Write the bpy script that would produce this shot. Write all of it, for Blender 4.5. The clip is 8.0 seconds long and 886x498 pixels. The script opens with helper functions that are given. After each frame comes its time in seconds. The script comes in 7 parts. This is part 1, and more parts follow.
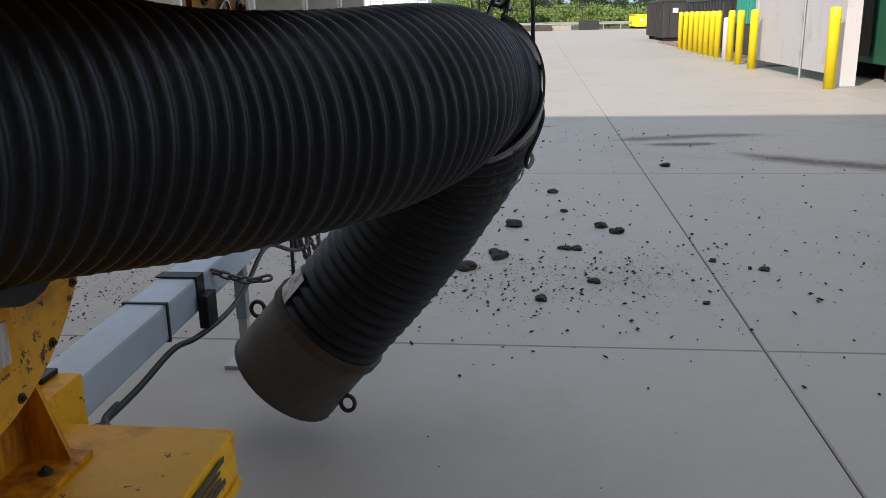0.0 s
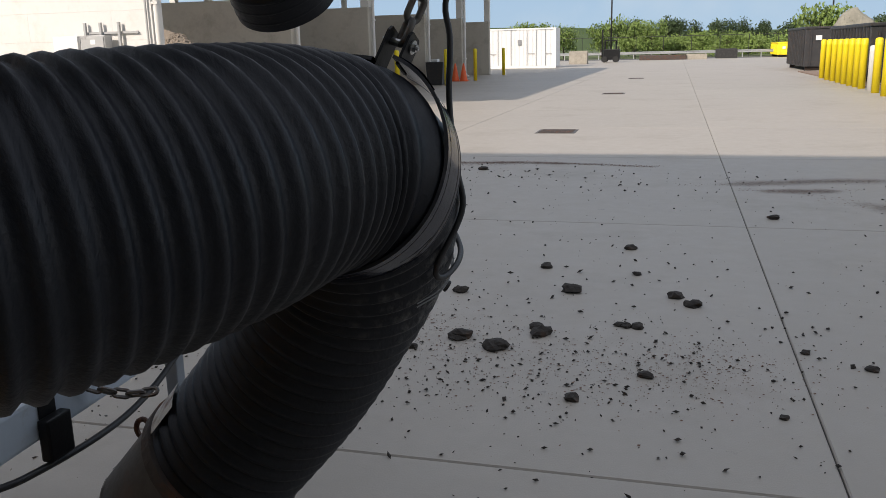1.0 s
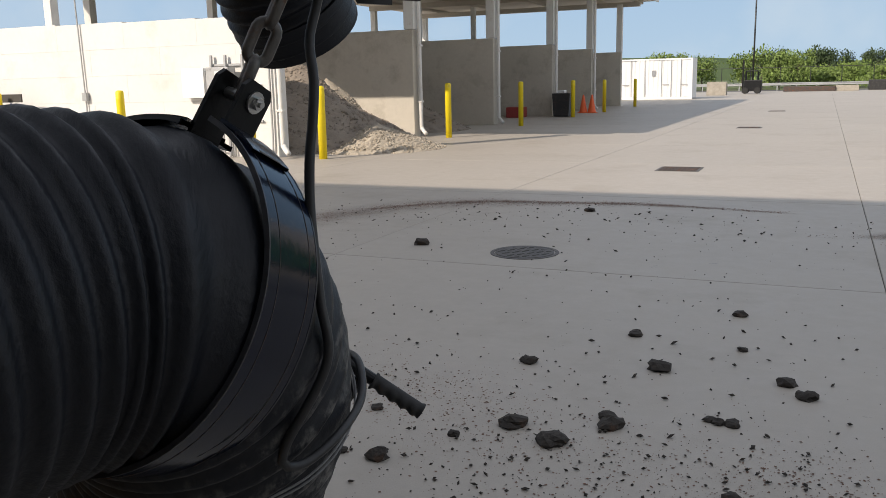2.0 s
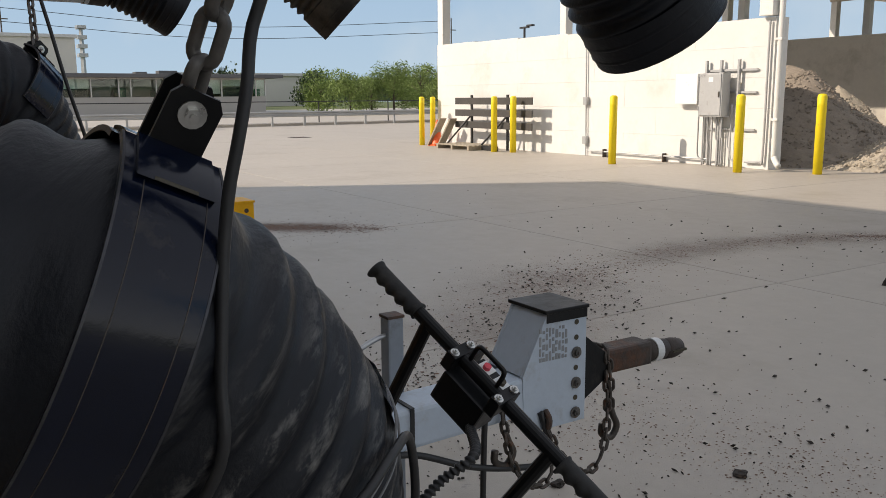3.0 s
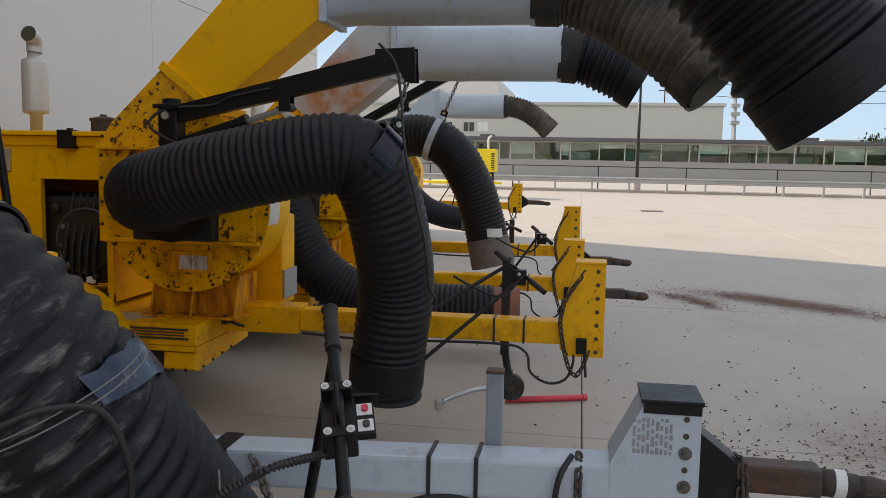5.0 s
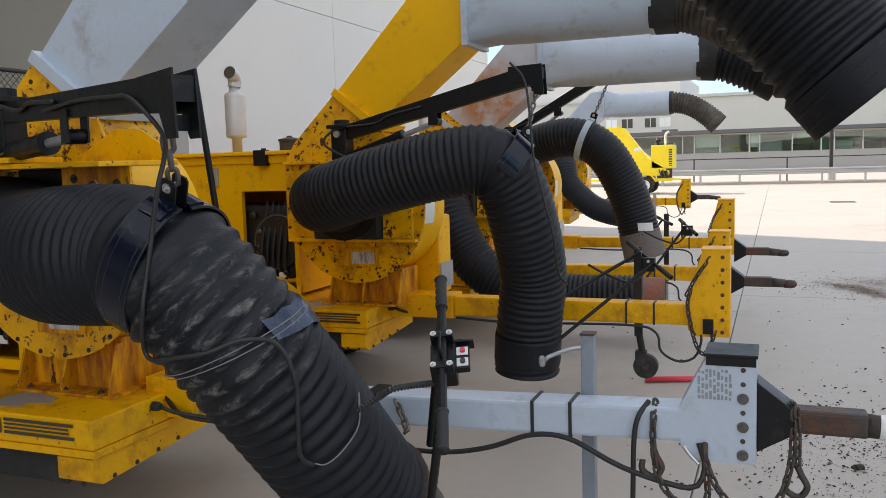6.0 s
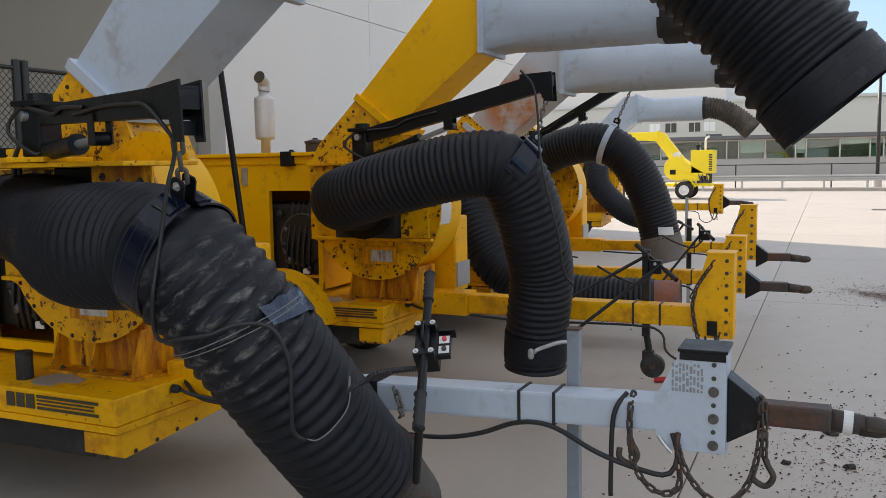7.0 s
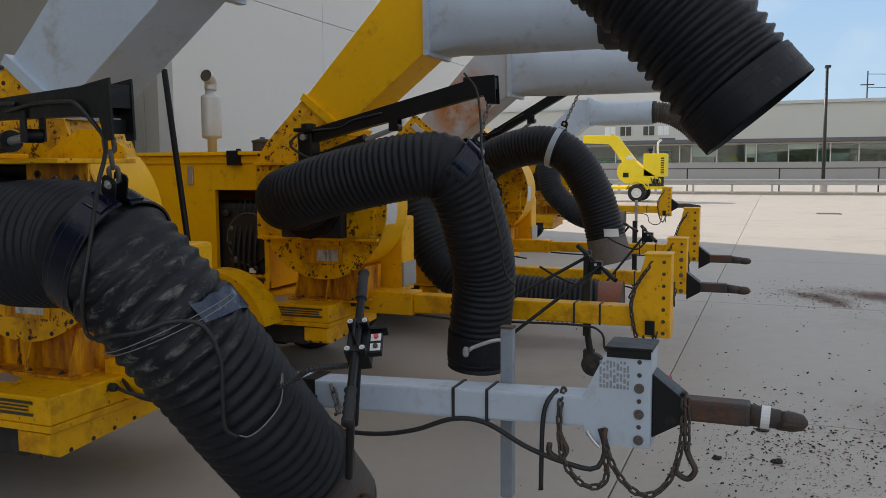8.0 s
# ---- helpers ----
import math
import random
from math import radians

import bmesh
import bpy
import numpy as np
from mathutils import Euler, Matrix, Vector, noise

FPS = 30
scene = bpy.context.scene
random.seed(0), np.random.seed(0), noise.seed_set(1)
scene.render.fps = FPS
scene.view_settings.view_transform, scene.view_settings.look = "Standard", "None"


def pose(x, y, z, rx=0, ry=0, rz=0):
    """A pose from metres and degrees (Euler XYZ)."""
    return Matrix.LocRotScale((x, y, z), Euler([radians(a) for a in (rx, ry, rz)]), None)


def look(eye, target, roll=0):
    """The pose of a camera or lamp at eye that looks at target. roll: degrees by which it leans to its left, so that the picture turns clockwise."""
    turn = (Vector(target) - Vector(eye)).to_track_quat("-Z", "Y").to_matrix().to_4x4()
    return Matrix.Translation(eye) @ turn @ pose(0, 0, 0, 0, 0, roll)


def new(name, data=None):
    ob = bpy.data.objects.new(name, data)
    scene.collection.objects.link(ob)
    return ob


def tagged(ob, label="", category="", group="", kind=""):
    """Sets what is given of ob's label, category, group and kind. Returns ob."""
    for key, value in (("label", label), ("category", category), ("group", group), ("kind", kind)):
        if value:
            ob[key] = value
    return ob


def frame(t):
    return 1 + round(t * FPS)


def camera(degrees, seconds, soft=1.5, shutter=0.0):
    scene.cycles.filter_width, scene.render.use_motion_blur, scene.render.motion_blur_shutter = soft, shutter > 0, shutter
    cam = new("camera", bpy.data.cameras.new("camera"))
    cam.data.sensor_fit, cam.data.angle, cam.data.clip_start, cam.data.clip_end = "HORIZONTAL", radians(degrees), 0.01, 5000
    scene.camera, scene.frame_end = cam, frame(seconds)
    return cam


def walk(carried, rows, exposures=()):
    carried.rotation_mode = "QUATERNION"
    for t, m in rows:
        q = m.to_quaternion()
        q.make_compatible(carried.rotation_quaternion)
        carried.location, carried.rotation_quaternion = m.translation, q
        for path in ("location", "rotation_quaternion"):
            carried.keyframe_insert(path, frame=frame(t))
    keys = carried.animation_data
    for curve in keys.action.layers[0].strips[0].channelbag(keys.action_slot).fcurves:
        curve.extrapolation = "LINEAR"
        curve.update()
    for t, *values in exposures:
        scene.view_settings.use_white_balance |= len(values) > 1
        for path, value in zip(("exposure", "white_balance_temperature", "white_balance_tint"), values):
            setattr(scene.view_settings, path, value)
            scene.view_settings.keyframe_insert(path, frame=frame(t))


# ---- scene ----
cam = camera(55.3, 8.0, 0.85)
METRES, EYE, TILT, LEAN, TURN = 5.07, 1.5, 0.0, 0.0, 6.5
ROWS = [
    (0.0, 0.0, 0.0, 0.0, -0.3, -15.27, 1.09),
    (0.5, 0.0616, 0.0846, -0.0019, 3.86, -14.82, 0.67),
    (1.0, 0.1031, 0.171, 0.0035, 8.54, -13.26, 1.33),
    (1.2, 0.1269, 0.1967, 0.0055, 11.42, -11.6, 2.2),
    (2.3, 0.1603, 0.3598, 0.0085, 22.62, -10.8, 1.01),
    (2.5, 0.1803, 0.3819, 0.0067, 28.77, -10.25, 1.16),
    (2.7, 0.187, 0.403, 0.0074, 37.2, -10.25, 0.5),
    (3.0, 0.2016, 0.4393, 0.0078, 51.07, -10.22, 0.43),
    (3.5, 0.2021, 0.5078, 0.0139, 71.75, -9.83, 0.28),
    (4.0, 0.2363, 0.5835, 0.0109, 88.78, -6.77, -0.15),
    (4.2, 0.2395, 0.6086, 0.0109, 88.94, -6.07, -0.73),
    (5.3, 0.3619, 0.7262, 0.016, 97.12, -6.09, 0.02),
    (5.5, 0.3827, 0.743, 0.0184, 101.02, -6.14, 1.5),
    (6.0, 0.4389, 0.7653, 0.0143, 104.96, -5.86, 1.65),
    (6.5, 0.462, 0.7888, 0.0182, 106.45, -5.62, 1.62),
    (7.0, 0.4709, 0.8104, 0.0146, 107.81, -5.66, 0.97),
    (7.5, 0.4768, 0.8211, 0.0147, 108.93, -5.69, 0.7),
    (8.0, 0.4772, 0.8295, 0.0147, 104.97, -5.64, 0.37),
]
walk(cam, [(t, pose(0, 0, EYE, TILT, LEAN, TURN) @ pose(METRES * x, METRES * y, METRES * z, 90 + pitch, roll, yaw)) for t, x, y, z, yaw, pitch, roll in ROWS],
     [(0.0, 2.18, 7080, 14), (0.5, 1.93, 7200, 14), (1.0, 1.88, 7310, 15), (2.5, 1.98, 7640, 15), (3.5, 1.88, 7900, 16), (4.0, 2.13, 8000, 17), (4.2, 2.25, 8060, 17),
      (5.3, 2.34, 7900, 16), (6.0, 2.82, 7700, 16), (6.5, 2.76, 7660, 16), (7.0, 2.60, 7640, 16), (7.5, 2.36, 7600, 15), (8.0, 2.14, 7570, 14)])


# ---- world, sun, exposure ----
SUN_DIR = Vector((0.398, 0.749, -0.530)).normalized()      # the way the sunlight travels
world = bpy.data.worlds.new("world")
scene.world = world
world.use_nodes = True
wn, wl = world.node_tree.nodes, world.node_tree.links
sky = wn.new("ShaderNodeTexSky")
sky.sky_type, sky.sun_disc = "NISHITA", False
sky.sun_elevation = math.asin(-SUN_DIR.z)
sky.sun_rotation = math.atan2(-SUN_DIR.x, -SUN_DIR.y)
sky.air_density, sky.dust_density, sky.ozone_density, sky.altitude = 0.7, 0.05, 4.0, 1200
sky_gamma = wn.new("ShaderNodeGamma")                            # gamma compresses the sky's brightness, horizon against zenith; no real haze
sky_gamma.inputs[1].default_value = 0.4
wl.new(sky.outputs[0], sky_gamma.inputs[0])
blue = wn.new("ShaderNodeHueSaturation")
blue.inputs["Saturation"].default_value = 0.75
wl.new(sky_gamma.outputs[0], blue.inputs["Color"])
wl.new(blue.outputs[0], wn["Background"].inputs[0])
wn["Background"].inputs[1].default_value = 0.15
sun = new("sun", bpy.data.lights.new("sun", "SUN"))
sun.data.energy, sun.data.angle, sun.data.color = 1.14, radians(0.6), (1.0, 0.97, 0.92)
sun.matrix_world = look((0, 0, 30), Vector((0, 0, 30)) + SUN_DIR)


# ---- materials ----
def material(name, colour, rough=0.6, metal=0.0, vary=0.25, grain=60.0, blotch=2.0, bump=0.15, dirt=None, dirt_amount=0.0,
             dirt_scale=6.0, spots=None, spots_amount=0.0, spots_scale=25.0, per_object=0.0, stretch=(1, 1, 1), bump_scale=None, island=0.0, spec=0.5, site=False, streak=None, only=None, crest=False):
    """A painted, cast or worn surface: two scales of variation, broad stains, small chips, and fine relief."""
    m = bpy.data.materials.new(name)
    m.use_nodes = True
    n, l = m.node_tree.nodes, m.node_tree.links
    b = n["Principled BSDF"]
    co = n.new("ShaderNodeTexCoord")
    mp = n.new("ShaderNodeMapping")
    mp.inputs["Scale"].default_value = stretch
    if streak:                                             # marks drawn out along one direction
        mp.vector_type = "TEXTURE"
        mp.inputs["Rotation"].default_value = Vector(streak).to_track_quat("X", "Z").to_euler()
    l.new(n.new("ShaderNodeNewGeometry").outputs["Position"] if site else co.outputs["Object"], mp.inputs[0])

    def noise_tex(scale, detail=5.0, rough_=0.6):
        t = n.new("ShaderNodeTexNoise")
        t.inputs["Scale"].default_value, t.inputs["Detail"].default_value, t.inputs["Roughness"].default_value = scale, detail, rough_
        l.new(mp.outputs[0], t.inputs["Vector"])
        return t.outputs[0]

    def ramp(value, lo, hi):
        r = n.new("ShaderNodeMapRange")
        r.inputs["From Min"].default_value, r.inputs["From Max"].default_value = lo, hi
        l.new(value, r.inputs["Value"])
        return r.outputs[0]

    def mix(a, c, fac):
        x = n.new("ShaderNodeMix")
        x.data_type = "RGBA"
        for sock, val in ((x.inputs[6], a), (x.inputs[7], c)):
            if isinstance(val, (tuple, list)):
                sock.default_value = (*val, 1)
            else:
                l.new(val, sock)
        if isinstance(fac, float):
            x.inputs[0].default_value = fac
        else:
            l.new(fac, x.inputs[0])
        return x.outputs[2]

    fine, broad = noise_tex(grain, 3.0), noise_tex(blotch, 4.0)
    dark = tuple(c * (1 - vary) for c in colour)
    light = tuple(min(1.0, c * (1 + vary * 0.6)) for c in colour)
    col = mix(dark, light, ramp(broad, 0.3, 0.7))
    col = mix(col, mix(dark, light, ramp(fine, 0.25, 0.75)), 0.4)
    roughness = None
    if per_object or island:
        if per_object:
            info = n.new("ShaderNodeObjectInfo").outputs["Random"]
        else:
            info = n.new("ShaderNodeNewGeometry").outputs["Random Per Island"]
        col = mix(col, tuple(c * (1 - (per_object or island)) for c in colour), ramp(info, 0.0, 1.4))
    if dirt:
        fac = ramp(noise_tex(dirt_scale, 6.0, 0.7), 0.62 - dirt_amount * 0.3, 0.82 - dirt_amount * 0.25)
        if only:                                           # the wear keeps to one place
            far = n.new("ShaderNodeVectorMath")
            far.operation = "DISTANCE"
            far.inputs[1].default_value = only[0]
            l.new(co.outputs["Object"], far.inputs[0])
            near = n.new("ShaderNodeMath")
            near.operation = "MULTIPLY"
            l.new(fac, near.inputs[0])
            l.new(ramp(far.outputs["Value"], only[1], only[1] * 0.45), near.inputs[1])
            fac = near.outputs[0]
        if crest:                                          # rubbed where the ribs stand proud
            rub = n.new("ShaderNodeMath")
            rub.operation = "MULTIPLY"
            l.new(fac, rub.inputs[0])
            l.new(ramp(n.new("ShaderNodeNewGeometry").outputs["Pointiness"], 0.485, 0.525), rub.inputs[1])
            fac = rub.outputs[0]
        col = mix(col, dirt, fac)
    if spots:
        lo = 0.72 - spots_amount * 0.2
        fac = ramp(noise_tex(spots_scale * 0.7, 9.0, 0.68), lo, lo + 0.025)
        col = mix(col, spots, fac)
    l.new(col, b.inputs["Base Color"])
    b.inputs["Metallic"].default_value = metal
    b.inputs["Specular IOR Level"].default_value = spec
    l.new(ramp(noise_tex(grain * 0.4, 3.0), 0.0, 1.0), b.inputs["Roughness"])
    rr = b.inputs["Roughness"].links[0].from_node
    rr.inputs["To Min"].default_value, rr.inputs["To Max"].default_value = max(0.05, rough - 0.14), min(1.0, rough + 0.14)
    if bump:
        bp = n.new("ShaderNodeBump")
        bp.inputs["Strength"].default_value, bp.inputs["Distance"].default_value = bump, 0.01
        l.new(noise_tex(bump_scale or grain, 5.0), bp.inputs["Height"])
        l.new(bp.outputs[0], b.inputs["Normal"])
    return m


RUST = (0.16, 0.055, 0.02)
CHIP = (0.085, 0.030, 0.012)
M_YELLOW = material("yellow_paint", (0.93, 0.45, 0.006), 0.45, vary=0.16, grain=40, blotch=3, bump=0.08, spec=0.3, dirt=(0.42, 0.15, 0.012), dirt_amount=0.35,
                    dirt_scale=4, spots=CHIP, spots_amount=0.42, spots_scale=40)
M_YELLOW_CHIP = material("chipped_yellow_paint", (0.92, 0.44, 0.006), 0.36, vary=0.2, grain=40, blotch=4, bump=0.1, spec=0.45, dirt=(0.34, 0.12, 0.012), dirt_amount=0.5,
                         dirt_scale=5, spots=CHIP, spots_amount=0.78, spots_scale=32)
M_YELLOW_RUST = material("rusty_yellow_paint", (0.84, 0.37, 0.008), 0.5, spec=0.3, vary=0.25, grain=30, blotch=5, bump=0.12, dirt=(0.33, 0.09, 0.015), dirt_amount=0.75,
                         dirt_scale=13, spots=CHIP, spots_amount=0.55, spots_scale=22, stretch=(1, 1, 0.22))
M_YELLOW_CLEAN = material("clean_yellow_paint", (0.94, 0.48, 0.006), 0.42, spec=0.3, vary=0.1, grain=30, blotch=2, bump=0.05, dirt=(0.5, 0.22, 0.02), dirt_amount=0.12)
M_BOLLARD = material("bollard_yellow", (0.90, 0.69, 0.02), 0.5, vary=0.1, grain=20, blotch=2, bump=0.05, dirt=(0.6, 0.4, 0.1), dirt_amount=0.1, per_object=0.1)
M_GREY = material("pale_grey_paint", (0.485, 0.56, 0.64), 0.4, vary=0.1, grain=50, blotch=3, bump=0.05, dirt=(0.34, 0.33, 0.31), dirt_amount=0.22, dirt_scale=5,
                  spots=(0.12, 0.07, 0.05), spots_amount=0.12, spots_scale=18)
M_GREY_RUST = material("rusty_grey_paint", (0.50, 0.53, 0.56), 0.45, vary=0.12, grain=40, blotch=2, bump=0.06, dirt=(0.47, 0.17, 0.035), dirt_amount=0.95, dirt_scale=5, only=((0.24, 1.72, 2.24), 0.42))
M_STEEL = material("galvanised_steel", (0.50, 0.51, 0.52), 0.42, metal=0.75, vary=0.2, grain=25, blotch=4, bump=0.05)
M_ZINC = material("zinc_bolt", (0.62, 0.62, 0.6), 0.3, metal=0.9, vary=0.2, grain=60, blotch=10, bump=0.04)
M_HOSE = material("black_hose_rubber", (0.0075, 0.0092, 0.0135), 0.50, vary=0.35, grain=90, blotch=4, bump=0.25, dirt=(0.05, 0.047, 0.043), dirt_amount=0.03, dirt_scale=7, spec=0.32)
M_HOSE_WORN = material("scuffed_hose_rubber", (0.0075, 0.0092, 0.0135), 0.48, vary=0.35, grain=90, blotch=4, bump=0.25, dirt=(0.21, 0.20, 0.185), dirt_amount=0.44, dirt_scale=34, spec=0.32, stretch=(4, 1, 1), streak=(-0.53, 0.60, 0.50), only=((1.12, 2.70, 1.11), 0.31), crest=True)
# browner, paler hose rubber with broad tan blotches
M_HOSE_BROWN = material("brown_hose_rubber", (0.03, 0.026, 0.022), 0.7, vary=0.35, grain=90, blotch=4, bump=0.25, dirt=(0.13, 0.11, 0.09), dirt_amount=0.8, dirt_scale=2.5, spec=0.3)
M_RUBBER = material("dull_black_rubber", (0.02, 0.02, 0.02), 0.7, vary=0.3, grain=60, blotch=5, bump=0.15, dirt=(0.07, 0.065, 0.06), dirt_amount=0.3)
M_BLACK = material("black_paint", (0.006, 0.0065, 0.0075), 0.42, vary=0.3, grain=50, blotch=5, bump=0.08, dirt=(0.045, 0.04, 0.036), dirt_amount=0.06, spec=0.3)
M_BAND = material("glossy_black_band", (0.003, 0.006, 0.017), 0.10, vary=0.3, grain=30, blotch=3, bump=0.04, dirt=(0.06, 0.05, 0.042), dirt_amount=0.12, dirt_scale=9, spec=0.34)
M_IRON = material("brown_rusty_iron", (0.070, 0.056, 0.049), 0.62, metal=0.3, vary=0.35, grain=50, blotch=8, bump=0.3, dirt=RUST, dirt_amount=0.4)
M_CHAIN = material("weathered_chain_steel", (0.16, 0.15, 0.14), 0.5, metal=0.6, vary=0.3, grain=80, blotch=20, bump=0.2, dirt=RUST, dirt_amount=0.3, dirt_scale=30)
M_CHAIN_RUST = material("rusty_chain_steel", (0.085, 0.072, 0.062), 0.55, metal=0.5, vary=0.35, grain=80, blotch=20, bump=0.25, dirt=RUST, dirt_amount=0.28, dirt_scale=30)
M_NOZZLE = material("worn_nozzle_steel", (0.10, 0.09, 0.08), 0.55, metal=0.3, vary=0.3, grain=50, blotch=6, bump=0.15, dirt=(0.12, 0.06, 0.04), dirt_amount=0.2)
M_NOZZLE_DUST = material("dusty_nozzle_steel", (0.17, 0.145, 0.13), 0.75, vary=0.25, grain=50, blotch=6, bump=0.15, dirt=(0.09, 0.075, 0.065), dirt_amount=0.4)
M_NOZZLE_RED = material("red_rusted_nozzle", (0.27, 0.09, 0.05), 0.6, vary=0.35, grain=40, blotch=5, bump=0.15, dirt=(0.1, 0.11, 0.13), dirt_amount=0.5)
M_CABLE = material("black_cable", (0.02, 0.02, 0.021), 0.5, vary=0.2, grain=80, blotch=10, bump=0.05)
M_WHITE = material("white_label", (0.72, 0.73, 0.72), 0.5, vary=0.1, grain=30, blotch=12, bump=0.02)
# for print, and for openings whose inner shade is put into the colour
M_DARK_FILL = material("dark_fill", (0.06, 0.05, 0.03), 0.6, vary=0.1, grain=30, blotch=12, bump=0.0)
M_INK_GREY = material("grey_print", (0.28, 0.29, 0.3), 0.6, vary=0.2, grain=30, blotch=12, bump=0.0)
M_RED = material("red_plastic", (0.75, 0.06, 0.09), 0.4, vary=0.15, grain=30, blotch=5, bump=0.05)
M_ORANGE = material("orange_cone_plastic", (0.85, 0.13, 0.03), 0.5, vary=0.1, grain=30, blotch=5, bump=0.05)
M_CONCRETE = material("pale_broomed_concrete", (0.425, 0.385, 0.335), 0.55, vary=0.08, grain=14, blotch=0.45, bump=0.12, bump_scale=120, dirt=(0.34, 0.30, 0.25),
                      dirt_amount=0.3, dirt_scale=0.6, spots=(0.31, 0.285, 0.255), spots_amount=0.28, spots_scale=5.0, per_object=0.07, site=True)
M_JOINT = material("dark_joint_sealant", (0.11, 0.105, 0.10), 0.8, vary=0.2, grain=10, blotch=0.5, bump=0.1)
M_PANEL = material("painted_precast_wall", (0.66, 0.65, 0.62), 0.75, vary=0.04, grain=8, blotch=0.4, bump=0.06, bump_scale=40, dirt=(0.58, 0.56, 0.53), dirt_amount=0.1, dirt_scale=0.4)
# darker, beiger copy of the panel colour, for recess and backing
M_PANEL_DARK = material("darker_beige_panel", (0.46, 0.43, 0.37), 0.75, vary=0.06, grain=8, blotch=0.4, bump=0.06)
M_SILO = material("cast_concrete_wall", (0.69, 0.68, 0.655), 0.8, vary=0.08, grain=10, blotch=0.6, bump=0.12, bump_scale=30, dirt=(0.58, 0.55, 0.50), dirt_amount=0.25, dirt_scale=0.7, site=True)
M_BAY = material("stained_bay_concrete", (0.52, 0.48, 0.41), 0.85, vary=0.12, grain=10, blotch=0.6, bump=0.15, bump_scale=30, dirt=(0.36, 0.32, 0.26), dirt_amount=0.4, dirt_scale=0.9)
M_POST = material("off_white_post_paint", (0.70, 0.69, 0.66), 0.6, vary=0.05, grain=10, blotch=1, bump=0.04, dirt=(0.55, 0.5, 0.44), dirt_amount=0.15)
M_GRAVEL = material("grey_brown_gravel", (0.29, 0.245, 0.20), 0.95, vary=0.35, grain=30, blotch=3, bump=0.6, bump_scale=35, island=0.28)
M_SAND = material("pale_crushed_stone", (0.44, 0.385, 0.31), 0.95, vary=0.3, grain=30, blotch=3, bump=0.6, bump_scale=35, island=0.4)
M_CLOD = material("dark_earth_clod", (0.05, 0.042, 0.036), 0.95, vary=0.4, grain=60, blotch=12, bump=0.6, dirt=(0.12, 0.06, 0.035), dirt_amount=0.25, per_object=0.3, island=0.0)
M_CRUMB = material("dark_earth_crumbs", (0.055, 0.046, 0.038), 0.95, vary=0.4, grain=60, blotch=12, bump=0.4, island=0.5)
M_CRATE = material("weathered_grey_timber", (0.34, 0.31, 0.26), 0.85, vary=0.3, grain=20, blotch=3, bump=0.3)
M_DRIFT = material("thin_brown_silt", (0.17, 0.092, 0.064), 0.95, vary=0.3, grain=30, blotch=2, bump=0.3)
M_SILT = material("brown_silt_stain", (0.27, 0.19, 0.145), 0.95, vary=0.3, grain=30, blotch=2, bump=0.3)
M_GRATE = material("cast_iron_cover", (0.12, 0.115, 0.11), 0.6, metal=0.4, vary=0.3, grain=40, blotch=5, bump=0.3)
M_RAIL = material("dull_guard_rail", (0.42, 0.43, 0.43), 0.45, metal=0.5, vary=0.15, grain=15, blotch=1, bump=0.05)
M_FENCE = material("black_fence_coating", (0.02, 0.02, 0.02), 0.5, vary=0.2, grain=20, blotch=2, bump=0.03)
M_CONTAINER = material("white_container_paint", (0.78, 0.78, 0.77), 0.5, vary=0.05, grain=10, blotch=1, bump=0.04, dirt=(0.6, 0.55, 0.5), dirt_amount=0.15)
M_CABINET = material("dull_grey_enclosure_paint", (0.40, 0.405, 0.405), 0.55, metal=0.1, vary=0.12, grain=20, blotch=2, bump=0.04, dirt=(0.2, 0.19, 0.18), dirt_amount=0.2)
M_DUMPSTER = material("black_dumpster_paint", (0.03, 0.03, 0.032), 0.5, vary=0.3, grain=10, blotch=2, bump=0.08, dirt=(0.09, 0.06, 0.045), dirt_amount=0.3)
M_GREEN = material("dark_green_paint", (0.02, 0.13, 0.075), 0.45, vary=0.15, grain=10, blotch=1, bump=0.05)
M_TEAL = material("teal_cladding", (0.02, 0.28, 0.22), 0.5, vary=0.1, grain=10, blotch=1, bump=0.05)
M_PLATE = material("grey_sheet_screen", (0.52, 0.50, 0.50), 0.55, vary=0.06, grain=8, blotch=0.8, bump=0.05, dirt=(0.36, 0.33, 0.31), dirt_amount=0.25, dirt_scale=1.5)
M_WOOD = material("weathered_timber", (0.36, 0.31, 0.24), 0.75, vary=0.25, grain=20, blotch=3, bump=0.2, stretch=(1, 8, 8))
M_DARKWOOD = material("dark_rack_board", (0.055, 0.05, 0.045), 0.7, vary=0.25, grain=20, blotch=3, bump=0.15)
M_BUILDING = material("far_building_render", (0.62, 0.60, 0.56), 0.8, vary=0.04, grain=2, blotch=0.1, bump=0.03)
M_BUILDING_LOW = material("far_building_brick", (0.44, 0.42, 0.39), 0.8, vary=0.05, grain=3, blotch=0.1, bump=0.03)
M_ROOF = material("pale_metal_roof", (0.58, 0.58, 0.57), 0.5, vary=0.05, grain=3, blotch=0.2, bump=0.03)
M_ROOF_DARK = material("dark_fascia", (0.10, 0.10, 0.105), 0.5, vary=0.1, grain=3, blotch=0.2, bump=0.03)
M_SOFFIT = material("canopy_soffit_board", (0.50, 0.46, 0.40), 0.7, vary=0.08, grain=5, blotch=0.5, bump=0.05)
M_BARK = material("tree_bark", (0.09, 0.07, 0.05), 0.9, vary=0.3, grain=30, blotch=4, bump=0.5)
M_LEAF = material("broadleaf_foliage", (0.19, 0.28, 0.065), 0.65, vary=0.35, grain=3, blotch=0.4, bump=0.0, island=0.55)
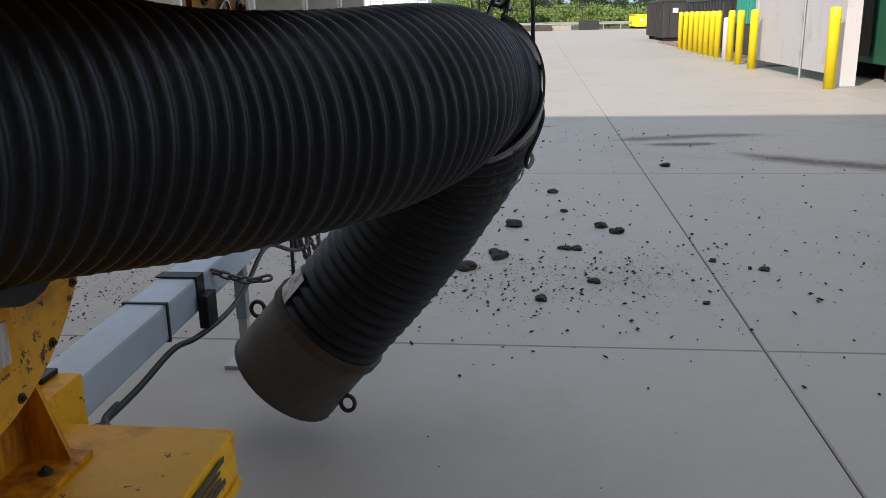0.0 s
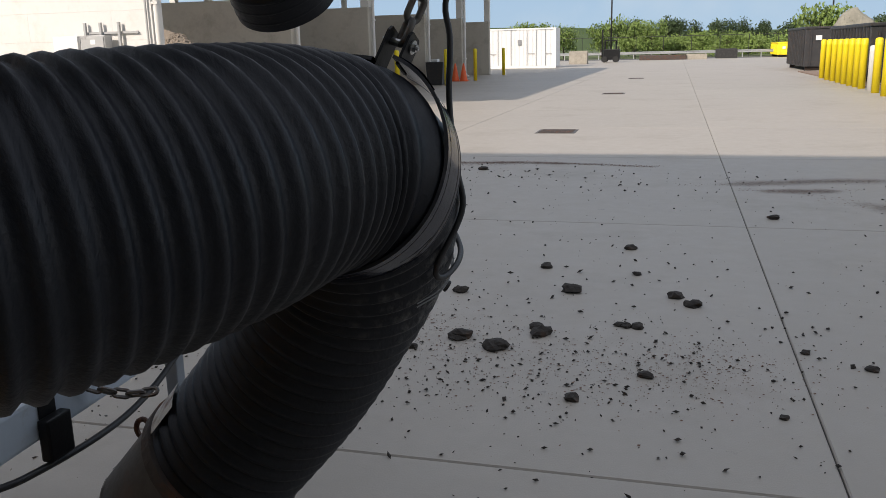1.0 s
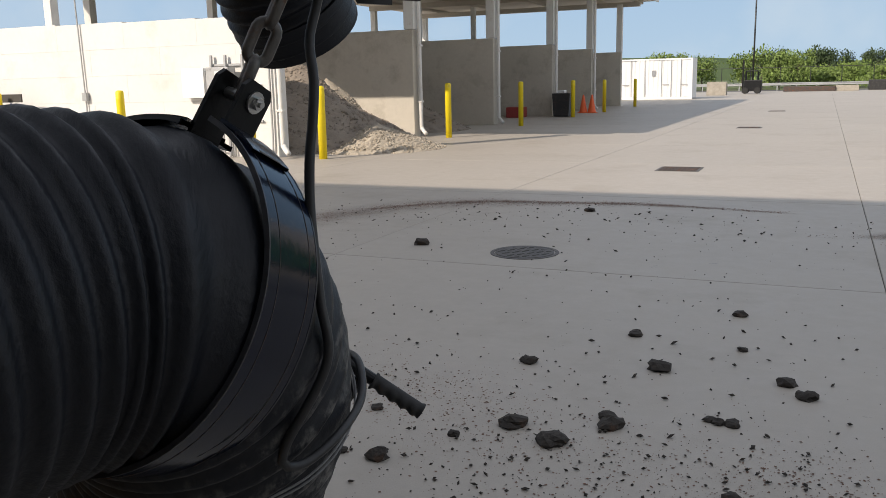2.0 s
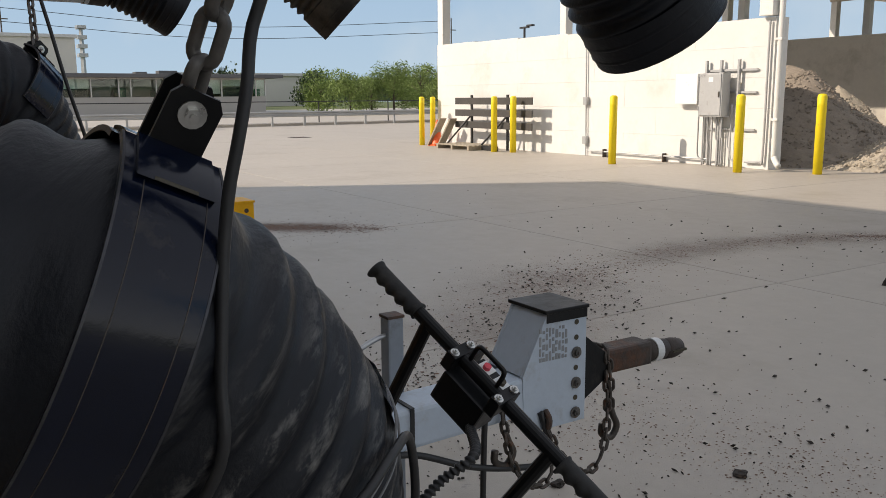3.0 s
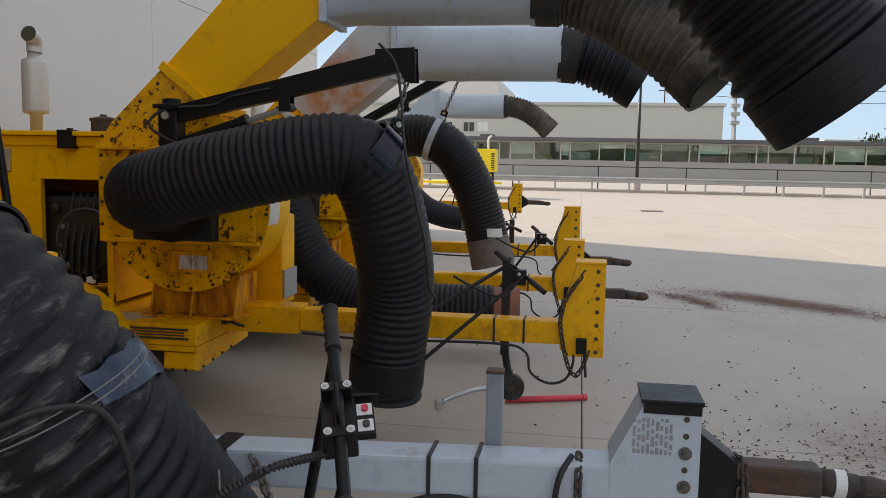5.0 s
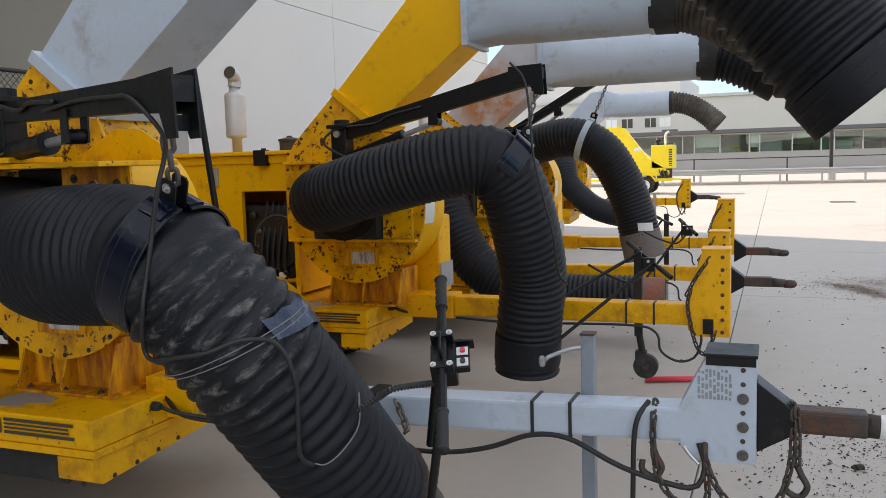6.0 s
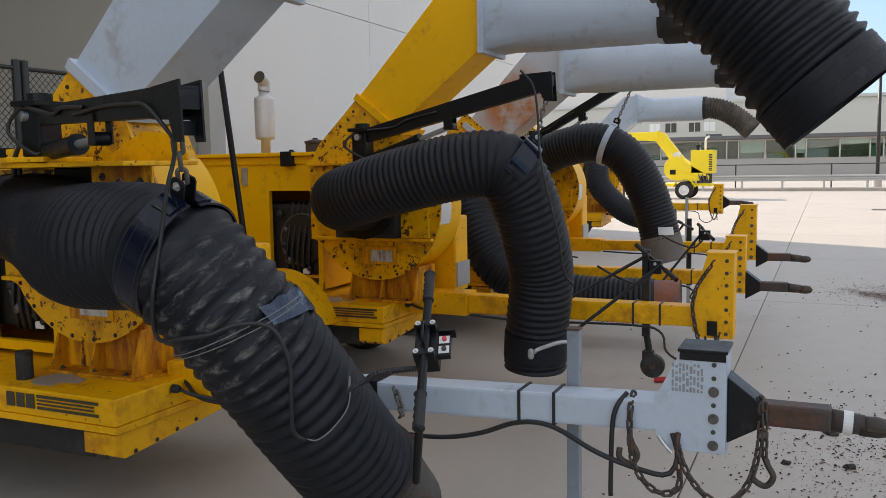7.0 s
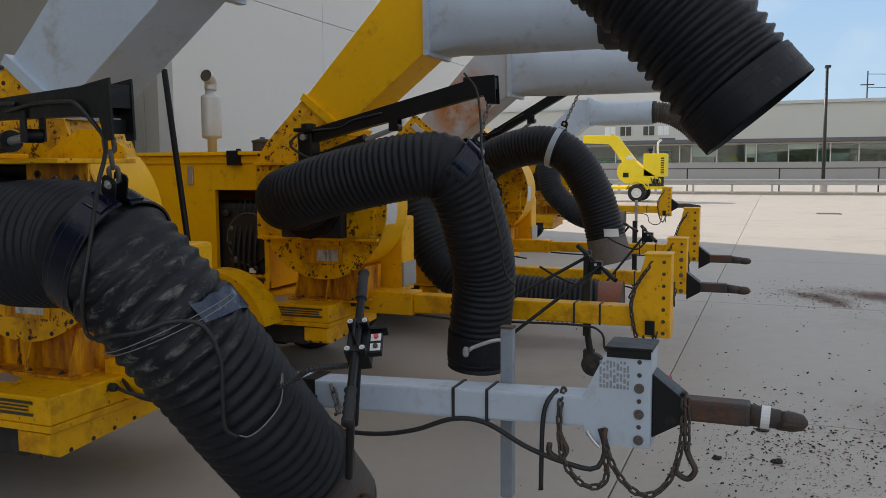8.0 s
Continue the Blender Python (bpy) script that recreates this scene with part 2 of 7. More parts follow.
M_LEAF_DARK = material("conifer_foliage", (0.05, 0.085, 0.03), 0.7, vary=0.3, grain=3, blotch=0.4, bump=0.0, island=0.5)
M_MULCH = material("pale_brush_pile", (0.32, 0.30, 0.24), 0.9, vary=0.4, grain=5, blotch=1, bump=0.3, island=0.5)
M_GRASS = material("rough_grass", (0.10, 0.13, 0.04), 0.9, vary=0.35, grain=4, blotch=0.1, bump=0.3)
M_TYRE = material("tyre_rubber", (0.018, 0.018, 0.018), 0.8, vary=0.2, grain=40, blotch=5, bump=0.2)
M_RIM = material("white_wheel_rim", (0.68, 0.68, 0.67), 0.4, vary=0.1, grain=20, blotch=3, bump=0.03)
M_TAPE = material("blue_black_tape", (0.026, 0.042, 0.08), 0.3, vary=0.3, grain=40, blotch=8, bump=0.2, dirt=(0.34, 0.38, 0.43), dirt_amount=0.34, dirt_scale=16)
M_GRIP = material("dirty_pale_grip", (0.30, 0.29, 0.27), 0.7, vary=0.3, grain=60, blotch=20, bump=0.1)
M_EDGE = material("worn_strap_edge", (0.06, 0.06, 0.066), 0.4, metal=0.6, vary=0.4, grain=60, blotch=25, bump=0.1)
M_SLATE = material("slate_grey_paint", (0.24, 0.275, 0.315), 0.45, vary=0.15, grain=50, blotch=6, bump=0.06, dirt=(0.12, 0.11, 0.10), dirt_amount=0.25)
M_STRING = material("dull_pale_string", (0.20, 0.20, 0.20), 0.7, vary=0.2, grain=80, blotch=20, bump=0.1)
M_NOTICE = material("rust_streaked_notice", (0.62, 0.60, 0.55), 0.6, vary=0.15, grain=30, blotch=12, bump=0.03, dirt=(0.16, 0.06, 0.03), dirt_amount=0.55, dirt_scale=22, stretch=(1, 1, 0.35))
M_ENGINE_STEEL = material("greasy_engine_steel", (0.12, 0.12, 0.115), 0.5, metal=0.5, vary=0.3, grain=30, blotch=8, bump=0.2)
M_MUFFLER = material("heat_stained_muffler", (0.62, 0.60, 0.56), 0.45, metal=0.3, vary=0.12, grain=30, blotch=5, bump=0.05, dirt=(0.45, 0.38, 0.32), dirt_amount=0.05, dirt_scale=4)
M_ENGINE = material("oily_engine_iron", (0.03, 0.028, 0.026), 0.5, metal=0.3, vary=0.4, grain=30, blotch=8, bump=0.3)


def glass_material():
    m = bpy.data.materials.new("dark_window_glass")
    m.use_nodes = True
    b = m.node_tree.nodes["Principled BSDF"]
    n, l = m.node_tree.nodes, m.node_tree.links
    tone = n.new("ShaderNodeValToRGB")                      # random pane tones stand in for reflections and lighter interiors
    for e, (at, c) in zip([tone.color_ramp.elements[0], tone.color_ramp.elements[1], tone.color_ramp.elements.new(0.62)], ((0.0, 0.03), (1.0, 0.26), (0.62, 0.06))):
        e.position, e.color = at, (c, c * 1.05, c * 0.97, 1)
    l.new(n.new("ShaderNodeObjectInfo").outputs["Random"], tone.inputs[0])
    l.new(tone.outputs[0], b.inputs["Base Color"])
    b.inputs["Roughness"].default_value = 0.06
    b.inputs["IOR"].default_value = 1.5
    return m


M_GLASS = glass_material()


def clear_glass_material():
    m = bpy.data.materials.new("greenish_clear_glass")
    m.use_nodes = True
    b = m.node_tree.nodes["Principled BSDF"]
    b.inputs["Base Color"].default_value = (0.74, 0.86, 0.78, 1)
    b.inputs["Transmission Weight"].default_value = 1.0
    b.inputs["Roughness"].default_value = 0.0
    b.inputs["IOR"].default_value = 1.5
    return m


M_GLASS_CLEAR = clear_glass_material()


# self-lit sky colour: paler at the horizon, with painted cloud wisps
def sky_glow_material():
    m = bpy.data.materials.new("glowing_sky_backdrop")
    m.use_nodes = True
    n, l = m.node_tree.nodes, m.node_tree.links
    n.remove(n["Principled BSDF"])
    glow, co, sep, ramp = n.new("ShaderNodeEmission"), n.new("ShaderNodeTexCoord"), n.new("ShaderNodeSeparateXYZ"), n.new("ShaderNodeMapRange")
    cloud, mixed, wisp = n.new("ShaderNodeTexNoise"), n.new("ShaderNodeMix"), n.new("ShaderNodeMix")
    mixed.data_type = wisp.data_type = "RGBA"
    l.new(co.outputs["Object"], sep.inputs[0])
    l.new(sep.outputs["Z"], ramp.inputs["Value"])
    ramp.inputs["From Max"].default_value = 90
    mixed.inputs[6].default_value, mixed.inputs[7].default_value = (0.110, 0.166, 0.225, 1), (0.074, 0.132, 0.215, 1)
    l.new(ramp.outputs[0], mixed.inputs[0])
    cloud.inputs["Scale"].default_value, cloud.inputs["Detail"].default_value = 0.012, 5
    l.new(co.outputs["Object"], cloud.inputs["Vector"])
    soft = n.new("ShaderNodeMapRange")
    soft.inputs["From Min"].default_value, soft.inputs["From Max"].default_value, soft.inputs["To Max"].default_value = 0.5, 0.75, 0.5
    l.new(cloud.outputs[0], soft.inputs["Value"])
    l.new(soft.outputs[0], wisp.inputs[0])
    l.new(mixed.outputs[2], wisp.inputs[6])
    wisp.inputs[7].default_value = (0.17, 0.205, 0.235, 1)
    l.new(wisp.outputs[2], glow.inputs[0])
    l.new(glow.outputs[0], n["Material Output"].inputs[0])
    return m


M_SKY_GLOW = sky_glow_material()


# ---- building helpers ----
def finish(bm, name, mat_, smooth=False):
    me = bpy.data.meshes.new(name)
    bmesh.ops.recalc_face_normals(bm, faces=bm.faces)
    bm.to_mesh(me)
    bm.free()
    me.materials.append(mat_)
    if smooth:
        me.polygons.foreach_set("use_smooth", [True] * len(me.polygons))
        me.update()
    return me


def part(name, bm, mat_, parent, label="", smooth=False):
    ob = new(name, finish(bm, name, mat_, smooth))
    ob.parent = parent
    if label:
        tagged(ob, label)
    return ob


def thing(name, bm, mat_, label, category, group="", kind="", at=None, smooth=False):
    ob = new(name, finish(bm, name, mat_, smooth))
    if at is not None:
        ob.matrix_world = at
    return tagged(ob, label, category, group, kind)


def anchor(name, at, label, category, group="", kind=""):
    ob = new(name)
    ob.empty_display_size = 0.1
    ob.matrix_world = at
    return tagged(ob, label, category, group, kind)


def box(x0, x1, y0, y1, z0, z1, bevel=0.0, bm=None, m=None):
    own = bm is None or bevel > 0 or m is not None
    b = bmesh.new() if own else bm
    vs = [b.verts.new((x, y, z)) for x in (x0, x1) for y in (y0, y1) for z in (z0, z1)]
    for f in ((0, 1, 3, 2), (4, 6, 7, 5), (0, 4, 5, 1), (2, 3, 7, 6), (0, 2, 6, 4), (1, 5, 7, 3)):
        b.faces.new([vs[i] for i in f])
    if bevel:
        bmesh.ops.bevel(b, geom=list(b.edges), offset=bevel, segments=2, affect="EDGES", profile=0.6)
    if m is not None:
        b.transform(m)
    if own and bm is not None:
        merge(bm, b)
        return bm
    return b


def merge(bm, other):
    """Add other's geometry to bm and free other."""
    vmap = {v: bm.verts.new(v.co) for v in other.verts}
    for f in other.faces:
        bm.faces.new([vmap[v] for v in f.verts])
    other.free()
    return bm


def rod(p, q, r, r2=None, seg=16, bm=None, caps=True):
    p, q = Vector(p), Vector(q)
    bm = bm or bmesh.new()
    r2 = r if r2 is None else r2
    turn = (q - p).to_track_quat("Z", "Y").to_matrix()
    rings = []
    for c, rad in ((p, r), (q, r2)):
        rings.append([bm.verts.new(c + turn @ Vector((rad * math.cos(a), rad * math.sin(a), 0))) for a in (2 * math.pi * i / seg for i in range(seg))])
    for i in range(seg):
        j = (i + 1) % seg
        bm.faces.new((rings[0][i], rings[0][j], rings[1][j], rings[1][i]))
    if caps:
        bm.faces.new(rings[0][::-1])
        bm.faces.new(rings[1])
    return bm


def lathe(profile, m=None, seg=24, bm=None, closed=True):
    """Turn a profile of (radius, height) round z."""
    b = bmesh.new()
    rings = [[b.verts.new((r * math.cos(a), r * math.sin(a), z)) for a in (2 * math.pi * i / seg for i in range(seg))] for r, z in profile]
    for u, v in zip(rings, rings[1:]):
        for i in range(seg):
            j = (i + 1) % seg
            b.faces.new((u[i], u[j], v[j], v[i]))
    if closed:
        b.faces.new(rings[0][::-1])
        b.faces.new(rings[-1])
    if m is not None:
        b.transform(m)
    return merge(bm, b) if bm is not None else b


def plate(outline, x0, x1, axis="x", bevel=0.0, bm=None):
    """An outline of (y, z) pushed from x0 to x1 (axis x), or (x, z) along y, or (x, y) along z."""
    b = bmesh.new()
    put = {"x": lambda u, v, w: (w, u, v), "y": lambda u, v, w: (u, w, v), "z": lambda u, v, w: (u, v, w)}[axis]
    lo = [b.verts.new(put(u, v, x0)) for u, v in outline]
    hi = [b.verts.new(put(u, v, x1)) for u, v in outline]
    b.faces.new(lo)
    b.faces.new(hi[::-1])
    for i in range(len(lo)):
        j = (i + 1) % len(lo)
        b.faces.new((lo[i], hi[i], hi[j], lo[j]))
    if bevel:
        bmesh.ops.bevel(b, geom=list(b.edges), offset=bevel, segments=2, affect="EDGES", profile=0.6)
    return merge(bm, b) if bm is not None else b


def curve_points(points, step):
    """Even steps along a smooth curve through the points."""
    pts = [Vector(p) for p in points]
    pts = [pts[0] * 2 - pts[1]] + pts + [pts[-1] * 2 - pts[-2]]
    dense = []
    for a, b, c, d in zip(pts, pts[1:], pts[2:], pts[3:]):
        for i in range(24):
            t = i / 24
            dense.append(0.5 * (2 * b + (c - a) * t + (2 * a - 5 * b + 4 * c - d) * t * t + (3 * b - a - 3 * c + d) * t ** 3))
    dense.append(pts[-2])
    run = [0.0]
    for a, b in zip(dense, dense[1:]):
        run.append(run[-1] + (b - a).length)
    count = max(2, int(run[-1] / step))
    xs = np.linspace(0, run[-1], count + 1)
    arr = np.array(dense)
    return [Vector([float(np.interp(x, run, arr[:, k])) for k in range(3)]) for x in xs], run[-1]


def sweep(points, radius, step=0.02, seg=12, bm=None, caps=True, lo=0.0, hi=None, already=None):
    """A tube along a smooth curve; radius is a number or a function of (length along, angle)."""
    path, total = already or curve_points(points, step)
    bm = bm or bmesh.new()
    fn = radius if callable(radius) else (lambda s, a: radius)
    side = None
    rings, last = [], len(path) - 1
    for i, p in enumerate(path):
        s = total * i / last
        way = (path[min(i + 1, last)] - path[max(i - 1, 0)]).normalized()
        side = way.orthogonal() if side is None else side - way * side.dot(way)
        side.normalize()
        up = way.cross(side)
        if s < lo or (hi is not None and s > hi):
            continue
        rings.append([bm.verts.new(p + (side * math.cos(a) + up * math.sin(a)) * fn(s, a)) for a in (2 * math.pi * k / seg for k in range(seg))])
    for u, v in zip(rings, rings[1:]):
        for k in range(seg):
            j = (k + 1) % seg
            bm.faces.new((u[k], u[j], v[j], v[k]))
    if caps:
        bm.faces.new(rings[0][::-1])
        bm.faces.new(rings[-1])
    return bm


def ridged(points, r, pitch=0.045, depth=0.009, seg=40, stretch=None, swell=0.0):
    """A corrugated hose with a spiral rib and an open, thick-walled end."""
    def turns(s):                                          # ribs spread wider past the run at which the hose hangs
        return s / pitch if not stretch or s < stretch[0] else stretch[0] / pitch + (s - stretch[0]) / stretch[1]

    def girth(s):                                          # fuller along the level run before it hangs
        return r + swell * min(1.0, max(0.0, (1.85 - s) / 0.45)) * min(1.0, max(0.0, (s - 0.2) / 0.45))

    bm = sweep(points, lambda s, a: girth(s) + depth * math.cos(2 * math.pi * turns(s) - a), pitch / 6, seg, caps=False)
    sweep(points, r * 0.9, 0.06, seg, bm=bm, caps=False)
    return bm


def chain(points, link=0.05, wire=0.006, bm=None, seg=6):
    """Interlocked oval links along a curve, each turned a quarter from the last."""
    bm = bm or bmesh.new()
    path, total = curve_points(points, link * 0.72)
    for i, (a, b) in enumerate(zip(path, path[1:])):
        way = (b - a).normalized()
        u = way.orthogonal().normalized()
        u = (u if i % 2 else way.cross(u)).normalized()
        mid = (a + b) / 2
        hl, hw = link * 0.56 - wire, link * 0.22
        loop = []
        for k in range(18):
            t = 2 * math.pi * k / 18
            loop.append(mid + way * (hl - hw) * (1 if math.cos(t) > 0 else -1) + way * hw * math.cos(t) + u * hw * math.sin(t))
        nrm = way.cross(u)
        rings = []
        for k, c in enumerate(loop):
            tang = (loop[(k + 1) % 18] - loop[k - 1]).normalized()
            s = nrm.cross(tang)
            rings.append([bm.verts.new(c + (s * math.cos(q) + nrm * math.sin(q)) * wire) for q in (2 * math.pi * j / seg for j in range(seg))])
        for k in range(18):
            x, y = rings[k], rings[(k + 1) % 18]
            for j in range(seg):
                bm.faces.new((x[j], x[(j + 1) % seg], y[(j + 1) % seg], y[j]))
    return bm


BOLTS = {}


def bolts(name, places, axis, r, mat_, parent, label=""):
    """Hex heads on washers, each an object of its own on one shared mesh."""
    key = (round(r, 4), mat_.name)
    if key not in BOLTS:
        bm = rod((0, 0, 0), (0, 0, 0.003), r * 1.7, seg=14)
        rod((0, 0, 0.0031), (0, 0, 0.003 + r * 0.8), r, seg=6, bm=bm)
        rod((0, 0, 0.0031 + r * 0.8), (0, 0, 0.003 + r * 1.3), r * 0.5, seg=8, bm=bm)
        BOLTS[key] = finish(bm, "bolt", mat_)
    turn = Vector(axis).to_track_quat("Z", "Y")
    for p in places:
        ob = new(name, BOLTS[key])
        ob.parent = parent
        ob.matrix_local = Matrix.LocRotScale(Vector(p), turn, None)
        if label:
            tagged(ob, label)


def rock(size, seed, flat=0.55):
    rng = random.Random(seed)
    bm = bmesh.new()
    bmesh.ops.create_icosphere(bm, subdivisions=2, radius=size / 2)
    off = Vector((rng.uniform(-9, 9), rng.uniform(-9, 9), rng.uniform(-9, 9)))
    for v in bm.verts:
        k = 1 + 0.55 * noise.noise(v.co / size * 2.2 + off) + 0.3 * noise.noise(v.co / size * 6 + off)
        v.co *= k
        v.co.z = max(v.co.z * flat, -size * 0.12)
    low = min(v.co.z for v in bm.verts)
    bmesh.ops.translate(bm, verts=bm.verts, vec=(0, 0, -low))
    return bm


# ---- the ground ----
pavement = thing("ground", box(-260, 260, -60, 420, -0.5, -0.014), M_JOINT, "broad pale concrete yard reaching to the far verge", "ground", kind="structure")
verge = bmesh.new()
for x0, x1, y0, y1 in ((-260, -45.5, -60, 420), (-45.5, 260, 104, 420), (40, 260, -60, 104)):
    box(x0, x1, y0, y1, -0.3, -0.004, bm=verge)
thing("grass_verge", verge, M_GRASS, "rough green grass beyond the guard rail", "grass", kind="structure")

# ---- the large building in whose shade the machines stand ----
WALL_Y, WALL_END, ROOF = -2.76, -19.0, 11.35
wall = anchor("wall_south", Matrix.Translation((0, WALL_Y, 0)), "tall painted precast concrete wall of a large building", "wall", kind="structure")
PANEL = 3.9


def wall_panel(x0, x1, z0, z1):
    """One precast panel with eased edges; a narrow joint is left round it."""
    return box(x0 + 0.004, x1 - 0.004, -0.25, 0.0, z0 + 0.004, z1 - 0.004, 0.006)


edges = [WALL_END, -14.75, -10.9, -7.0]
for x0, x1 in zip(edges, edges[1:]):
    for z0, z1 in ((0, 4.0), (4.0, 8.0), (8.0, ROOF)):
        part("panel", wall_panel(x0, x1, z0, z1), M_PANEL, wall)
for i in range(8):
    part("panel", wall_panel(-7.0 + 3.9 * i, -3.1 + 3.9 * i, 8.0, ROOF), M_PANEL, wall)
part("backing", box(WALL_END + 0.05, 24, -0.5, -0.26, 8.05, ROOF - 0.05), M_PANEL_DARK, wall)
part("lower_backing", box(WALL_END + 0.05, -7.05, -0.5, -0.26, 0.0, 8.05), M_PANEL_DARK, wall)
shell = bmesh.new()
box(WALL_END + 0.05, 24, -38, -3.27, ROOF - 0.3, ROOF - 0.02, bm=shell)             # roof
box(WALL_END + 0.05, WALL_END + 0.35, -38, -3.27, 0, ROOF - 0.3, bm=shell)                    # end wall
thing("building_shell", shell, M_PANEL, "end wall and flat roof of the large building", "building", kind="structure")
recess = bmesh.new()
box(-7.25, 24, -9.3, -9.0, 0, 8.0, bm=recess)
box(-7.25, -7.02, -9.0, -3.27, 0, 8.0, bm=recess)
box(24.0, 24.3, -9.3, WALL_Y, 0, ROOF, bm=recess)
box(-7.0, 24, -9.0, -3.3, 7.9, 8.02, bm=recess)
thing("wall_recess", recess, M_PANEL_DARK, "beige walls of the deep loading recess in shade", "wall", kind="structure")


def mesh_gate(x0, x1, y, z1):
    g = anchor("chain_link_gate", Matrix.Translation((x0, y, 0)), "black chain-link gate standing before the loading recess", "gate")
    w = x1 - x0
    for x in (0.0, w):
        part("post", rod((x, 0, 0), (x, 0, z1), 0.04), M_FENCE, g)
    for z in (0.1, z1 - 0.08, z1 * 0.5):
        part("rail", rod((0, 0, z), (w, 0, z), 0.022, seg=10), M_FENCE, g)
    bm = bmesh.new()
    step = 0.075
    k = -int(z1 / step)
    while k * step < w:
        for s in (1, -1):
            x = k * step
            a, b = (x, 0.1), (x + z1 - 0.18, z1 - 0.08)
            lo, hi = max(a[0], 0), min(b[0], w)
            if hi > lo + 0.02:
                za, zb = a[1] + lo - a[0], a[1] + hi - a[0]
                p, q = (lo, za), (hi, zb)
                if s < 0:
                    p, q = (w - lo, za), (w - hi, zb)
                rod((p[0], 0.004 * s, p[1]), (q[0], 0.004 * s, q[1]), 0.0035, seg=4, bm=bm, caps=False)
        k += 1
    part("wire_mesh", bm, M_FENCE, g)
    return g


mesh_gate(-6.6, -4.3, -3.1, 2.7)
mesh_gate(-4.2, -1.2, -3.1, 2.7)
mesh_gate(-1.1, 1.6, -3.1, 2.7)


# ---- the storage bays ----
BAY_X, BAY_Y, BAY_H = -10.4, 17.35, 3.06
BAYS = [17.35, 24.45, 31.05, 38.35, 45.2, 52.0]
silo = anchor("storage_bay_wall", Matrix.Translation((0, BAY_Y, 0)), "sunlit pale cast concrete end wall of the storage bays", "wall", kind="structure")
rows = [(0, 0.62), (0.62, 1.25), (1.25, 1.88), (1.88, 2.5), (2.5, BAY_H + 0.14)]
for k, (z0, z1) in enumerate(rows):
    xs = [-23.2] + [-23.2 + 1.05 * (k % 2) + 2.15 * i for i in range(1, 6)] + [BAY_X]
    for x0, x1 in zip(xs, xs[1:]):
        if x1 - x0 > 0.3:
            top = z1 if k < 4 else BAY_H + 0.14 * (BAY_X - (x0 + x1) / 2) / 13
            part("block", box(x0 + 0.001, x1 - 0.001, random.uniform(0, 0.003), 0.4, z0 + 0.001, top - 0.001, 0.002), M_SILO, silo)
for k, y in enumerate(BAYS[1:]):
    d = box(-23.0, BAY_X, y - 0.2, y + 0.2, 0, BAY_H + 0.02, 0.03)
    thing("bay_divider_wall", d, M_BAY, "stained concrete wall between two storage bays", "wall", "bay walls", kind="structure")
thing("bay_back_wall", box(-23.4, -23.02, BAY_Y + 0.42, 52.2, 0, BAY_H, 0.02), M_BAY, "stained concrete rear wall of the storage bays", "wall", kind="structure")

canopy = anchor("bay_canopy", Matrix.Translation((0, 0, 0)), "open pale steel roof on posts over the storage bays", "canopy", kind="structure")
for y in BAYS:
    part("post", box(BAY_X - 0.3, BAY_X + 0.02, y - 0.16, y + 0.16, BAY_H + 0.03, 5.75, 0.02), M_POST, canopy)
    part("rear_post", box(-23.2, -22.9, y + 0.02, y + 0.32, BAY_H + 0.03, 5.75, 0.02), M_POST, canopy)
    part("beam", box(-23.2, -9.4, max(y - 0.1, 17.95), max(y + 0.2, 18.2), 5.6, 5.86, 0.02), M_SOFFIT, canopy)
    if y < 50:
        part("middle_post", box(-17.1, -16.86, y + 0.02, y + 0.26, BAY_H + 0.03, 5.5, 0.02), M_POST, canopy)
for x in (-22.0, -18.5, -15.0, -11.8, -9.7):
    part("purlin", box(x - 0.06, x + 0.06, 17.9, 54.2, 5.87, 6.03), M_SOFFIT, canopy)
part("roof_deck", plate([(-24.4, 6.05), (-8.9, 6.05), (-8.9, 6.2), (-16.6, 6.9), (-24.4, 6.2)], 17.85, 54.6, "y"), M_SOFFIT, canopy)
part("fascia", box(-8.88, -8.8, 17.85, 54.6, 5.98, 6.24), M_POST, canopy)


def downpipe(x, y, foot=1):
    p = anchor("downpipe", Matrix.Translation((x, y, 0)), "white painted downpipe with a kicked foot", "downpipe", "bay downpipes")
    part("pipe", sweep([(0.06, 0, 5.9), (0.0, 0, 5.6), (0, 0, 3.0), (0, 0, 0.5), (0.03 * foot, -0.02, 0.25), (0.2 * foot, -0.1, 0.08)], 0.06, 0.05, 12), M_POST, p, smooth=True)
    for z in (1.0, 2.6):
        part("strap", box(-0.075, 0.075, -0.07, 0.07, z, z + 0.05, 0.01), M_POST, p)


for y in BAYS[:5]:
    downpipe(BAY_X + 0.11, y + 0.02)

# service panel on the end wall
panel_box = anchor("electrical_cabinet", Matrix.Translation((-11.55, BAY_Y - 0.3, 0)), "pale grey electrical cabinet on a strut frame with conduits", "electrical cabinet")
cab = part("cabinet", box(-0.39, 0.22, -0.1, 0.16, 1.07, 1.99, 0.015), M_CABINET, panel_box)
part("door", box(-0.365, 0.195, -0.118, -0.102, 1.10, 1.96, 0.008), M_CABINET, cab)
part("rating_label", box(-0.13, -0.01, -0.121, -0.1185, 1.80, 1.90), M_WHITE, cab)
part("latch", box(0.145, 0.17, -0.14, -0.118, 1.48, 1.60, 0.004), M_IRON, cab)
for z in (1.2, 1.83):
    part("hinge", rod((-0.395, -0.112, z), (-0.395, -0.112, z + 0.09), 0.012, seg=8), M_RAIL, cab)
part("side_box", box(-1.25, -0.62, 0.10, 0.22, 1.33, 1.99, 0.015), M_CONTAINER, panel_box)
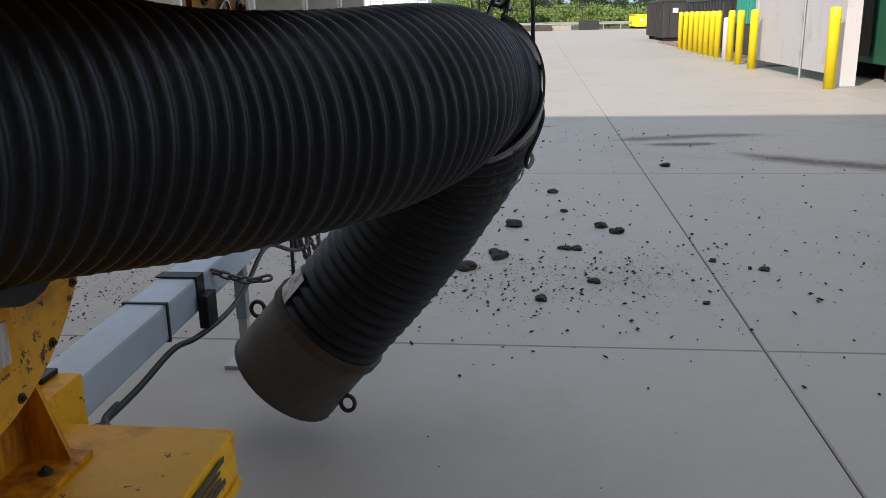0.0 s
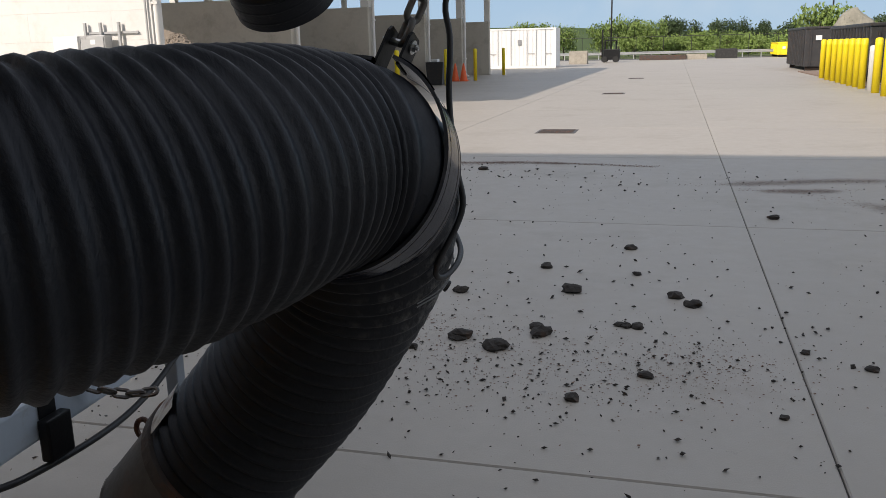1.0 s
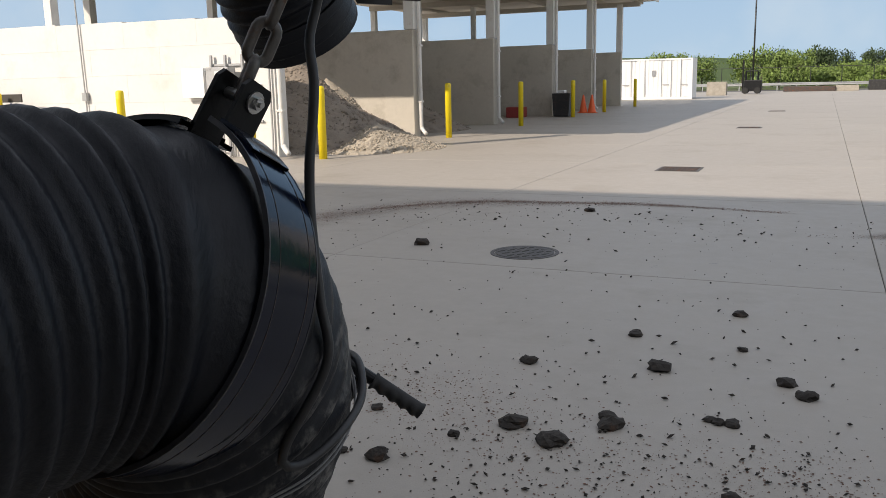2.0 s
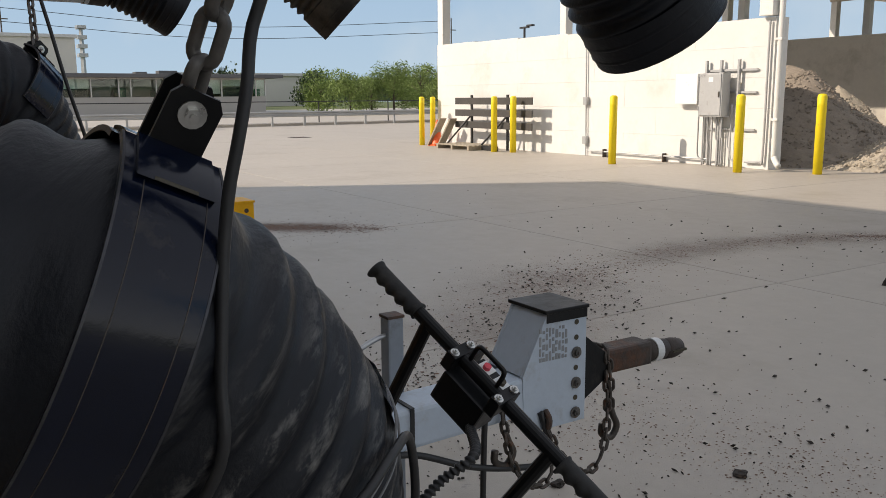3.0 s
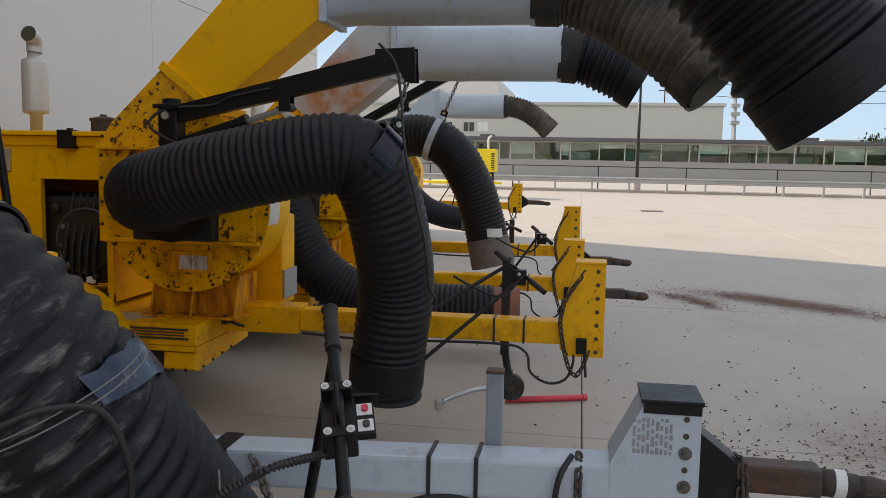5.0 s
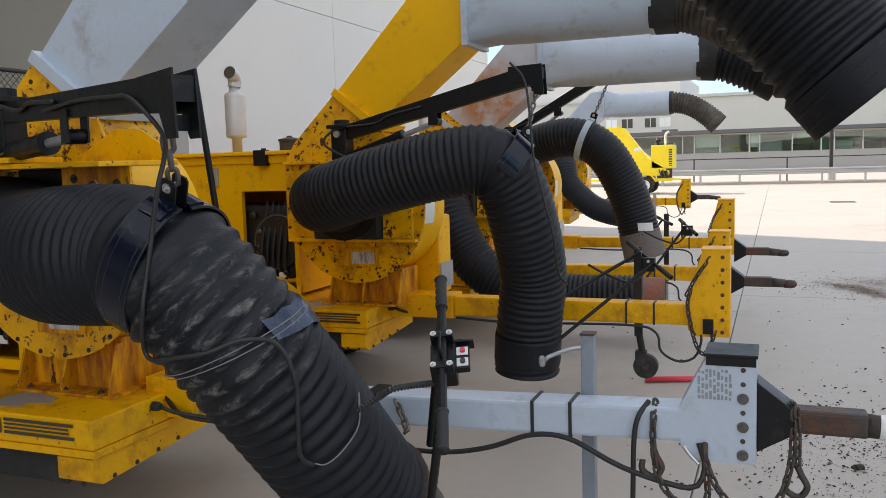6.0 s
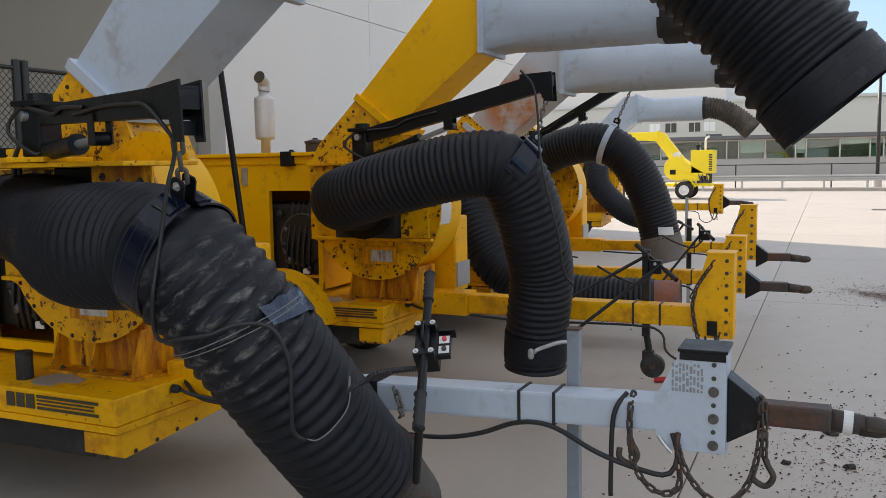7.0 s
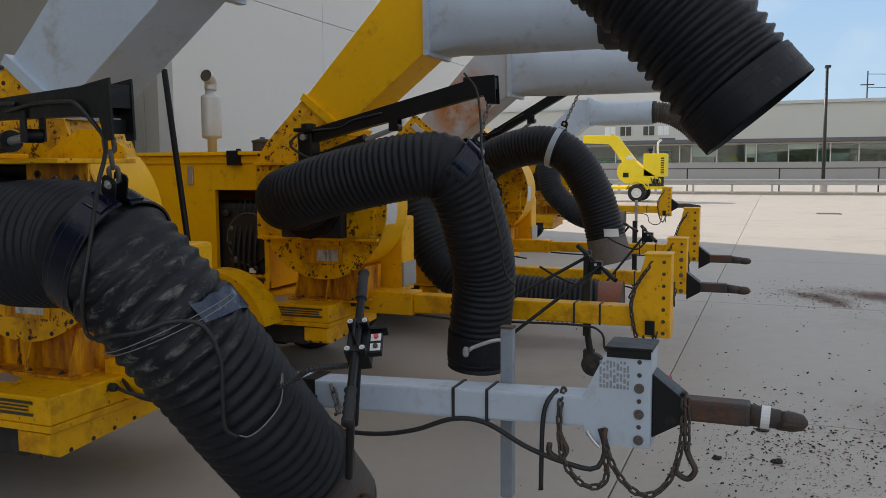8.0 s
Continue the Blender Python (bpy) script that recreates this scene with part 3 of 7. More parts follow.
for x in (-0.47, -0.08, 0.38):
    part("strut", box(x - 0.025, x + 0.025, 0.18, 0.24, 0.02, 2.26), M_CABINET, panel_box)
for z in (2.02, 1.56, 0.78):
    part("crossbar", box(-0.54, 0.81, 0.242, 0.28, z, z + 0.045), M_CABINET, panel_box)
for i, (x, lean) in enumerate(((-0.34, 0.0), (-0.25, 0.02), (-0.17, -0.03), (-0.10, 0.0), (-0.02, 0.05), (0.06, 0.0), (0.15, 0.03))):
    y = 0.02 + 0.04 * (i % 3)
    part("conduit", sweep([(x, y, 1.07), (x, y, 0.62), (x + lean, y, 0.42 + 0.03 * i), (x + lean, y, 0.02)], 0.016 + 0.004 * (i % 2), 0.06, 8), M_CABINET, panel_box, smooth=True)
for x in (-0.58, 0.30):
    part("conduit", sweep([(x, 0.14, 1.33), (x, 0.14, 0.34), (x + 0.06, 0.14, 0.16), (x + 0.22, 0.14, 0.1)], 0.018, 0.05, 8), M_CABINET, panel_box, smooth=True)
part("conduit", sweep([(1.05, 0.24, 3.0), (1.05, 0.24, 0.36), (0.98, 0.24, 0.16), (0.62, 0.24, 0.13)], 0.024, 0.05, 8), M_CABINET, panel_box, smooth=True)
wire = anchor("lightning_conductor", Matrix.Translation((-15.9, BAY_Y - 0.05, 0)), "thin conduit with two junction boxes on the pale wall", "conduit")
part("conduit", rod((0, 0, 0.0), (-0.12, 0, 6.0), 0.018, seg=8), M_RAIL, wire)
for z in (0.3, 1.3):
    part("junction_box", box(-0.09, 0.05, -0.06, 0.045, z, z + 0.2, 0.01), M_RAIL, wire)
ground_pipe = anchor("wall_pipe", Matrix.Translation((-15.8, BAY_Y - 0.09, 0)), "thin pipe along the foot of the pale wall", "pipe")
part("pipe", rod((0, 0, 0.14), (4.0, 0, 0.14), 0.02, seg=8), M_RAIL, ground_pipe)
for x in (0.6, 2.6):
    part("bracket", box(x, x + 0.03, -0.03, 0.085, 0.0, 0.2), M_IRON, ground_pipe)


def bollard_mesh(h=1.54, r=0.088):
    return lathe([(r, 0), (r, h * 0.86), (r * 1.02, h * 0.865), (r * 1.02, h * 0.885), (r, h * 0.89), (r, h - 0.05), (r * 0.8, h - 0.012), (r * 0.35, h)], seg=24)


bol_me = finish(bollard_mesh(), "bollard", M_BOLLARD, smooth=True)
for x, y in [(-9.2, 17.25), (-9.25, 24.1), (-9.2, 30.35), (-9.15, 37.0), (-9.1, 42.4), (-9.25, 50.4), (-10.4, 16.4), (-13.45, 15.9), (-18.1, 16.6), (-18.65, 16.35),
             (-22.9, 16.55), (-23.2, 17.15)]:
    b = new("bollard", bol_me)
    b.matrix_world = pose(x, y, 0, 0, 0, random.uniform(0, 360))
    tagged(b, "yellow sleeved steel bollard before the storage bays", "bollard", "bollards before the bays")
for x, y in ((5.74, 17.75), (5.78, 24.3), (5.96, 26.7), (6.06, 28.4), (6.16, 30.9), (6.17, 31.9), (6.18, 33.0), (6.2, 34.2), (6.22, 35.4), (6.24, 36.7), (6.26, 38.1), (6.28, 39.6)):
    b = new("bollard", bol_me)
    b.matrix_world = pose(x, y, 0, 0, 0, random.uniform(0, 360)) @ Matrix.Diagonal((1.25, 1.25, 1.02, 1))
    tagged(b, "bright yellow bollard in the row beside the dumpsters", "bollard", "bollards beside the dumpsters")
wb = thing("white_bollard", bollard_mesh(1.35, 0.1), M_POST, "white bollard standing in the yellow row", "bollard", at=pose(6.2, 29.8, 0), smooth=True)


def gravel_heap(name, x, y, rx, ry, h, mat_, label, seed, stones):
    rng = random.Random(seed)
    bm = bmesh.new()
    n = 64
    grid = {}
    off = Vector((seed, 3, 7))
    for i in range(n + 1):
        for j in range(n + 1):
            u, v = 2 * i / n - 1, 2 * j / n - 1
            d = math.hypot(u, v)
            z = h * max(0.0, 1 - d) * (1 + 0.35 * noise.noise(Vector((u * 2, v * 2, 0)) + off)) + 0.05 * noise.noise(Vector((u * 9, v * 9, 0)) + off) + 0.035 * noise.noise(Vector((u * 24, v * 24, 0)) + off)
            grid[i, j] = bm.verts.new((u * rx, v * ry, max(z, -0.01) if d < 1 else -0.01))
    for i in range(n):
        for j in range(n):
            bm.faces.new((grid[i, j], grid[i + 1, j], grid[i + 1, j + 1], grid[i, j + 1]))
    for _ in range(stones):
        a, d = rng.uniform(0, 2 * math.pi), rng.uniform(0.1, 1.02) ** 0.7
        u, v = d * math.cos(a), d * math.sin(a)
        z = h * max(0.0, 1 - d) * (1 + 0.35 * noise.noise(Vector((u * 2, v * 2, 0)) + off))
        s = 0.012 + 0.055 * rng.random() ** 2.2
        m = Matrix.LocRotScale((u * rx, v * ry, z), Euler((rng.uniform(0, 6), rng.uniform(0, 6), 0)), (s, s * rng.uniform(0.5, 1), s * 0.7))
        vs = [bm.verts.new(m @ Vector(p)) for p in ((1, 0, 0), (0, 1, 0), (-1, 0, 0), (0, -1, 0), (0, 0, 1), (0, 0, -1))]
        for q in ((0, 1, 4), (1, 2, 4), (2, 3, 4), (3, 0, 4), (1, 0, 5), (2, 1, 5), (3, 2, 5), (0, 3, 5)):
            bm.faces.new([vs[k] for k in q])
    return thing(name, bm, mat_, label, "gravel heap", kind="stuff", at=pose(x, y, 0))


gravel_heap("gravel_heap", -12.6, 20.4, 4.3, 2.6, 2.2, M_GRAVEL, "grey-brown gravel heap spilling out of a storage bay", 5, 6000)
gravel_heap("crushed_stone_heap", -9.3, 20.0, 1.55, 1.7, 0.62, M_SAND, "pale crushed stone at the foot of the gravel heap", 9, 4200)
gravel_heap("crushed_stone_heap", -12.1, 22.2, 1.9, 1.1, 1.75, M_SAND, "pale crushed stone behind the gravel heap", 12, 2200)
gravel_heap("gravel_heap", -13.2, 27.6, 3.0, 2.6, 1.2, M_GRAVEL, "low grey gravel heap in a storage bay", 21, 1200)


def cone(x, y, s=1.0):
    c = anchor("traffic_cone", pose(x, y, 0), "orange plastic traffic cone", "traffic cone", "traffic cones")
    part("cone", lathe([(0.17 * s, 0.03), (0.16 * s, 0.05), (0.03 * s, 0.7 * s), (0.022 * s, 0.71 * s)], seg=18), M_ORANGE, c, smooth=True)
    part("base", box(-0.19 * s, 0.19 * s, -0.19 * s, 0.19 * s, 0, 0.03, 0.008), M_ORANGE, c)


cone(-22.3, 16.75, 1.15)
cone(-9.95, 41.75, 1.2)
cone(-9.55, 41.8, 1.2)
bin_ = anchor("waste_bin", pose(-9.78, 37.7, 0), "black waste bin with papers on top", "bin")
part("body", plate([(-0.33, 0.02), (0.33, 0.02), (0.4, 1.0), (-0.4, 1.0)], -0.36, 0.36, "y", 0.02), M_DUMPSTER, bin_)
part("papers", box(-0.2, 0.1, -0.2, 0.2, 1.0, 1.12, 0.03), M_WHITE, bin_)
thing("red_crate", box(-12.05, -11.35, 36.7, 37.5, 0, 0.45, 0.04), material("faded_red_plastic", (0.34, 0.05, 0.045), 0.6), "faded red crate in a storage bay", "crate")

# rack of boards leaning at the pale wall
rack = anchor("board_rack", pose(-19.9, 16.75, 0), "black steel rack holding three dark boards before the pale wall", "rack")
for z in (0.60, 0.95, 1.30):
    part("board", box(-1.5, 2.3, 0.1, 0.14, z, z + 0.2, 0.006), M_DARKWOOD, rack)
for x in (-0.7, 1.1):
    part("upright", box(x - 0.03, x + 0.03, 0.15, 0.21, 0, 1.58), M_FENCE, rack)
    part("brace", rod((x, 0.12, 0.95), (x - 0.75, -0.25, 0.1), 0.03, seg=8), M_FENCE, rack)
    part("foot", box(x - 0.9, x + 0.1, -0.3, -0.22, 0.0, 0.14), M_FENCE, rack)
pal = anchor("timber_pallet", pose(-20.6, 16.5, 0), "weathered timber pallet lying under the rack", "pallet")
for k in range(6):
    part("slat", box(-0.6, 1.2, -0.5 + 0.18 * k, -0.38 + 0.18 * k, 0.12, 0.145), M_WOOD, pal)
for x in (-0.55, 0.25, 1.1):
    part("bearer", box(x, x + 0.09, -0.5, 0.52, 0, 0.12), M_WOOD, pal)
for x in (-21.9, -21.3):
    thing("leaning_plank", plate([(-0.62, 0.02), (-0.57, 0.02), (0.02, 0.86), (-0.03, 0.88)], -0.14, 0.14, "y"), M_WOOD, "pale plank leaning on the rack", "plank", "leaning planks",
          at=pose(x, 16.72, 0, 0, 0, 10))

# ---- container, dumpsters, screens at the far side ----
cont = anchor("shipping_container", pose(-8.35, 66.3, 0), "white corrugated shipping container with double doors", "container")
W, H = 12.2, 2.95
prof = []
x = 0.0
while x < W - 0.2:
    prof += [(-x - 0.02, 0.03), (-x - 0.1, 0.0), (-x - 0.19, 0.0), (-x - 0.27, 0.03)]
    x += 0.34
bm = bmesh.new()
loops = [[bm.verts.new((u, v, z)) for u, v in prof] for z in (0.2, H - 0.15)]
for i in range(len(prof) - 1):
    bm.faces.new((loops[0][i], loops[0][i + 1], loops[1][i + 1], loops[1][i]))
part("corrugated_side", bm, M_CONTAINER, cont)
part("body", box(-W, 0, 0.05, 2.44, 0.12, H, 0.02), M_CONTAINER, cont)
for z in ((0.0, 0.18), (H - 0.12, H)):
    part("rail", box(-W, 0.0, -0.03, 0.04, *z, 0.01), M_CONTAINER, cont)
for x in (-0.1, -6.0, -12.2):
    part("corner_post", box(x, x + 0.12, -0.04, 0.04, 0, H, 0.01), M_CONTAINER, cont)
for x in (-0.8, -1.5, -2.2, -3.4, -4.4, -5.2, -6.8, -7.4, -8.0, -9.2, -10.2, -11.2):
    part("lock_bar", rod((x, -0.05, 0.2), (x, -0.05, H - 0.1), 0.02, seg=8), M_RAIL, cont)
for x in (-0.55, -1.85, -4.8, -7.1, -9.7):
    part("door_handle", box(x - 0.25, x + 0.25, -0.075, -0.055, 1.05, 1.10), M_RAIL, cont)
for x in (-2.9, -8.4):
    part("vent", box(x, x + 0.3, -0.06, -0.03, 1.7, 2.1), M_INK_GREY, cont)

scr = anchor("sheet_screen", pose(6.05, 18.15, 0), "grey sheet-metal screen on a steel post", "screen wall", kind="structure")
for y0, y1 in ((0.15, 2.55), (2.6, 7.0)):
    part("sheet", box(0.0, 0.05, y0, y1, 0.22, 4.2, 0.005), M_PLATE, scr)
for y in (0.0, 7.05):
    part("post", box(-0.02, 0.28, y - 0.14, y + 0.14, 0, 4.3, 0.015), M_PLATE, scr)
    part("base_plate", box(-0.1, 0.36, y - 0.22, y + 0.22, 0, 0.03), M_STEEL, scr)
latch = part("latch_post", rod((-0.03, 2.575, 0.0), (-0.03, 2.575, 4.2), 0.03, seg=12), M_STEEL, scr)
for z in (0.5, 1.25, 1.9):
    part("latch", box(-0.075, -0.058, 2.52, 2.63, z, z + 0.14, 0.004), M_STEEL, latch)
comp = anchor("waste_compactor", pose(8.2, 18.8, 0), "dark green waste compactor behind the screen", "compactor")
part("body", box(-0.9, 2.6, 0.3, 5.6, 0.35, 3.6, 0.03), M_GREEN, comp)
part("hopper", box(-0.93, 2.0, -1.0, 0.28, 0.6, 2.2, 0.04), M_GREEN, comp)
part("door", box(-0.96, -0.92, 1.2, 2.6, 0.5, 2.4, 0.01), M_DUMPSTER, comp)
for y in (0.4, 2.4, 5.3):
    part("skid", box(-0.8, 2.5, y, y + 0.2, 0, 0.35), M_DUMPSTER, comp)


def dumpster(x, y, l, w, h, mat_, name, label):
    d = anchor(name, pose(x, y, 0), label, "dumpster")
    part("body", plate([(0, 0.2), (l, 0.2), (l, h), (0, h)], 0, w, "x", 0.03), mat_, d)
    part("top_rail", box(-0.06, w + 0.06, -0.06, l + 0.06, h - 0.02, h + 0.1, 0.02), mat_, d)
    n = int(l / 0.6)
    for i in range(n):
        part("rib", box(-0.07, -0.004, 0.3 + i * l / n, 0.4 + i * l / n, 0.25, h - 0.05), mat_, d)
    for xx in (0.25, w * 0.5, w - 0.3):
        part("end_rib", box(xx, xx + 0.08, -0.07, -0.004, 0.25, h - 0.05), mat_, d)
    for yy in (0.3, l - 0.5):
        part("roller", rod((0.1, yy, 0.11), (w - 0.1, yy, 0.11), 0.11, seg=12), M_IRON, d)
    for xx in (0.5, 1.6):
        part("notice", box(xx, xx + 0.3, -0.075, -0.071, h - 0.6, h - 0.35), M_WHITE, d)


dumpster(6.9, 49.8, 7.0, 2.5, 2.15, M_DUMPSTER, "roll_off_dumpster", "black roll-off dumpster with ribs, heaped with brush")
dumpster(7.0, 34.5, 8.0, 2.5, 2.0, M_DUMPSTER, "roll_off_dumpster", "black roll-off dumpster behind the bollards")
dumpster(10.4, 96, 6, 2.4, 1.4, M_BOLLARD, "yellow_skip", "low yellow skip beside the far guard rail")
gravel_heap("brush_heap", 10.4, 56.0, 3.2, 3.8, 3.35, M_MULCH, "pale heap of brush rising behind the dumpster", 31, 1500)
teal = anchor("teal_shed", pose(7.3, 28.4, 0), "teal corrugated shed standing behind the bollards", "shed")
part("body", box(0, 4.5, 0, 5.2, 1.1, 4.4, 0.02), M_TEAL, teal)
part("plinth", box(0.05, 4.45, 0.05, 5.15, 0, 1.1), M_DUMPSTER, teal)
for i in range(12):
    part("rib", box(-0.05, -0.002, 0.1 + 0.4 * i, 0.22 + 0.4 * i, 1.12, 4.4), M_TEAL, teal)
thing("mulch_bed", box(6.42, 7.2, 25.3, 48.0, -0.01, 0.05), M_SILT, "brown earth strip under the bollard row", "earth bed", kind="structure")

# things along the far guard rail
for x, y, l, w, h, nm, lb in ((-8.0, 79, 1.6, 1.2, 1.15, "timber_crate", "grey timber crate by the far rail"), (-0.9, 92, 4.6, 2.0, 0.5, "steel_stack", "low stack of rusty steel bars"), (2.4, 92, 2.0, 1.5, 0.6, "plank_stack", "low grey stack of planks by the far rail"),
                             (5.4, 95, 2.1, 1.6, 1.0, "covered_pile", "dark covered pile by the far rail")):
    k = 6
    st = anchor(nm, pose(x, y, 0), lb, "stack")
    for i in range(k):
        part("slab", box(-l / 2, l / 2, -w / 2 + w * i / k + 0.02, -w / 2 + w * (i + 1) / k - 0.02, 0, h * (0.75 + 0.25 * random.random()), 0.03), {"steel_stack": M_IRON, "covered_pile": M_RUBBER}.get(nm, M_CRATE), st)
lift = anchor("forklift", pose(-5.6, 84, 0), "dark forklift parked by the far rail", "forklift")
part("body", box(-0.6, 0.9, -0.6, 0.6, 0.25, 1.2, 0.06), M_BLACK, lift)
part("cage", box(-0.5, 0.6, -0.55, 0.55, 1.95, 2.05, 0.03), M_BLACK, lift)
for x, y in ((-0.48, -0.5), (-0.48, 0.5), (0.55, -0.5), (0.55, 0.5)):
    part("cage_post", rod((x, y, 1.2), (x, y, 1.96), 0.04, seg=8), M_BLACK, lift)
    part("wheel", rod((x, y * 1.25 - 0.1, 0.28), (x, y * 1.25 + 0.1, 0.28), 0.28, seg=18), M_TYRE, lift)
for y in (-0.3, 0.3):
    part("mast", box(-0.78, -0.68, y - 0.05, y + 0.05, 0.1, 3.0), M_BLACK, lift)


# ---- guard rails, fences, lamp posts ----
def guard_rail(length, m, label):
    g = anchor("guard_rail", m, label, "guard rail", "guard rails", kind="structure")
    prof = [(0.0, 0.50), (0.05, 0.53), (0.05, 0.58), (0.0, 0.62), (0.0, 0.68), (0.05, 0.72), (0.05, 0.77), (0.0, 0.80), (-0.01, 0.80), (0.03, 0.76), (0.03, 0.73), (-0.012, 0.69),
            (-0.012, 0.61), (0.03, 0.57), (0.03, 0.54), (-0.01, 0.50)]
    part("beam", plate([(-y, z) for y, z in prof], 0, length, "x"), M_RAIL, g)
    for i in range(int(length / 1.9) + 1):
        part("post", box(1.9 * i, 1.9 * i + 0.1, 0.015, 0.16, 0, 0.78), M_RAIL, g)
    return g


guard_rail(62, pose(-43.5, -30, 0, 0, 0, 90), "galvanised highway guard rail along the yard's edge")
guard_rail(70, pose(-46, 99, 0), "galvanised highway guard rail at the far end of the yard")
guard_rail(68, pose(-43.5, 32, 0, 0, 0, 92), "galvanised highway guard rail running on behind the bays")


def fence(length, m, h=1.35, gap=3.0):
    f = anchor("chain_link_fence", m, "black tubular fence behind the guard rail", "fence", "yard fences", kind="structure")
    for z in (h, 0.12):
        part("rail", rod((0, 0, z), (length, 0, z), 0.025, seg=8), M_FENCE, f)
    for i in range(int(length / gap) + 1):
        part("post", rod((gap * i, 0, 0), (gap * i, 0, h + 0.03), 0.035, seg=8), M_FENCE, f)


fence(62, pose(-44.6, 31.75, 0, 0, 0, -90), 1.32, 4.53)
fence(70, pose(-46, 101, 0), 2.4)
fence(68, pose(-44.6, 32, 0, 0, 0, 92), 1.7)
thing("kerb", box(-44.4, -43.9, -32, 32, -0.01, 0.14, 0.02), M_CONCRETE, "low concrete kerb under the guard rail", "kerb", kind="structure")


def lamp_post(x, y, h):
    p = anchor("lamp_post", pose(x, y, 0), "tall slim dark lamp post", "lamp post", "lamp posts")
    part("pole", lathe([(0.1, 0), (0.075, h)], seg=14), M_FENCE, p, smooth=True)
    part("base", lathe([(0.22, 0), (0.22, 0.6), (0.2, 0.64)], seg=16), M_BUILDING_LOW, p)
    part("crossarm", box(-0.5, 0.5, -0.05, 0.05, h - 0.12, h, 0.01), M_FENCE, p)
    part("lamp_head", box(0.35, 0.95, -0.14, 0.14, h - 0.02, h + 0.1, 0.03), M_FENCE, p)


# ---- far buildings ----
def ribbon_building(x, y0, y1, z_sill, z_head, z_roof):
    b = anchor("low_office_building", pose(x, 0, 0), "long low building with a ribbon of windows under a flat roof", "building")
    part("lower_wall", box(-12, 0, y0, y1, 0, z_sill), M_BUILDING_LOW, b)
    part("upper_wall", box(-12, 0, y0, y1, z_head, z_roof - 0.4), M_BUILDING, b)
    part("rear_wall", box(-12, -4.2, y0, y1, z_sill, z_head), M_BUILDING_LOW, b)
    part("roof", box(-12.5, 1.5, y0 - 1, y1 + 1.6, z_roof - 0.4, z_roof, 0.05), M_ROOF_DARK, b)
    rng = random.Random(12)
    y, k = y0, 0
    while y < y1 - 0.1:
        w = min((2.7, 1.2, 2.6, 2.9, 1.0, 3.1)[k % 6], y1 - y)
        pane = part("window", box(-0.14, -0.1, y + 0.06, y + w - 0.06, z_sill + 0.02, z_head - 0.02), M_GLASS_CLEAR, b)
        pane.visible_shadow = False
        part("mullion", box(-0.15, 0.03, y + w - 0.055, y + w + 0.055, z_sill, z_head), M_POST, b)
        if rng.random() < 0.8:                              # benches, shelving and half-drawn blinds behind the panes
            top = z_sill + rng.uniform(0.5, 1.3)
            part("shelving", box(-rng.uniform(1.6, 3.8), -1.0, y + 0.1, y + w * rng.uniform(0.6, 0.97), z_sill, top), rng.choice((M_ROOF_DARK, M_ROOF_DARK, M_DUMPSTER, M_GREEN, M_CABINET)), b)
        if rng.random() < 0.3:
            part("blind", box(-0.32, -0.28, y + 0.1, y + w - 0.1, z_head - rng.uniform(0.4, 1.6), z_head), M_POST, b)
        y += w
        k += 1
    return b


low_block = ribbon_building(-92, -62, 37.5, 1.72, 3.55, 4.1)
for y, w, h in ((24.5, 1.2, 0.35), (27.0, 2.0, 0.5), (-8.0, 1.6, 0.4)):
    part("roof_unit", box(-6, -4.5, y, y + w, 4.1, 4.1 + h, 0.03), M_ROOF_DARK, low_block)
big = anchor("large_white_building", pose(-120, 0, 0), "large plain white building with a flat roof and small windows", "building")
part("wall", box(-40, 0, -90, 22.5, 0, 9.4), M_BUILDING, big)
part("parapet", box(-40, 0.3, -90, 22.8, 9.4, 9.8), M_ROOF, big)
part("upper_block", box(-38, -6, -60, -9, 9.8, 13.6), M_BUILDING, big)
part("roof_plant", box(-30, -20, -28, -22, 13.6, 14.6), M_ROOF, big)
for i, y in enumerate((-18.6, -16.4, -13.2, -11.2)):
    for z in (5.6, 2.2):
        part("window", box(0.004, 0.06, y, y + 1.5, z, z + 1.25), M_GLASS, big)
        part("window_frame", box(0.061, 0.09, y + 0.7, y + 0.8, z, z + 1.25), M_POST, big)
back = anchor("pale_warehouse", pose(-150, 58, 0), "pale warehouse far behind the trees", "building")
part("wall", box(-20, 0, -14, 10, 0, 5.5), M_BUILDING, back)
part("roof", box(-20.5, 0.5, -14.5, 10.5, 5.5, 6.0), M_ROOF, back)

lamp_post(-46.5, 6.7, 6.4)
lamp_post(-6.9, 103, 13.0)
lamp_post(17.3, 108, 14.0)
lamp_post(-46.5, 39.0, 6.2)

# lattice mast far off
mast = anchor("radio_mast", pose(-210, 39, 0), "slim lattice radio mast far behind the buildings", "mast")
part("lattice", lathe([(0.7, 0), (0.4, 18)], seg=4), M_RAIL, mast)
for z in (11, 13, 15, 17.2):
    part("antenna", box(-1.3, 1.3, -1.0, 1.0, z, z + 0.8), M_RAIL, mast)
for x, y in ((-180, 20), (-165, 110)):
    pp = anchor("power_pole", pose(x, y, 0), "thin timber power pole far behind the trees", "power pole", "power poles")
    part("pole", rod((0, 0, 0), (0, 0, 19.0), 0.16, 0.12, 10), M_BARK, pp)
    part("crossarm", box(-0.08, 0.08, -1.2, 1.2, 16.3, 16.5), M_BARK, pp)
for z, sag in ((18.4, 1.6), (15.9, 1.4)):
    bm = sweep([(-180, 20, z), (-172, 60, z - sag - 1), (-165, 110, z)], 0.06, 2.0, 6)
    thing("power_line", bm, M_FENCE, "thin power line across the sky", "power line", "power lines")


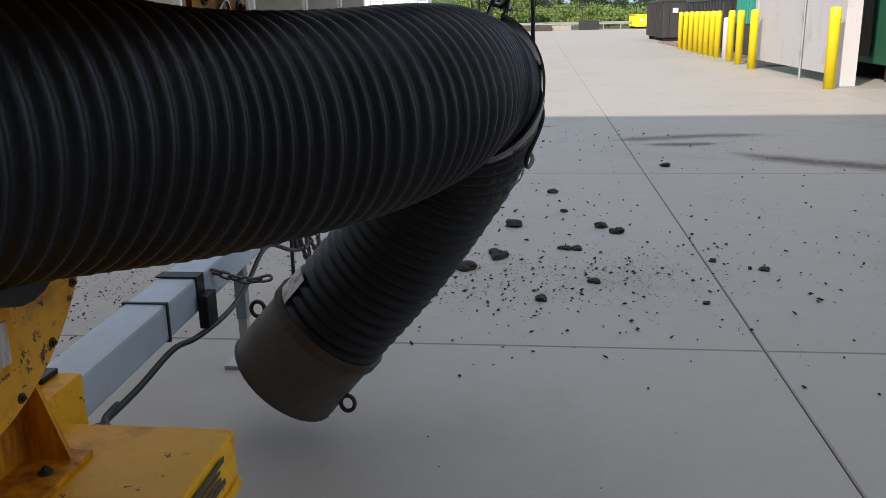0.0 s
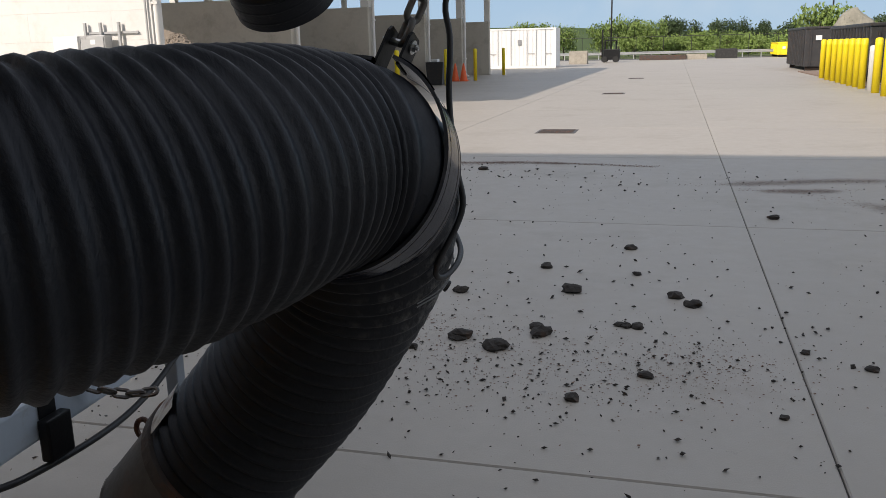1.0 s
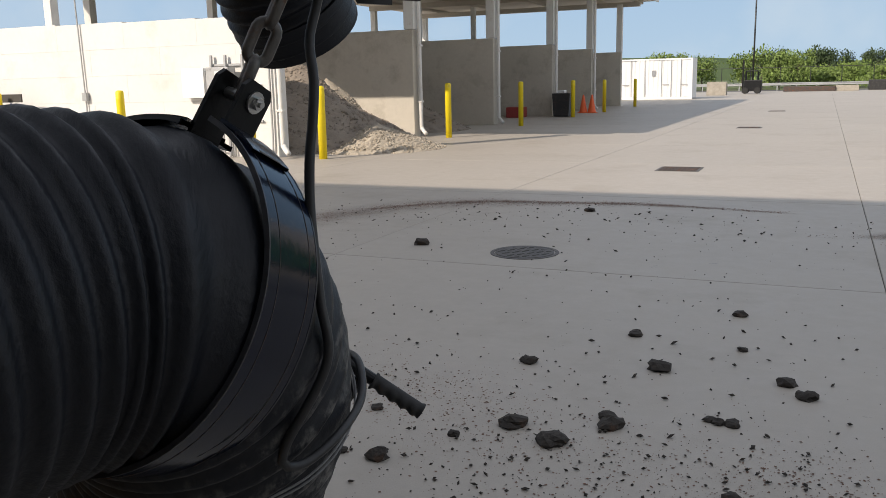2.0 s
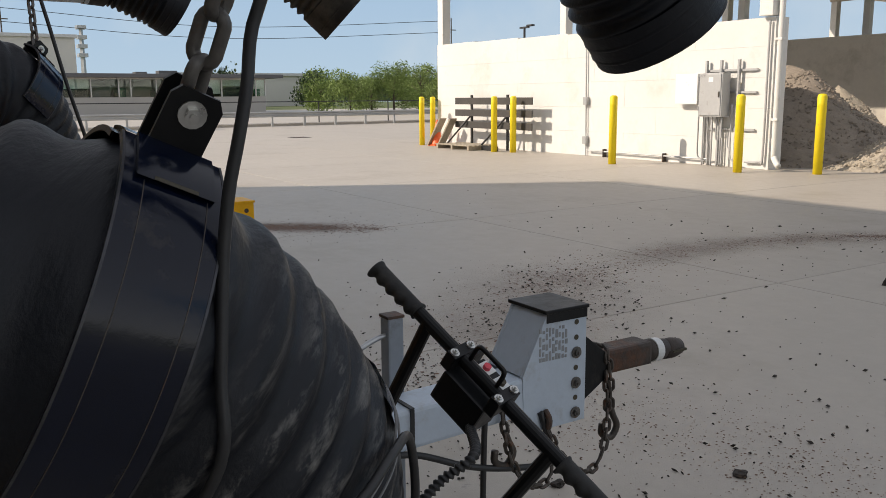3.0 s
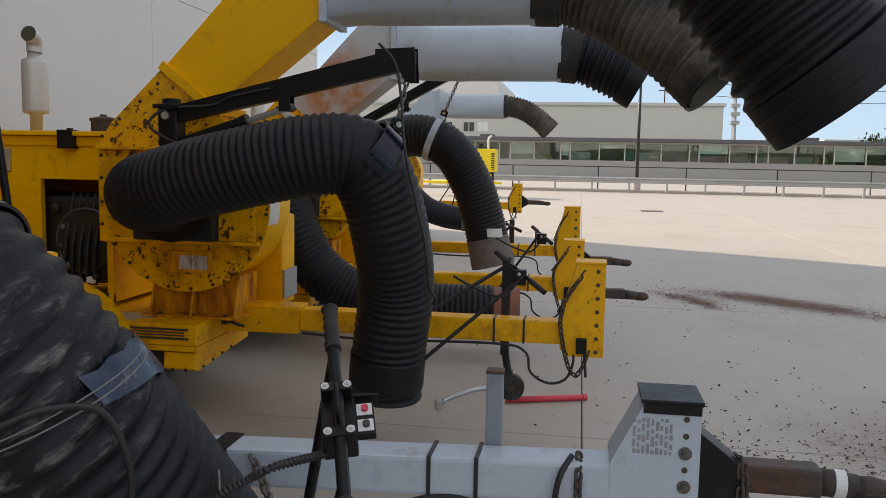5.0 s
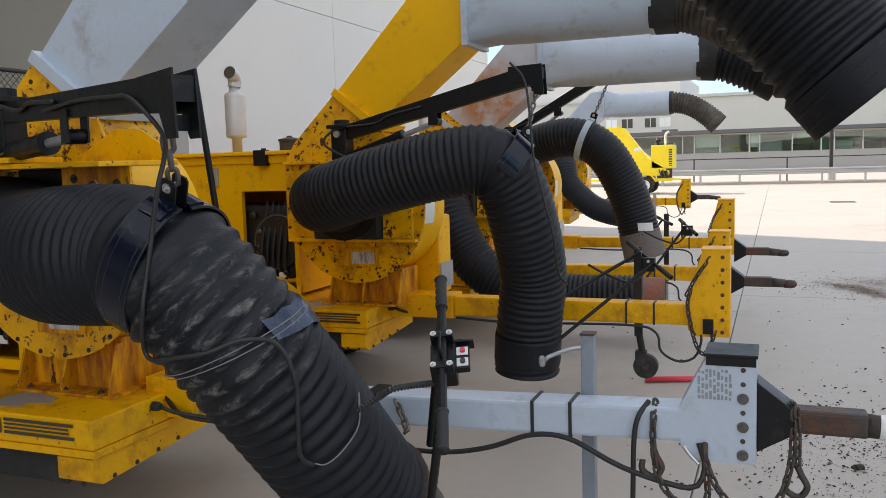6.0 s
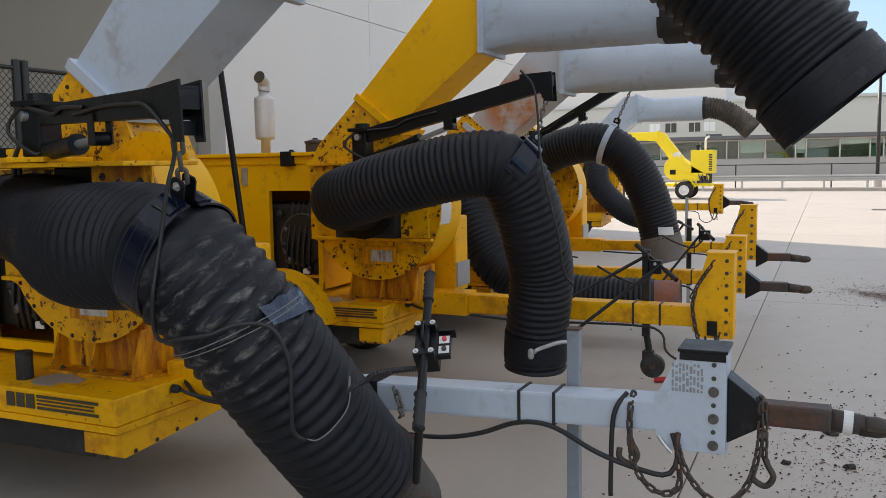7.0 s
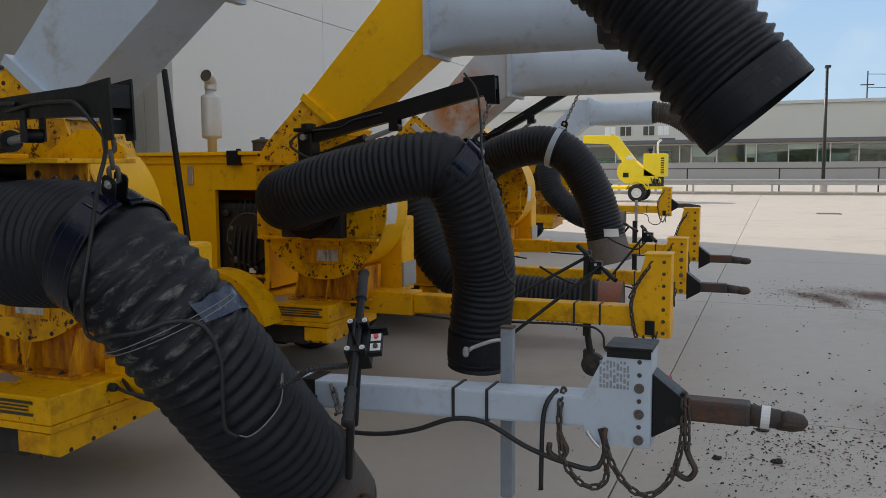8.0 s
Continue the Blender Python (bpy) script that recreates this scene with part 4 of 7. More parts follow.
# ---- trees ----
def tree(x, y, h, w, seed, dark=False, leaves=1800, leaf=0.045):
    rng = random.Random(seed)
    t = anchor("tree", pose(x, y, 0, 0, 0, rng.uniform(0, 360)), "dark conifer in the far belt of trees" if dark else "leafy green tree beyond the guard rail", "tree", "belt of trees")
    bm = sweep([(0, 0, 0), (0.03 * h * rng.uniform(-1, 1), 0.02 * h, h * 0.4), (0, 0, h * 0.85)], lambda s, a: max(0.03, 0.03 * h * (1 - s / (h * 0.9))), h / 8, 8)
    lumps = []
    for i in range(12):
        a, z = rng.uniform(0, 6.28), rng.uniform(0.16, 0.85) * h
        r = w * 0.5 * (rng.uniform(0.3, 0.75) if not dark else (1.05 - z / h) * 0.8)
        tip = Vector((r * math.cos(a), r * math.sin(a), z + 0.08 * h))
        sweep([(0, 0, z * 0.75), tip * 0.5 + Vector((0, 0, z * 0.42)), tip], lambda s, q: 0.008 * h, h / 8, 5, bm=bm)
        lumps.append((tip, w * rng.uniform(0.16, 0.28)))
    lumps.append((Vector((0, 0, h * 0.86)), w * 0.2))
    lumps.append((Vector((0, 0, h * 0.6)), w * 0.36))
    part("trunk", bm, M_BARK, t)
    verts, faces = [], []
    for i in range(leaves):
        c, r = rng.choice(lumps)
        d = Vector((rng.gauss(0, 1), rng.gauss(0, 1), rng.gauss(0, 0.8))).normalized() * r * rng.uniform(0.45, 1.1)
        s = w * rng.uniform(0.3, 1.0) * leaf
        q = Euler((rng.uniform(0, 6.28), rng.uniform(0, 6.28), 0)).to_matrix()
        k = len(verts)
        verts += [c + d + q @ Vector(p) for p in ((-s, 0, 0), (0, -s * 0.6, s * 0.2), (s, 0, 0), (0, s * 0.6, s * 0.2))]
        faces += [(k, k + 1, k + 2), (k, k + 2, k + 3)]
    me = bpy.data.meshes.new("crown")
    me.from_pydata(verts, [], faces)
    me.materials.append(M_LEAF_DARK if dark else M_LEAF)
    new("crown", me).parent = t


rt = random.Random(4)
for i in range(30):                                        # belt at the far end
    near = 1.0 if i < 12 else 0.56                         # the belt drops away towards the east
    tree(-34 + 2.9 * i + rt.uniform(-1, 1), 116 + rt.uniform(-5, 12), rt.uniform(3.2, 4.8) * near, rt.uniform(4, 6), 100 + i)
for i in range(16):                                        # shrubs filling the gaps
    tree(-3 + 2.3 * i + rt.uniform(-0.7, 0.7), 124 + rt.uniform(-3, 6), rt.uniform(1.6, 2.2), rt.uniform(4.2, 5.4), 800 + i, leaves=900)
for i in range(26):                                        # taller dark pines behind
    tree(-10 + 2.9 * i + rt.uniform(-1, 1), 165 + rt.uniform(-5, 12), rt.uniform(4.4, 5.6), rt.uniform(5, 7), 300 + i, True)
for i in range(12):                                        # belt beyond the west rail
    tree(-62 - rt.uniform(0, 12), 34.5 + 2.3 * i + rt.uniform(-1, 1), min(4.7, 2.9 + 0.5 * i) * rt.uniform(0.85, 1.1), rt.uniform(3.4, 4.6), 500 + i, leaves=5000, leaf=0.026)
for i in range(26):
    tree(-120 - rt.uniform(0, 30), 44 + 7 * i + rt.uniform(-2, 2), rt.uniform(4.4, 6.0), rt.uniform(6, 9), 600 + i, i % 2 == 0)
tree(9.6, 64, 3.6, 4.6, 77)
hills = bmesh.new()
n = 60
low, top = [], []
for i in range(n + 1):
    a = radians(-20 + 200 * i / n)
    p = Vector((390 * math.cos(a), 390 * math.sin(a), 0))
    low.append(hills.verts.new(p))
    top.append(hills.verts.new(p * 1.02 + Vector((0, 0, 9 + 3.5 * noise.noise(p / 60)))))
for i in range(n):
    hills.faces.new((low[i], low[i + 1], top[i + 1], top[i]))
thing("wooded_hills", hills, M_LEAF_DARK, "low wooded hills along the horizon", "hills", kind="structure")

# added glowing shell behind everything, painted as pale blue sky
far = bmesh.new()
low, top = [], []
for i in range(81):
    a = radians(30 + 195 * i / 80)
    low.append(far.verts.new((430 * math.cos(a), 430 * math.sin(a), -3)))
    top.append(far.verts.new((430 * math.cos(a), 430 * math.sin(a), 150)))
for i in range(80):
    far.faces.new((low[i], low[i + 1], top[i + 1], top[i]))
thing("backdrop", far, M_SKY_GLOW, "glowing backdrop painted as pale blue sky above the horizon", "sky", kind="structure", smooth=True)


# ---- the leaf-vacuum trailers ----
HOSE_R = 0.207


def arc(cy, cz, r, a0, a1, n=24):
    return [(cy + r * math.cos(radians(a0 + (a1 - a0) * i / n)), cz + r * math.sin(radians(a0 + (a1 - a0) * i / n))) for i in range(n + 1)]


def hose_with_bands(root, name, pts, bands, mat_, r=HOSE_R, label="", pitch=0.045, depth=0.009, stretch=None, swell=0.0):
    hose = part(name, ridged(pts, r, pitch, depth, stretch=stretch, swell=swell), mat_, root, label, smooth=True)
    done = curve_points(pts, 0.012)
    for s0, s1, extra, bmat, bname, blabel in bands:
        part(bname, sweep(None, lambda s, a: r + extra, seg=40, lo=s0, hi=s1, already=done), bmat, hose, blabel, smooth=True)
    return hose, done


def blower(root, cy=1.36, foot=0.0):
    """Volute housing on its pedestal, with flange bolts and the square outlet."""
    cz, R = 1.285, 0.485
    out = arc(cy, cz, R, -150, 46, 36) + [(1.52, 1.80), (1.25, 2.03), (0.95, 1.72), (cy - 0.49, 1.60), (cy - 0.49, 1.08)]
    part("blower_housing", plate(out, -0.16, 0.235, "x", 0.006), M_YELLOW_CHIP, root, "rust-chipped yellow blower housing")
    wrap = arc(cy, cz, R + 0.005, -95, 44, 30) + arc(cy, cz, R + 0.001, 44, -95, 30)
    part("volute_wrap", plate(wrap, -0.165, 0.234, "x"), M_YELLOW_CLEAN, root, "smooth clean yellow sheet wrapped round the blower")
    face = arc(cy, cz, R + 0.03, -150, 46, 36) + [(1.54, 1.82), (1.25, 2.06), (0.92, 1.74), (cy - 0.53, 1.61), (cy - 0.53, 1.06)]
    f = part("face_flange", plate(face, 0.236, 0.25, "x"), M_YELLOW_CHIP, root)
    ang = [radians(-150 + 16 * i) for i in range(11)]
    bolts("flange_bolt", [(0.25, cy + (R + 0.012) * math.cos(a), cz + (R + 0.012) * math.sin(a)) for a in ang], (1, 0, 0), 0.0063, M_IRON, f)
    bolts("flange_bolt", [(0.25, 0.86 + 0.11 * i + 0.02 * (i > 1), 1.66 + 0.10 * i) for i in range(4)] + [(0.25, cy - 0.51, z) for z in (1.15, 1.28, 1.42, 1.55)], (1, 0, 0), 0.0063, M_IRON, f)
    bolts("flange_bolt", [(0.25, 1.53 - 0.26 * k, 1.80 + 0.235 * k) for k in (0.08, 0.35, 0.62, 0.9)], (1, 0, 0), 0.0063, M_IRON, f)
    # cross bars over the face, as on the inlet side
    part("upper_bar", box(0.251, 0.30, cy - 0.52, cy - 0.14, 1.585, 1.605, 0.003), M_YELLOW, root)
    part("lower_bar", box(0.251, 0.30, cy - 0.50, cy + 0.46, 1.055, 1.075, 0.003), M_YELLOW, root)
    part("inlet_collar", rod((0.2, cy - 0.03, 1.29), (0.42, cy, 1.29), 0.215, seg=32), M_BLACK, root, smooth=False)
    part("inlet_box", box(0.251, 0.36, cy - 0.26, cy + 0.22, 1.077, 1.32, 0.01), M_RUBBER, root)
    part("inlet_side_plate", box(0.251, 0.29, cy + 0.225, cy + 0.44, 1.077, 1.28, 0.004), M_YELLOW_CHIP, root)
    part("access_plate", box(0.251, 0.262, cy - 0.10, cy + 0.17, 0.885, 1.01, 0.004), M_YELLOW_RUST, root)
    part("notice_plate", box(0.263, 0.2655, cy - 0.03, cy + 0.14, 0.905, 0.985), M_NOTICE, root, "rust-streaked white notice plate")
    part("white_sticker", box(0.251, 0.253, cy - 0.375, cy - 0.28, 1.37, 1.45), M_WHITE, root, "white sticker")
    # pedestal of rusty plates
    y = foot
    ped = part("pedestal", box(-0.10, 0.17, 1.15 + y, 1.66 + y, 0.622, 0.86, 0.005), M_YELLOW_RUST, root, "rust-streaked yellow pedestal")
    for g in (1.14, 1.39, 1.655):
        part("gusset", plate([(0.171, 0.625), (0.27, 0.625), (0.20, 0.84), (0.171, 0.84)], g + y, g + y + 0.012, "y"), M_YELLOW_RUST, ped)
    part("foot_plate", box(-0.14, 0.29, 1.10 + y, 1.70 + y, 0.621, 0.633), M_YELLOW_RUST, ped)
    bolts("foot_bolt", [(0.245, 1.2 + 0.2 * i + y, 0.633) for i in range(3)], (0, 0, 1), 0.009, M_IRON, ped)
    part("side_guard", box(-0.4, -0.17, 1.50, 1.80, 0.64, 1.2, 0.02), M_YELLOW, root)
    # plain white patch along a short arc of the rim
    part("rim_sticker", plate(arc(cy, cz, R + 0.006, -14, 6, 6) + arc(cy, cz, R + 0.008, 6, -14, 6), 0.02, 0.20, "x"), M_WHITE, root, "white patch on the rim")
    part("side_guard_pad", box(-0.40, -0.169, 1.801, 1.812, 0.68, 0.86), M_RAIL, root)


def duct_square(root, mat_, pipe_mat, length, nozzle, tip_r=HOSE_R, label="", hose_mat=M_HOSE):
    """Sloping square duct, square-to-round transition, pipe, and the ribbed end hose."""
    x0, x1 = -0.13, 0.24
    fl = bmesh.new()
    plate([(1.225, 2.045), (1.255, 2.085), (1.575, 1.83), (1.545, 1.79)], x0 - 0.035, x1 + 0.035, "x", bm=fl)
    part("duct_flange", fl, mat_, root)
    body = [(1.265, 2.075), (1.555, 1.845), (2.18, 2.335), (2.18, 2.80), (1.95, 2.79)]
    part("discharge_duct", plate(body, x0, x1, "x", 0.004), mat_, root, label)
    part("duct_end_flange", plate([(2.165, 2.30), (2.205, 2.30), (2.205, 2.83), (2.165, 2.83)], x0 - 0.03, x1 + 0.03, "x"), pipe_mat, root)
    # transition
    cx, cz, r = (x0 + x1) / 2, 2.53, 0.225
    bm = bmesh.new()
    seg = 32
    a_ring, b_ring, c_ring = [], [], []
    for i in range(seg):
        a = 2 * math.pi * i / seg
        c, s = math.cos(a), math.sin(a)
        k = 1 / max(abs(c), abs(s))
        a_ring.append(bm.verts.new((cx + c * k * (x1 - x0) / 2, 2.206, 2.565 + s * k * 0.24)))
        b_ring.append(bm.verts.new((cx + c * r, 2.5, cz + s * r)))
        c_ring.append(bm.verts.new((cx + c * r, length, cz + s * r)))
    for u, v in ((a_ring, b_ring), (b_ring, c_ring)):
        for i in range(seg):
            j = (i + 1) % seg
            bm.faces.new((u[i], u[j], v[j], v[i]))
    part("discharge_pipe", bm, pipe_mat, root, "pale grey painted discharge pipe", smooth=True)
    part("pipe_band", rod((cx, length - 0.12, cz), (cx, length - 0.09, cz), r + 0.006, seg=32), pipe_mat, root)
    if nozzle:
        pts = [(cx, length - 0.1, cz)] + [(cx + a, b, c) for a, b, c in nozzle]
        n = part("discharge_hose", ridged(pts, tip_r + 0.006, 0.05, 0.011), hose_mat, root, "black ribbed discharge hose drooping from the pipe", smooth=True)
        done = curve_points(pts, 0.012)
        part("end_cuff", sweep(None, tip_r + 0.014, seg=36, lo=done[1] - 0.14, hi=done[1], already=done, caps=False), hose_mat, n, smooth=True)
        part("torn_sleeve", sweep(None, lambda q, a: tip_r + 0.024 + 0.004 * math.sin(5 * a), seg=40, lo=0.0, hi=0.16, already=done, caps=False), M_RUBBER, n, "torn black rubber sleeve", smooth=True)


def hitch(root, mat_, zt, y1, y0, pintle_z, pintle):
    """Drilled upright bracket at the tongue's end, with bolts and the pintle bar."""
    z0, z1 = zt
    out = [(y1 - 0.24, z0 - 0.02), (y1 - 0.20, z0 - 0.06), (y1, z0 - 0.06), (y1, y0), (y1 - 0.155, y0), (y1 - 0.245, z1 + 0.02)]
    for x in (-0.088, 0.076):
        p = part("bracket_plate", plate(out, x, x + 0.012, "x"), mat_, root)
    part("front_plate", box(-0.075, 0.075, y1 - 0.014, y1 + 0.002, z0 - 0.06, y0 - 0.002), mat_, root)
    part("rear_plate", plate([(y1 - 0.245, z1 + 0.02), (y1 - 0.155, y0 - 0.002), (y1 - 0.143, y0 - 0.002), (y1 - 0.233, z1 + 0.02)], -0.075, 0.075, "x"), mat_, root)
    part("top_cap", box(-0.095, 0.095, y1 - 0.165, y1 + 0.006, y0, y0 + 0.012, 0.003), M_BLACK if mat_ is M_GREY else mat_, root)
    if mat_ is M_GREY:
        part("cap_skirt", box(0.0885, 0.0915, y1 - 0.158, y1, y0 - 0.028, y0 - 0.0005), M_BLACK, root)
    zs = [z0 - 0.03 + (y0 - z0 - 0.01) * i / 6 for i in range(7)]
    # flat discs draw the holes; on grey plates their shade is dark colour
    hole = finish(rod((0, 0, 0), (0.0012, 0, 0), 0.0085 if mat_ is M_GREY else 0.012, seg=14), "bolt_hole", M_DARK_FILL if mat_ is M_GREY else M_IRON)
    for z in zs:
        h = new("bolt_hole", hole)
        h.parent = p
        h.location = (0.0885, y1 - 0.04, z)
    if pintle:
        bolts("hitch_bolt", [(0.0897, y1 - 0.04, zs[i]) for i in (0, 2, 4)], (1, 0, 0), 0.011, M_CHAIN, p)
        pz = pintle_z
        part("pintle_bracket", plate([(y1 + 0.003, pz - 0.11), (y1 + 0.12, pz - 0.04), (y1 + 0.12, pz + 0.04), (y1 + 0.003, pz + 0.13)], -0.06, 0.06, "x", 0.004), M_BLACK, root)
        pin = part("pintle_bar", box(-0.045, 0.045, y1 + 0.05, y1 + 0.34, pz - 0.04, pz + 0.04, 0.012), M_IRON, root, "brown rusty pintle bar")
        part("pintle_neck", rod((0, y1 + 0.33, pz - 0.005), (0, y1 + 0.44, pz - 0.012), 0.040, 0.034, 20), M_IRON, pin, smooth=True)
        if mat_ is M_GREY:
            part("pintle_mark", rod((0, y1 + 0.375, pz - 0.008), (0, y1 + 0.405, pz - 0.010), 0.041, seg=20), M_WHITE, pin, "white wrapped label")
        jaw = lathe([(0.008, 0.10), (0.028, 0.085), (0.036, 0.05), (0.034, 0.0)], pose(0, y1 + 0.43, pz - 0.016, -90), 16)
        part("pintle_jaw", jaw, M_IRON, pin, smooth=True)
        # dark block painted in for the shaded gap of the jaw
        part("jaw_gap", box(-0.0375, 0.0375, y1 + 0.45, y1 + 0.515, pz - 0.022, pz - 0.014), M_DARK_FILL, pin)


def deck(root, front=1.60, right=0.53, left=-0.72, rear=-1.9, logo=True, guards=True):
    part("deck", box(left, right, rear, front, 0.50, 0.62, 0.008), M_YELLOW, root, "scuffed yellow deck with chipped edges")
    part("deck_lip", box(left + 0.01, right + 0.004, rear, front + 0.004, 0.47, 0.499), M_YELLOW, root)
    sk = part("front_skirt", plate([(left + 0.4, 0.46), (right - 0.01, 0.46), (right - 0.01, 0.37), (right - 0.06, 0.345), (left + 0.4, 0.40)], front - 0.20, front - 0.02, "y", 0.004), M_YELLOW, root)
    bolts("skirt_bolt", [(right - 0.12 - 0.13 * i, front - 0.02, 0.362 + 0.010 * i) for i in range(4)], (0, 1, -0.2), 0.0062, M_IRON, sk)
    bolts("skirt_bolt", [(right - 0.01, front - 0.07 - 0.08 * i, 0.362) for i in range(2)], (1, 0, -0.2), 0.0062, M_IRON, sk)
    part("side_skirt", box(right - 0.14, right - 0.05, rear + 0.2, front - 0.205, 0.33, 0.47, 0.01), M_RUBBER, root, "black rubber side skirt")
    # added black block: stands in for the shadow under the deck
    part("undertray", box(left + 0.1, right - 0.125, rear + 0.2, front - 0.43, 0.30, 0.469), M_BLACK, root)
    part("lift_post", rod((right - 0.13, 0.98, 0.62), (right - 0.13, 0.98, 0.75), 0.038, seg=16), M_RUBBER, root)
    part("worn_patch", plate([(right - 0.26, 1.05), (right - 0.17, 1.02), (right - 0.09, 1.06), (right - 0.06, 1.13), (right - 0.08, 1.22), (right - 0.13, 1.20), (right - 0.15, 1.30), (right - 0.22, 1.27), (right - 0.24, 1.18), (right - 0.28, 1.14)], 0.6205, 0.622, "z"), M_RAIL, root, "bare scraped metal patch")
    if logo:
        bars = bmesh.new()
        for i in range(3):                                 # maker's mark as plain blocks
            box(right + 0.0055, right + 0.007, 1.02 + 0.062 * i, 1.07 + 0.062 * i, 0.535, 0.60, bm=bars)
        for i in range(2):
            box(right + 0.0055, right + 0.007, 1.21, 1.575, 0.535 + 0.052 * i, 0.548 + 0.052 * i, bm=bars)
        for i in range(2):
            box(right + 0.0055, right + 0.007, 1.21, 1.55, 0.556 + 0.016 * i, 0.564 + 0.016 * i, bm=bars)
        part("maker_mark", bars, M_DARK_FILL, root, "dark printed maker's plate")
    part("deck_socket", lathe([(0.02, 0), (0.02, 0.025), (0.013, 0.04)], pose(right - 0.34, front + 0.005, 0.585, -90), 14), M_RUBBER, root)
    part("deck_cable", sweep([(right - 0.34, front + 0.045, 0.585), (right - 0.36, front + 0.10, 0.56), (right - 0.42, front + 0.20, 0.53), (right - 0.45, front + 0.32, 0.51)], 0.009, 0.02, 8), M_CABLE, root, smooth=True)
    for x0, x1 in ((right + 0.03, right + 0.21), (left - 0.21, left - 0.03)) if guards else ():
        w = part("wheel", lathe([(0.17, x0), (0.31, x0), (0.335, x0 + 0.03), (0.335, x1 - 0.03), (0.31, x1), (0.17, x1)], pose(0, 0.72, 0.335, 0, 90, 0), 28, closed=False), M_TYRE, root)
        part("wheel_rim", rod((x0 + 0.02, 0.72, 0.335), (x1 - 0.02, 0.72, 0.335), 0.169, seg=20), M_RIM, w)
        part("mudguard", plate(arc(0.72, 0.40, 0.46, 12, 150, 20) + arc(0.72, 0.40, 0.45, 150, 12, 20), x0 - 0.025, x1 + 0.02, "x"), M_YELLOW, root, "rounded yellow mudguard")
        part("mudguard_side", plate(arc(0.72, 0.40, 0.449, 14, 148, 20) + arc(0.72, 0.40, 0.39, 148, 14, 20), x1 + 0.008, x1 + 0.019, "x"), M_YELLOW, root)


def engine_cover(root):
    """Yellow engine housing with an open side door, muffler stack, air cleaner."""
    body = bmesh.new()
    box(-0.70, 0.10, -1.6, 0.80, 1.60, 1.66, 0.01, bm=body)      # lid
    box(-0.70, -0.66, -1.6, 0.80, 0.65, 1.60, bm=body)
    box(0.04, 0.08, -1.6, 0.34, 0.65, 1.60, bm=body)
    box(0.04, 0.08, 0.34, 0.80, 1.40, 1.60, bm=body)
    box(0.04, 0.08, 0.34, 0.80, 0.65, 0.70, bm=body)
    box(-0.66, 0.04, -1.6, -1.56, 0.65, 1.60, bm=body)
    box(-0.66, 0.06, 0.76, 0.80, 0.65, 1.60, bm=body)
    part("engine_cover", body, M_YELLOW_CLEAN, root, "plain yellow engine cover with an open side")
    part("cover_lid", box(-0.72, 0.14, -1.62, 0.83, 1.661, 1.69, 0.008), M_YELLOW_CLEAN, root)
    part("lid_strap", box(0.0815, 0.146, 0.50, 0.60, 1.585, 1.697, 0.004), M_BLACK, root)
    part("lid_latch", box(0.0815, 0.1, 0.1, 0.15, 1.44, 1.58, 0.004), M_STEEL, root)
    e = part("engine_block", box(-0.5, 0.0, 0.0, 0.72, 0.75, 1.3, 0.04), M_ENGINE, root, "oily black engine block")
    part("fan_wheel", rod((-0.02, 0.60, 1.02), (0.03, 0.60, 1.02), 0.19, seg=28), M_ENGINE, e)
    part("fan_guard", sweep([(0.02, 0.60 + 0.2 * math.cos(t), 1.02 + 0.2 * math.sin(t)) for t in (2 * math.pi * i / 16 for i in range(13))], 0.009, 0.04, 8), M_ENGINE_STEEL, e)
    for i, (y, z, w) in enumerate(((0.40, 1.22, 0.03), (0.45, 1.10, 0.02), (0.43, 0.98, 0.025), (0.47, 0.86, 0.03), (0.66, 0.80, 0.02))):
        part("engine_fitting", lathe([(w * 0.6, 0), (w, 0.012), (w, 0.04), (w * 0.4, 0.05)], pose(0.0, y, z, 0, 90, 0), 10), M_ENGINE_STEEL if i % 2 else M_ENGINE, e)
    part("engine_tag", box(0.03, 0.034, 0.60, 0.66, 0.76, 0.80), M_WHITE, e, "small white tag")
    for i in range(5):
        part("engine_pipe", sweep([(0.01, 0.45 + 0.05 * i, 0.75), (0.05, 0.47 + 0.05 * i, 0.95), (-0.02, 0.5 + 0.05 * i, 1.32)], 0.012, 0.05, 8), M_CABLE, e, smooth=True)
    mf = part("muffler", lathe([(0.036, 1.69), (0.036, 1.79), (0.074, 1.80), (0.076, 1.82), (0.076, 2.10), (0.072, 2.12), (0.04, 2.135), (0.04, 2.18)], pose(0.12 - 0.12, 0.27, 0), 20), M_MUFFLER, root,
              "heat-stained upright muffler", smooth=True)
    part("exhaust_elbow", sweep([(0, 0.27, 2.17), (0, 0.275, 2.22), (0.03, 0.285, 2.255), (0.08, 0.29, 2.27)], 0.048, 0.012, 16, caps=False), M_MUFFLER, mf, smooth=True)
    # dark plug gives the pipe's shaded inside as colour
    part("exhaust_mouth", rod((0.05, 0.286, 2.262), (0.079, 0.29, 2.269), 0.045, seg=16), M_DARK_FILL, mf)
    part("air_cleaner", lathe([(0.075, 1.69), (0.075, 1.755), (0.082, 1.76), (0.082, 1.775), (0.02, 1.79), (0.02, 1.80)], pose(-0.1, 0.66, 0), 20), M_IRON, root, "brown round air cleaner")
    part("cover_rod", rod((-0.3, 0.30, 1.69), (-0.3, 0.30, 1.72), 0.02), M_BLACK, root)


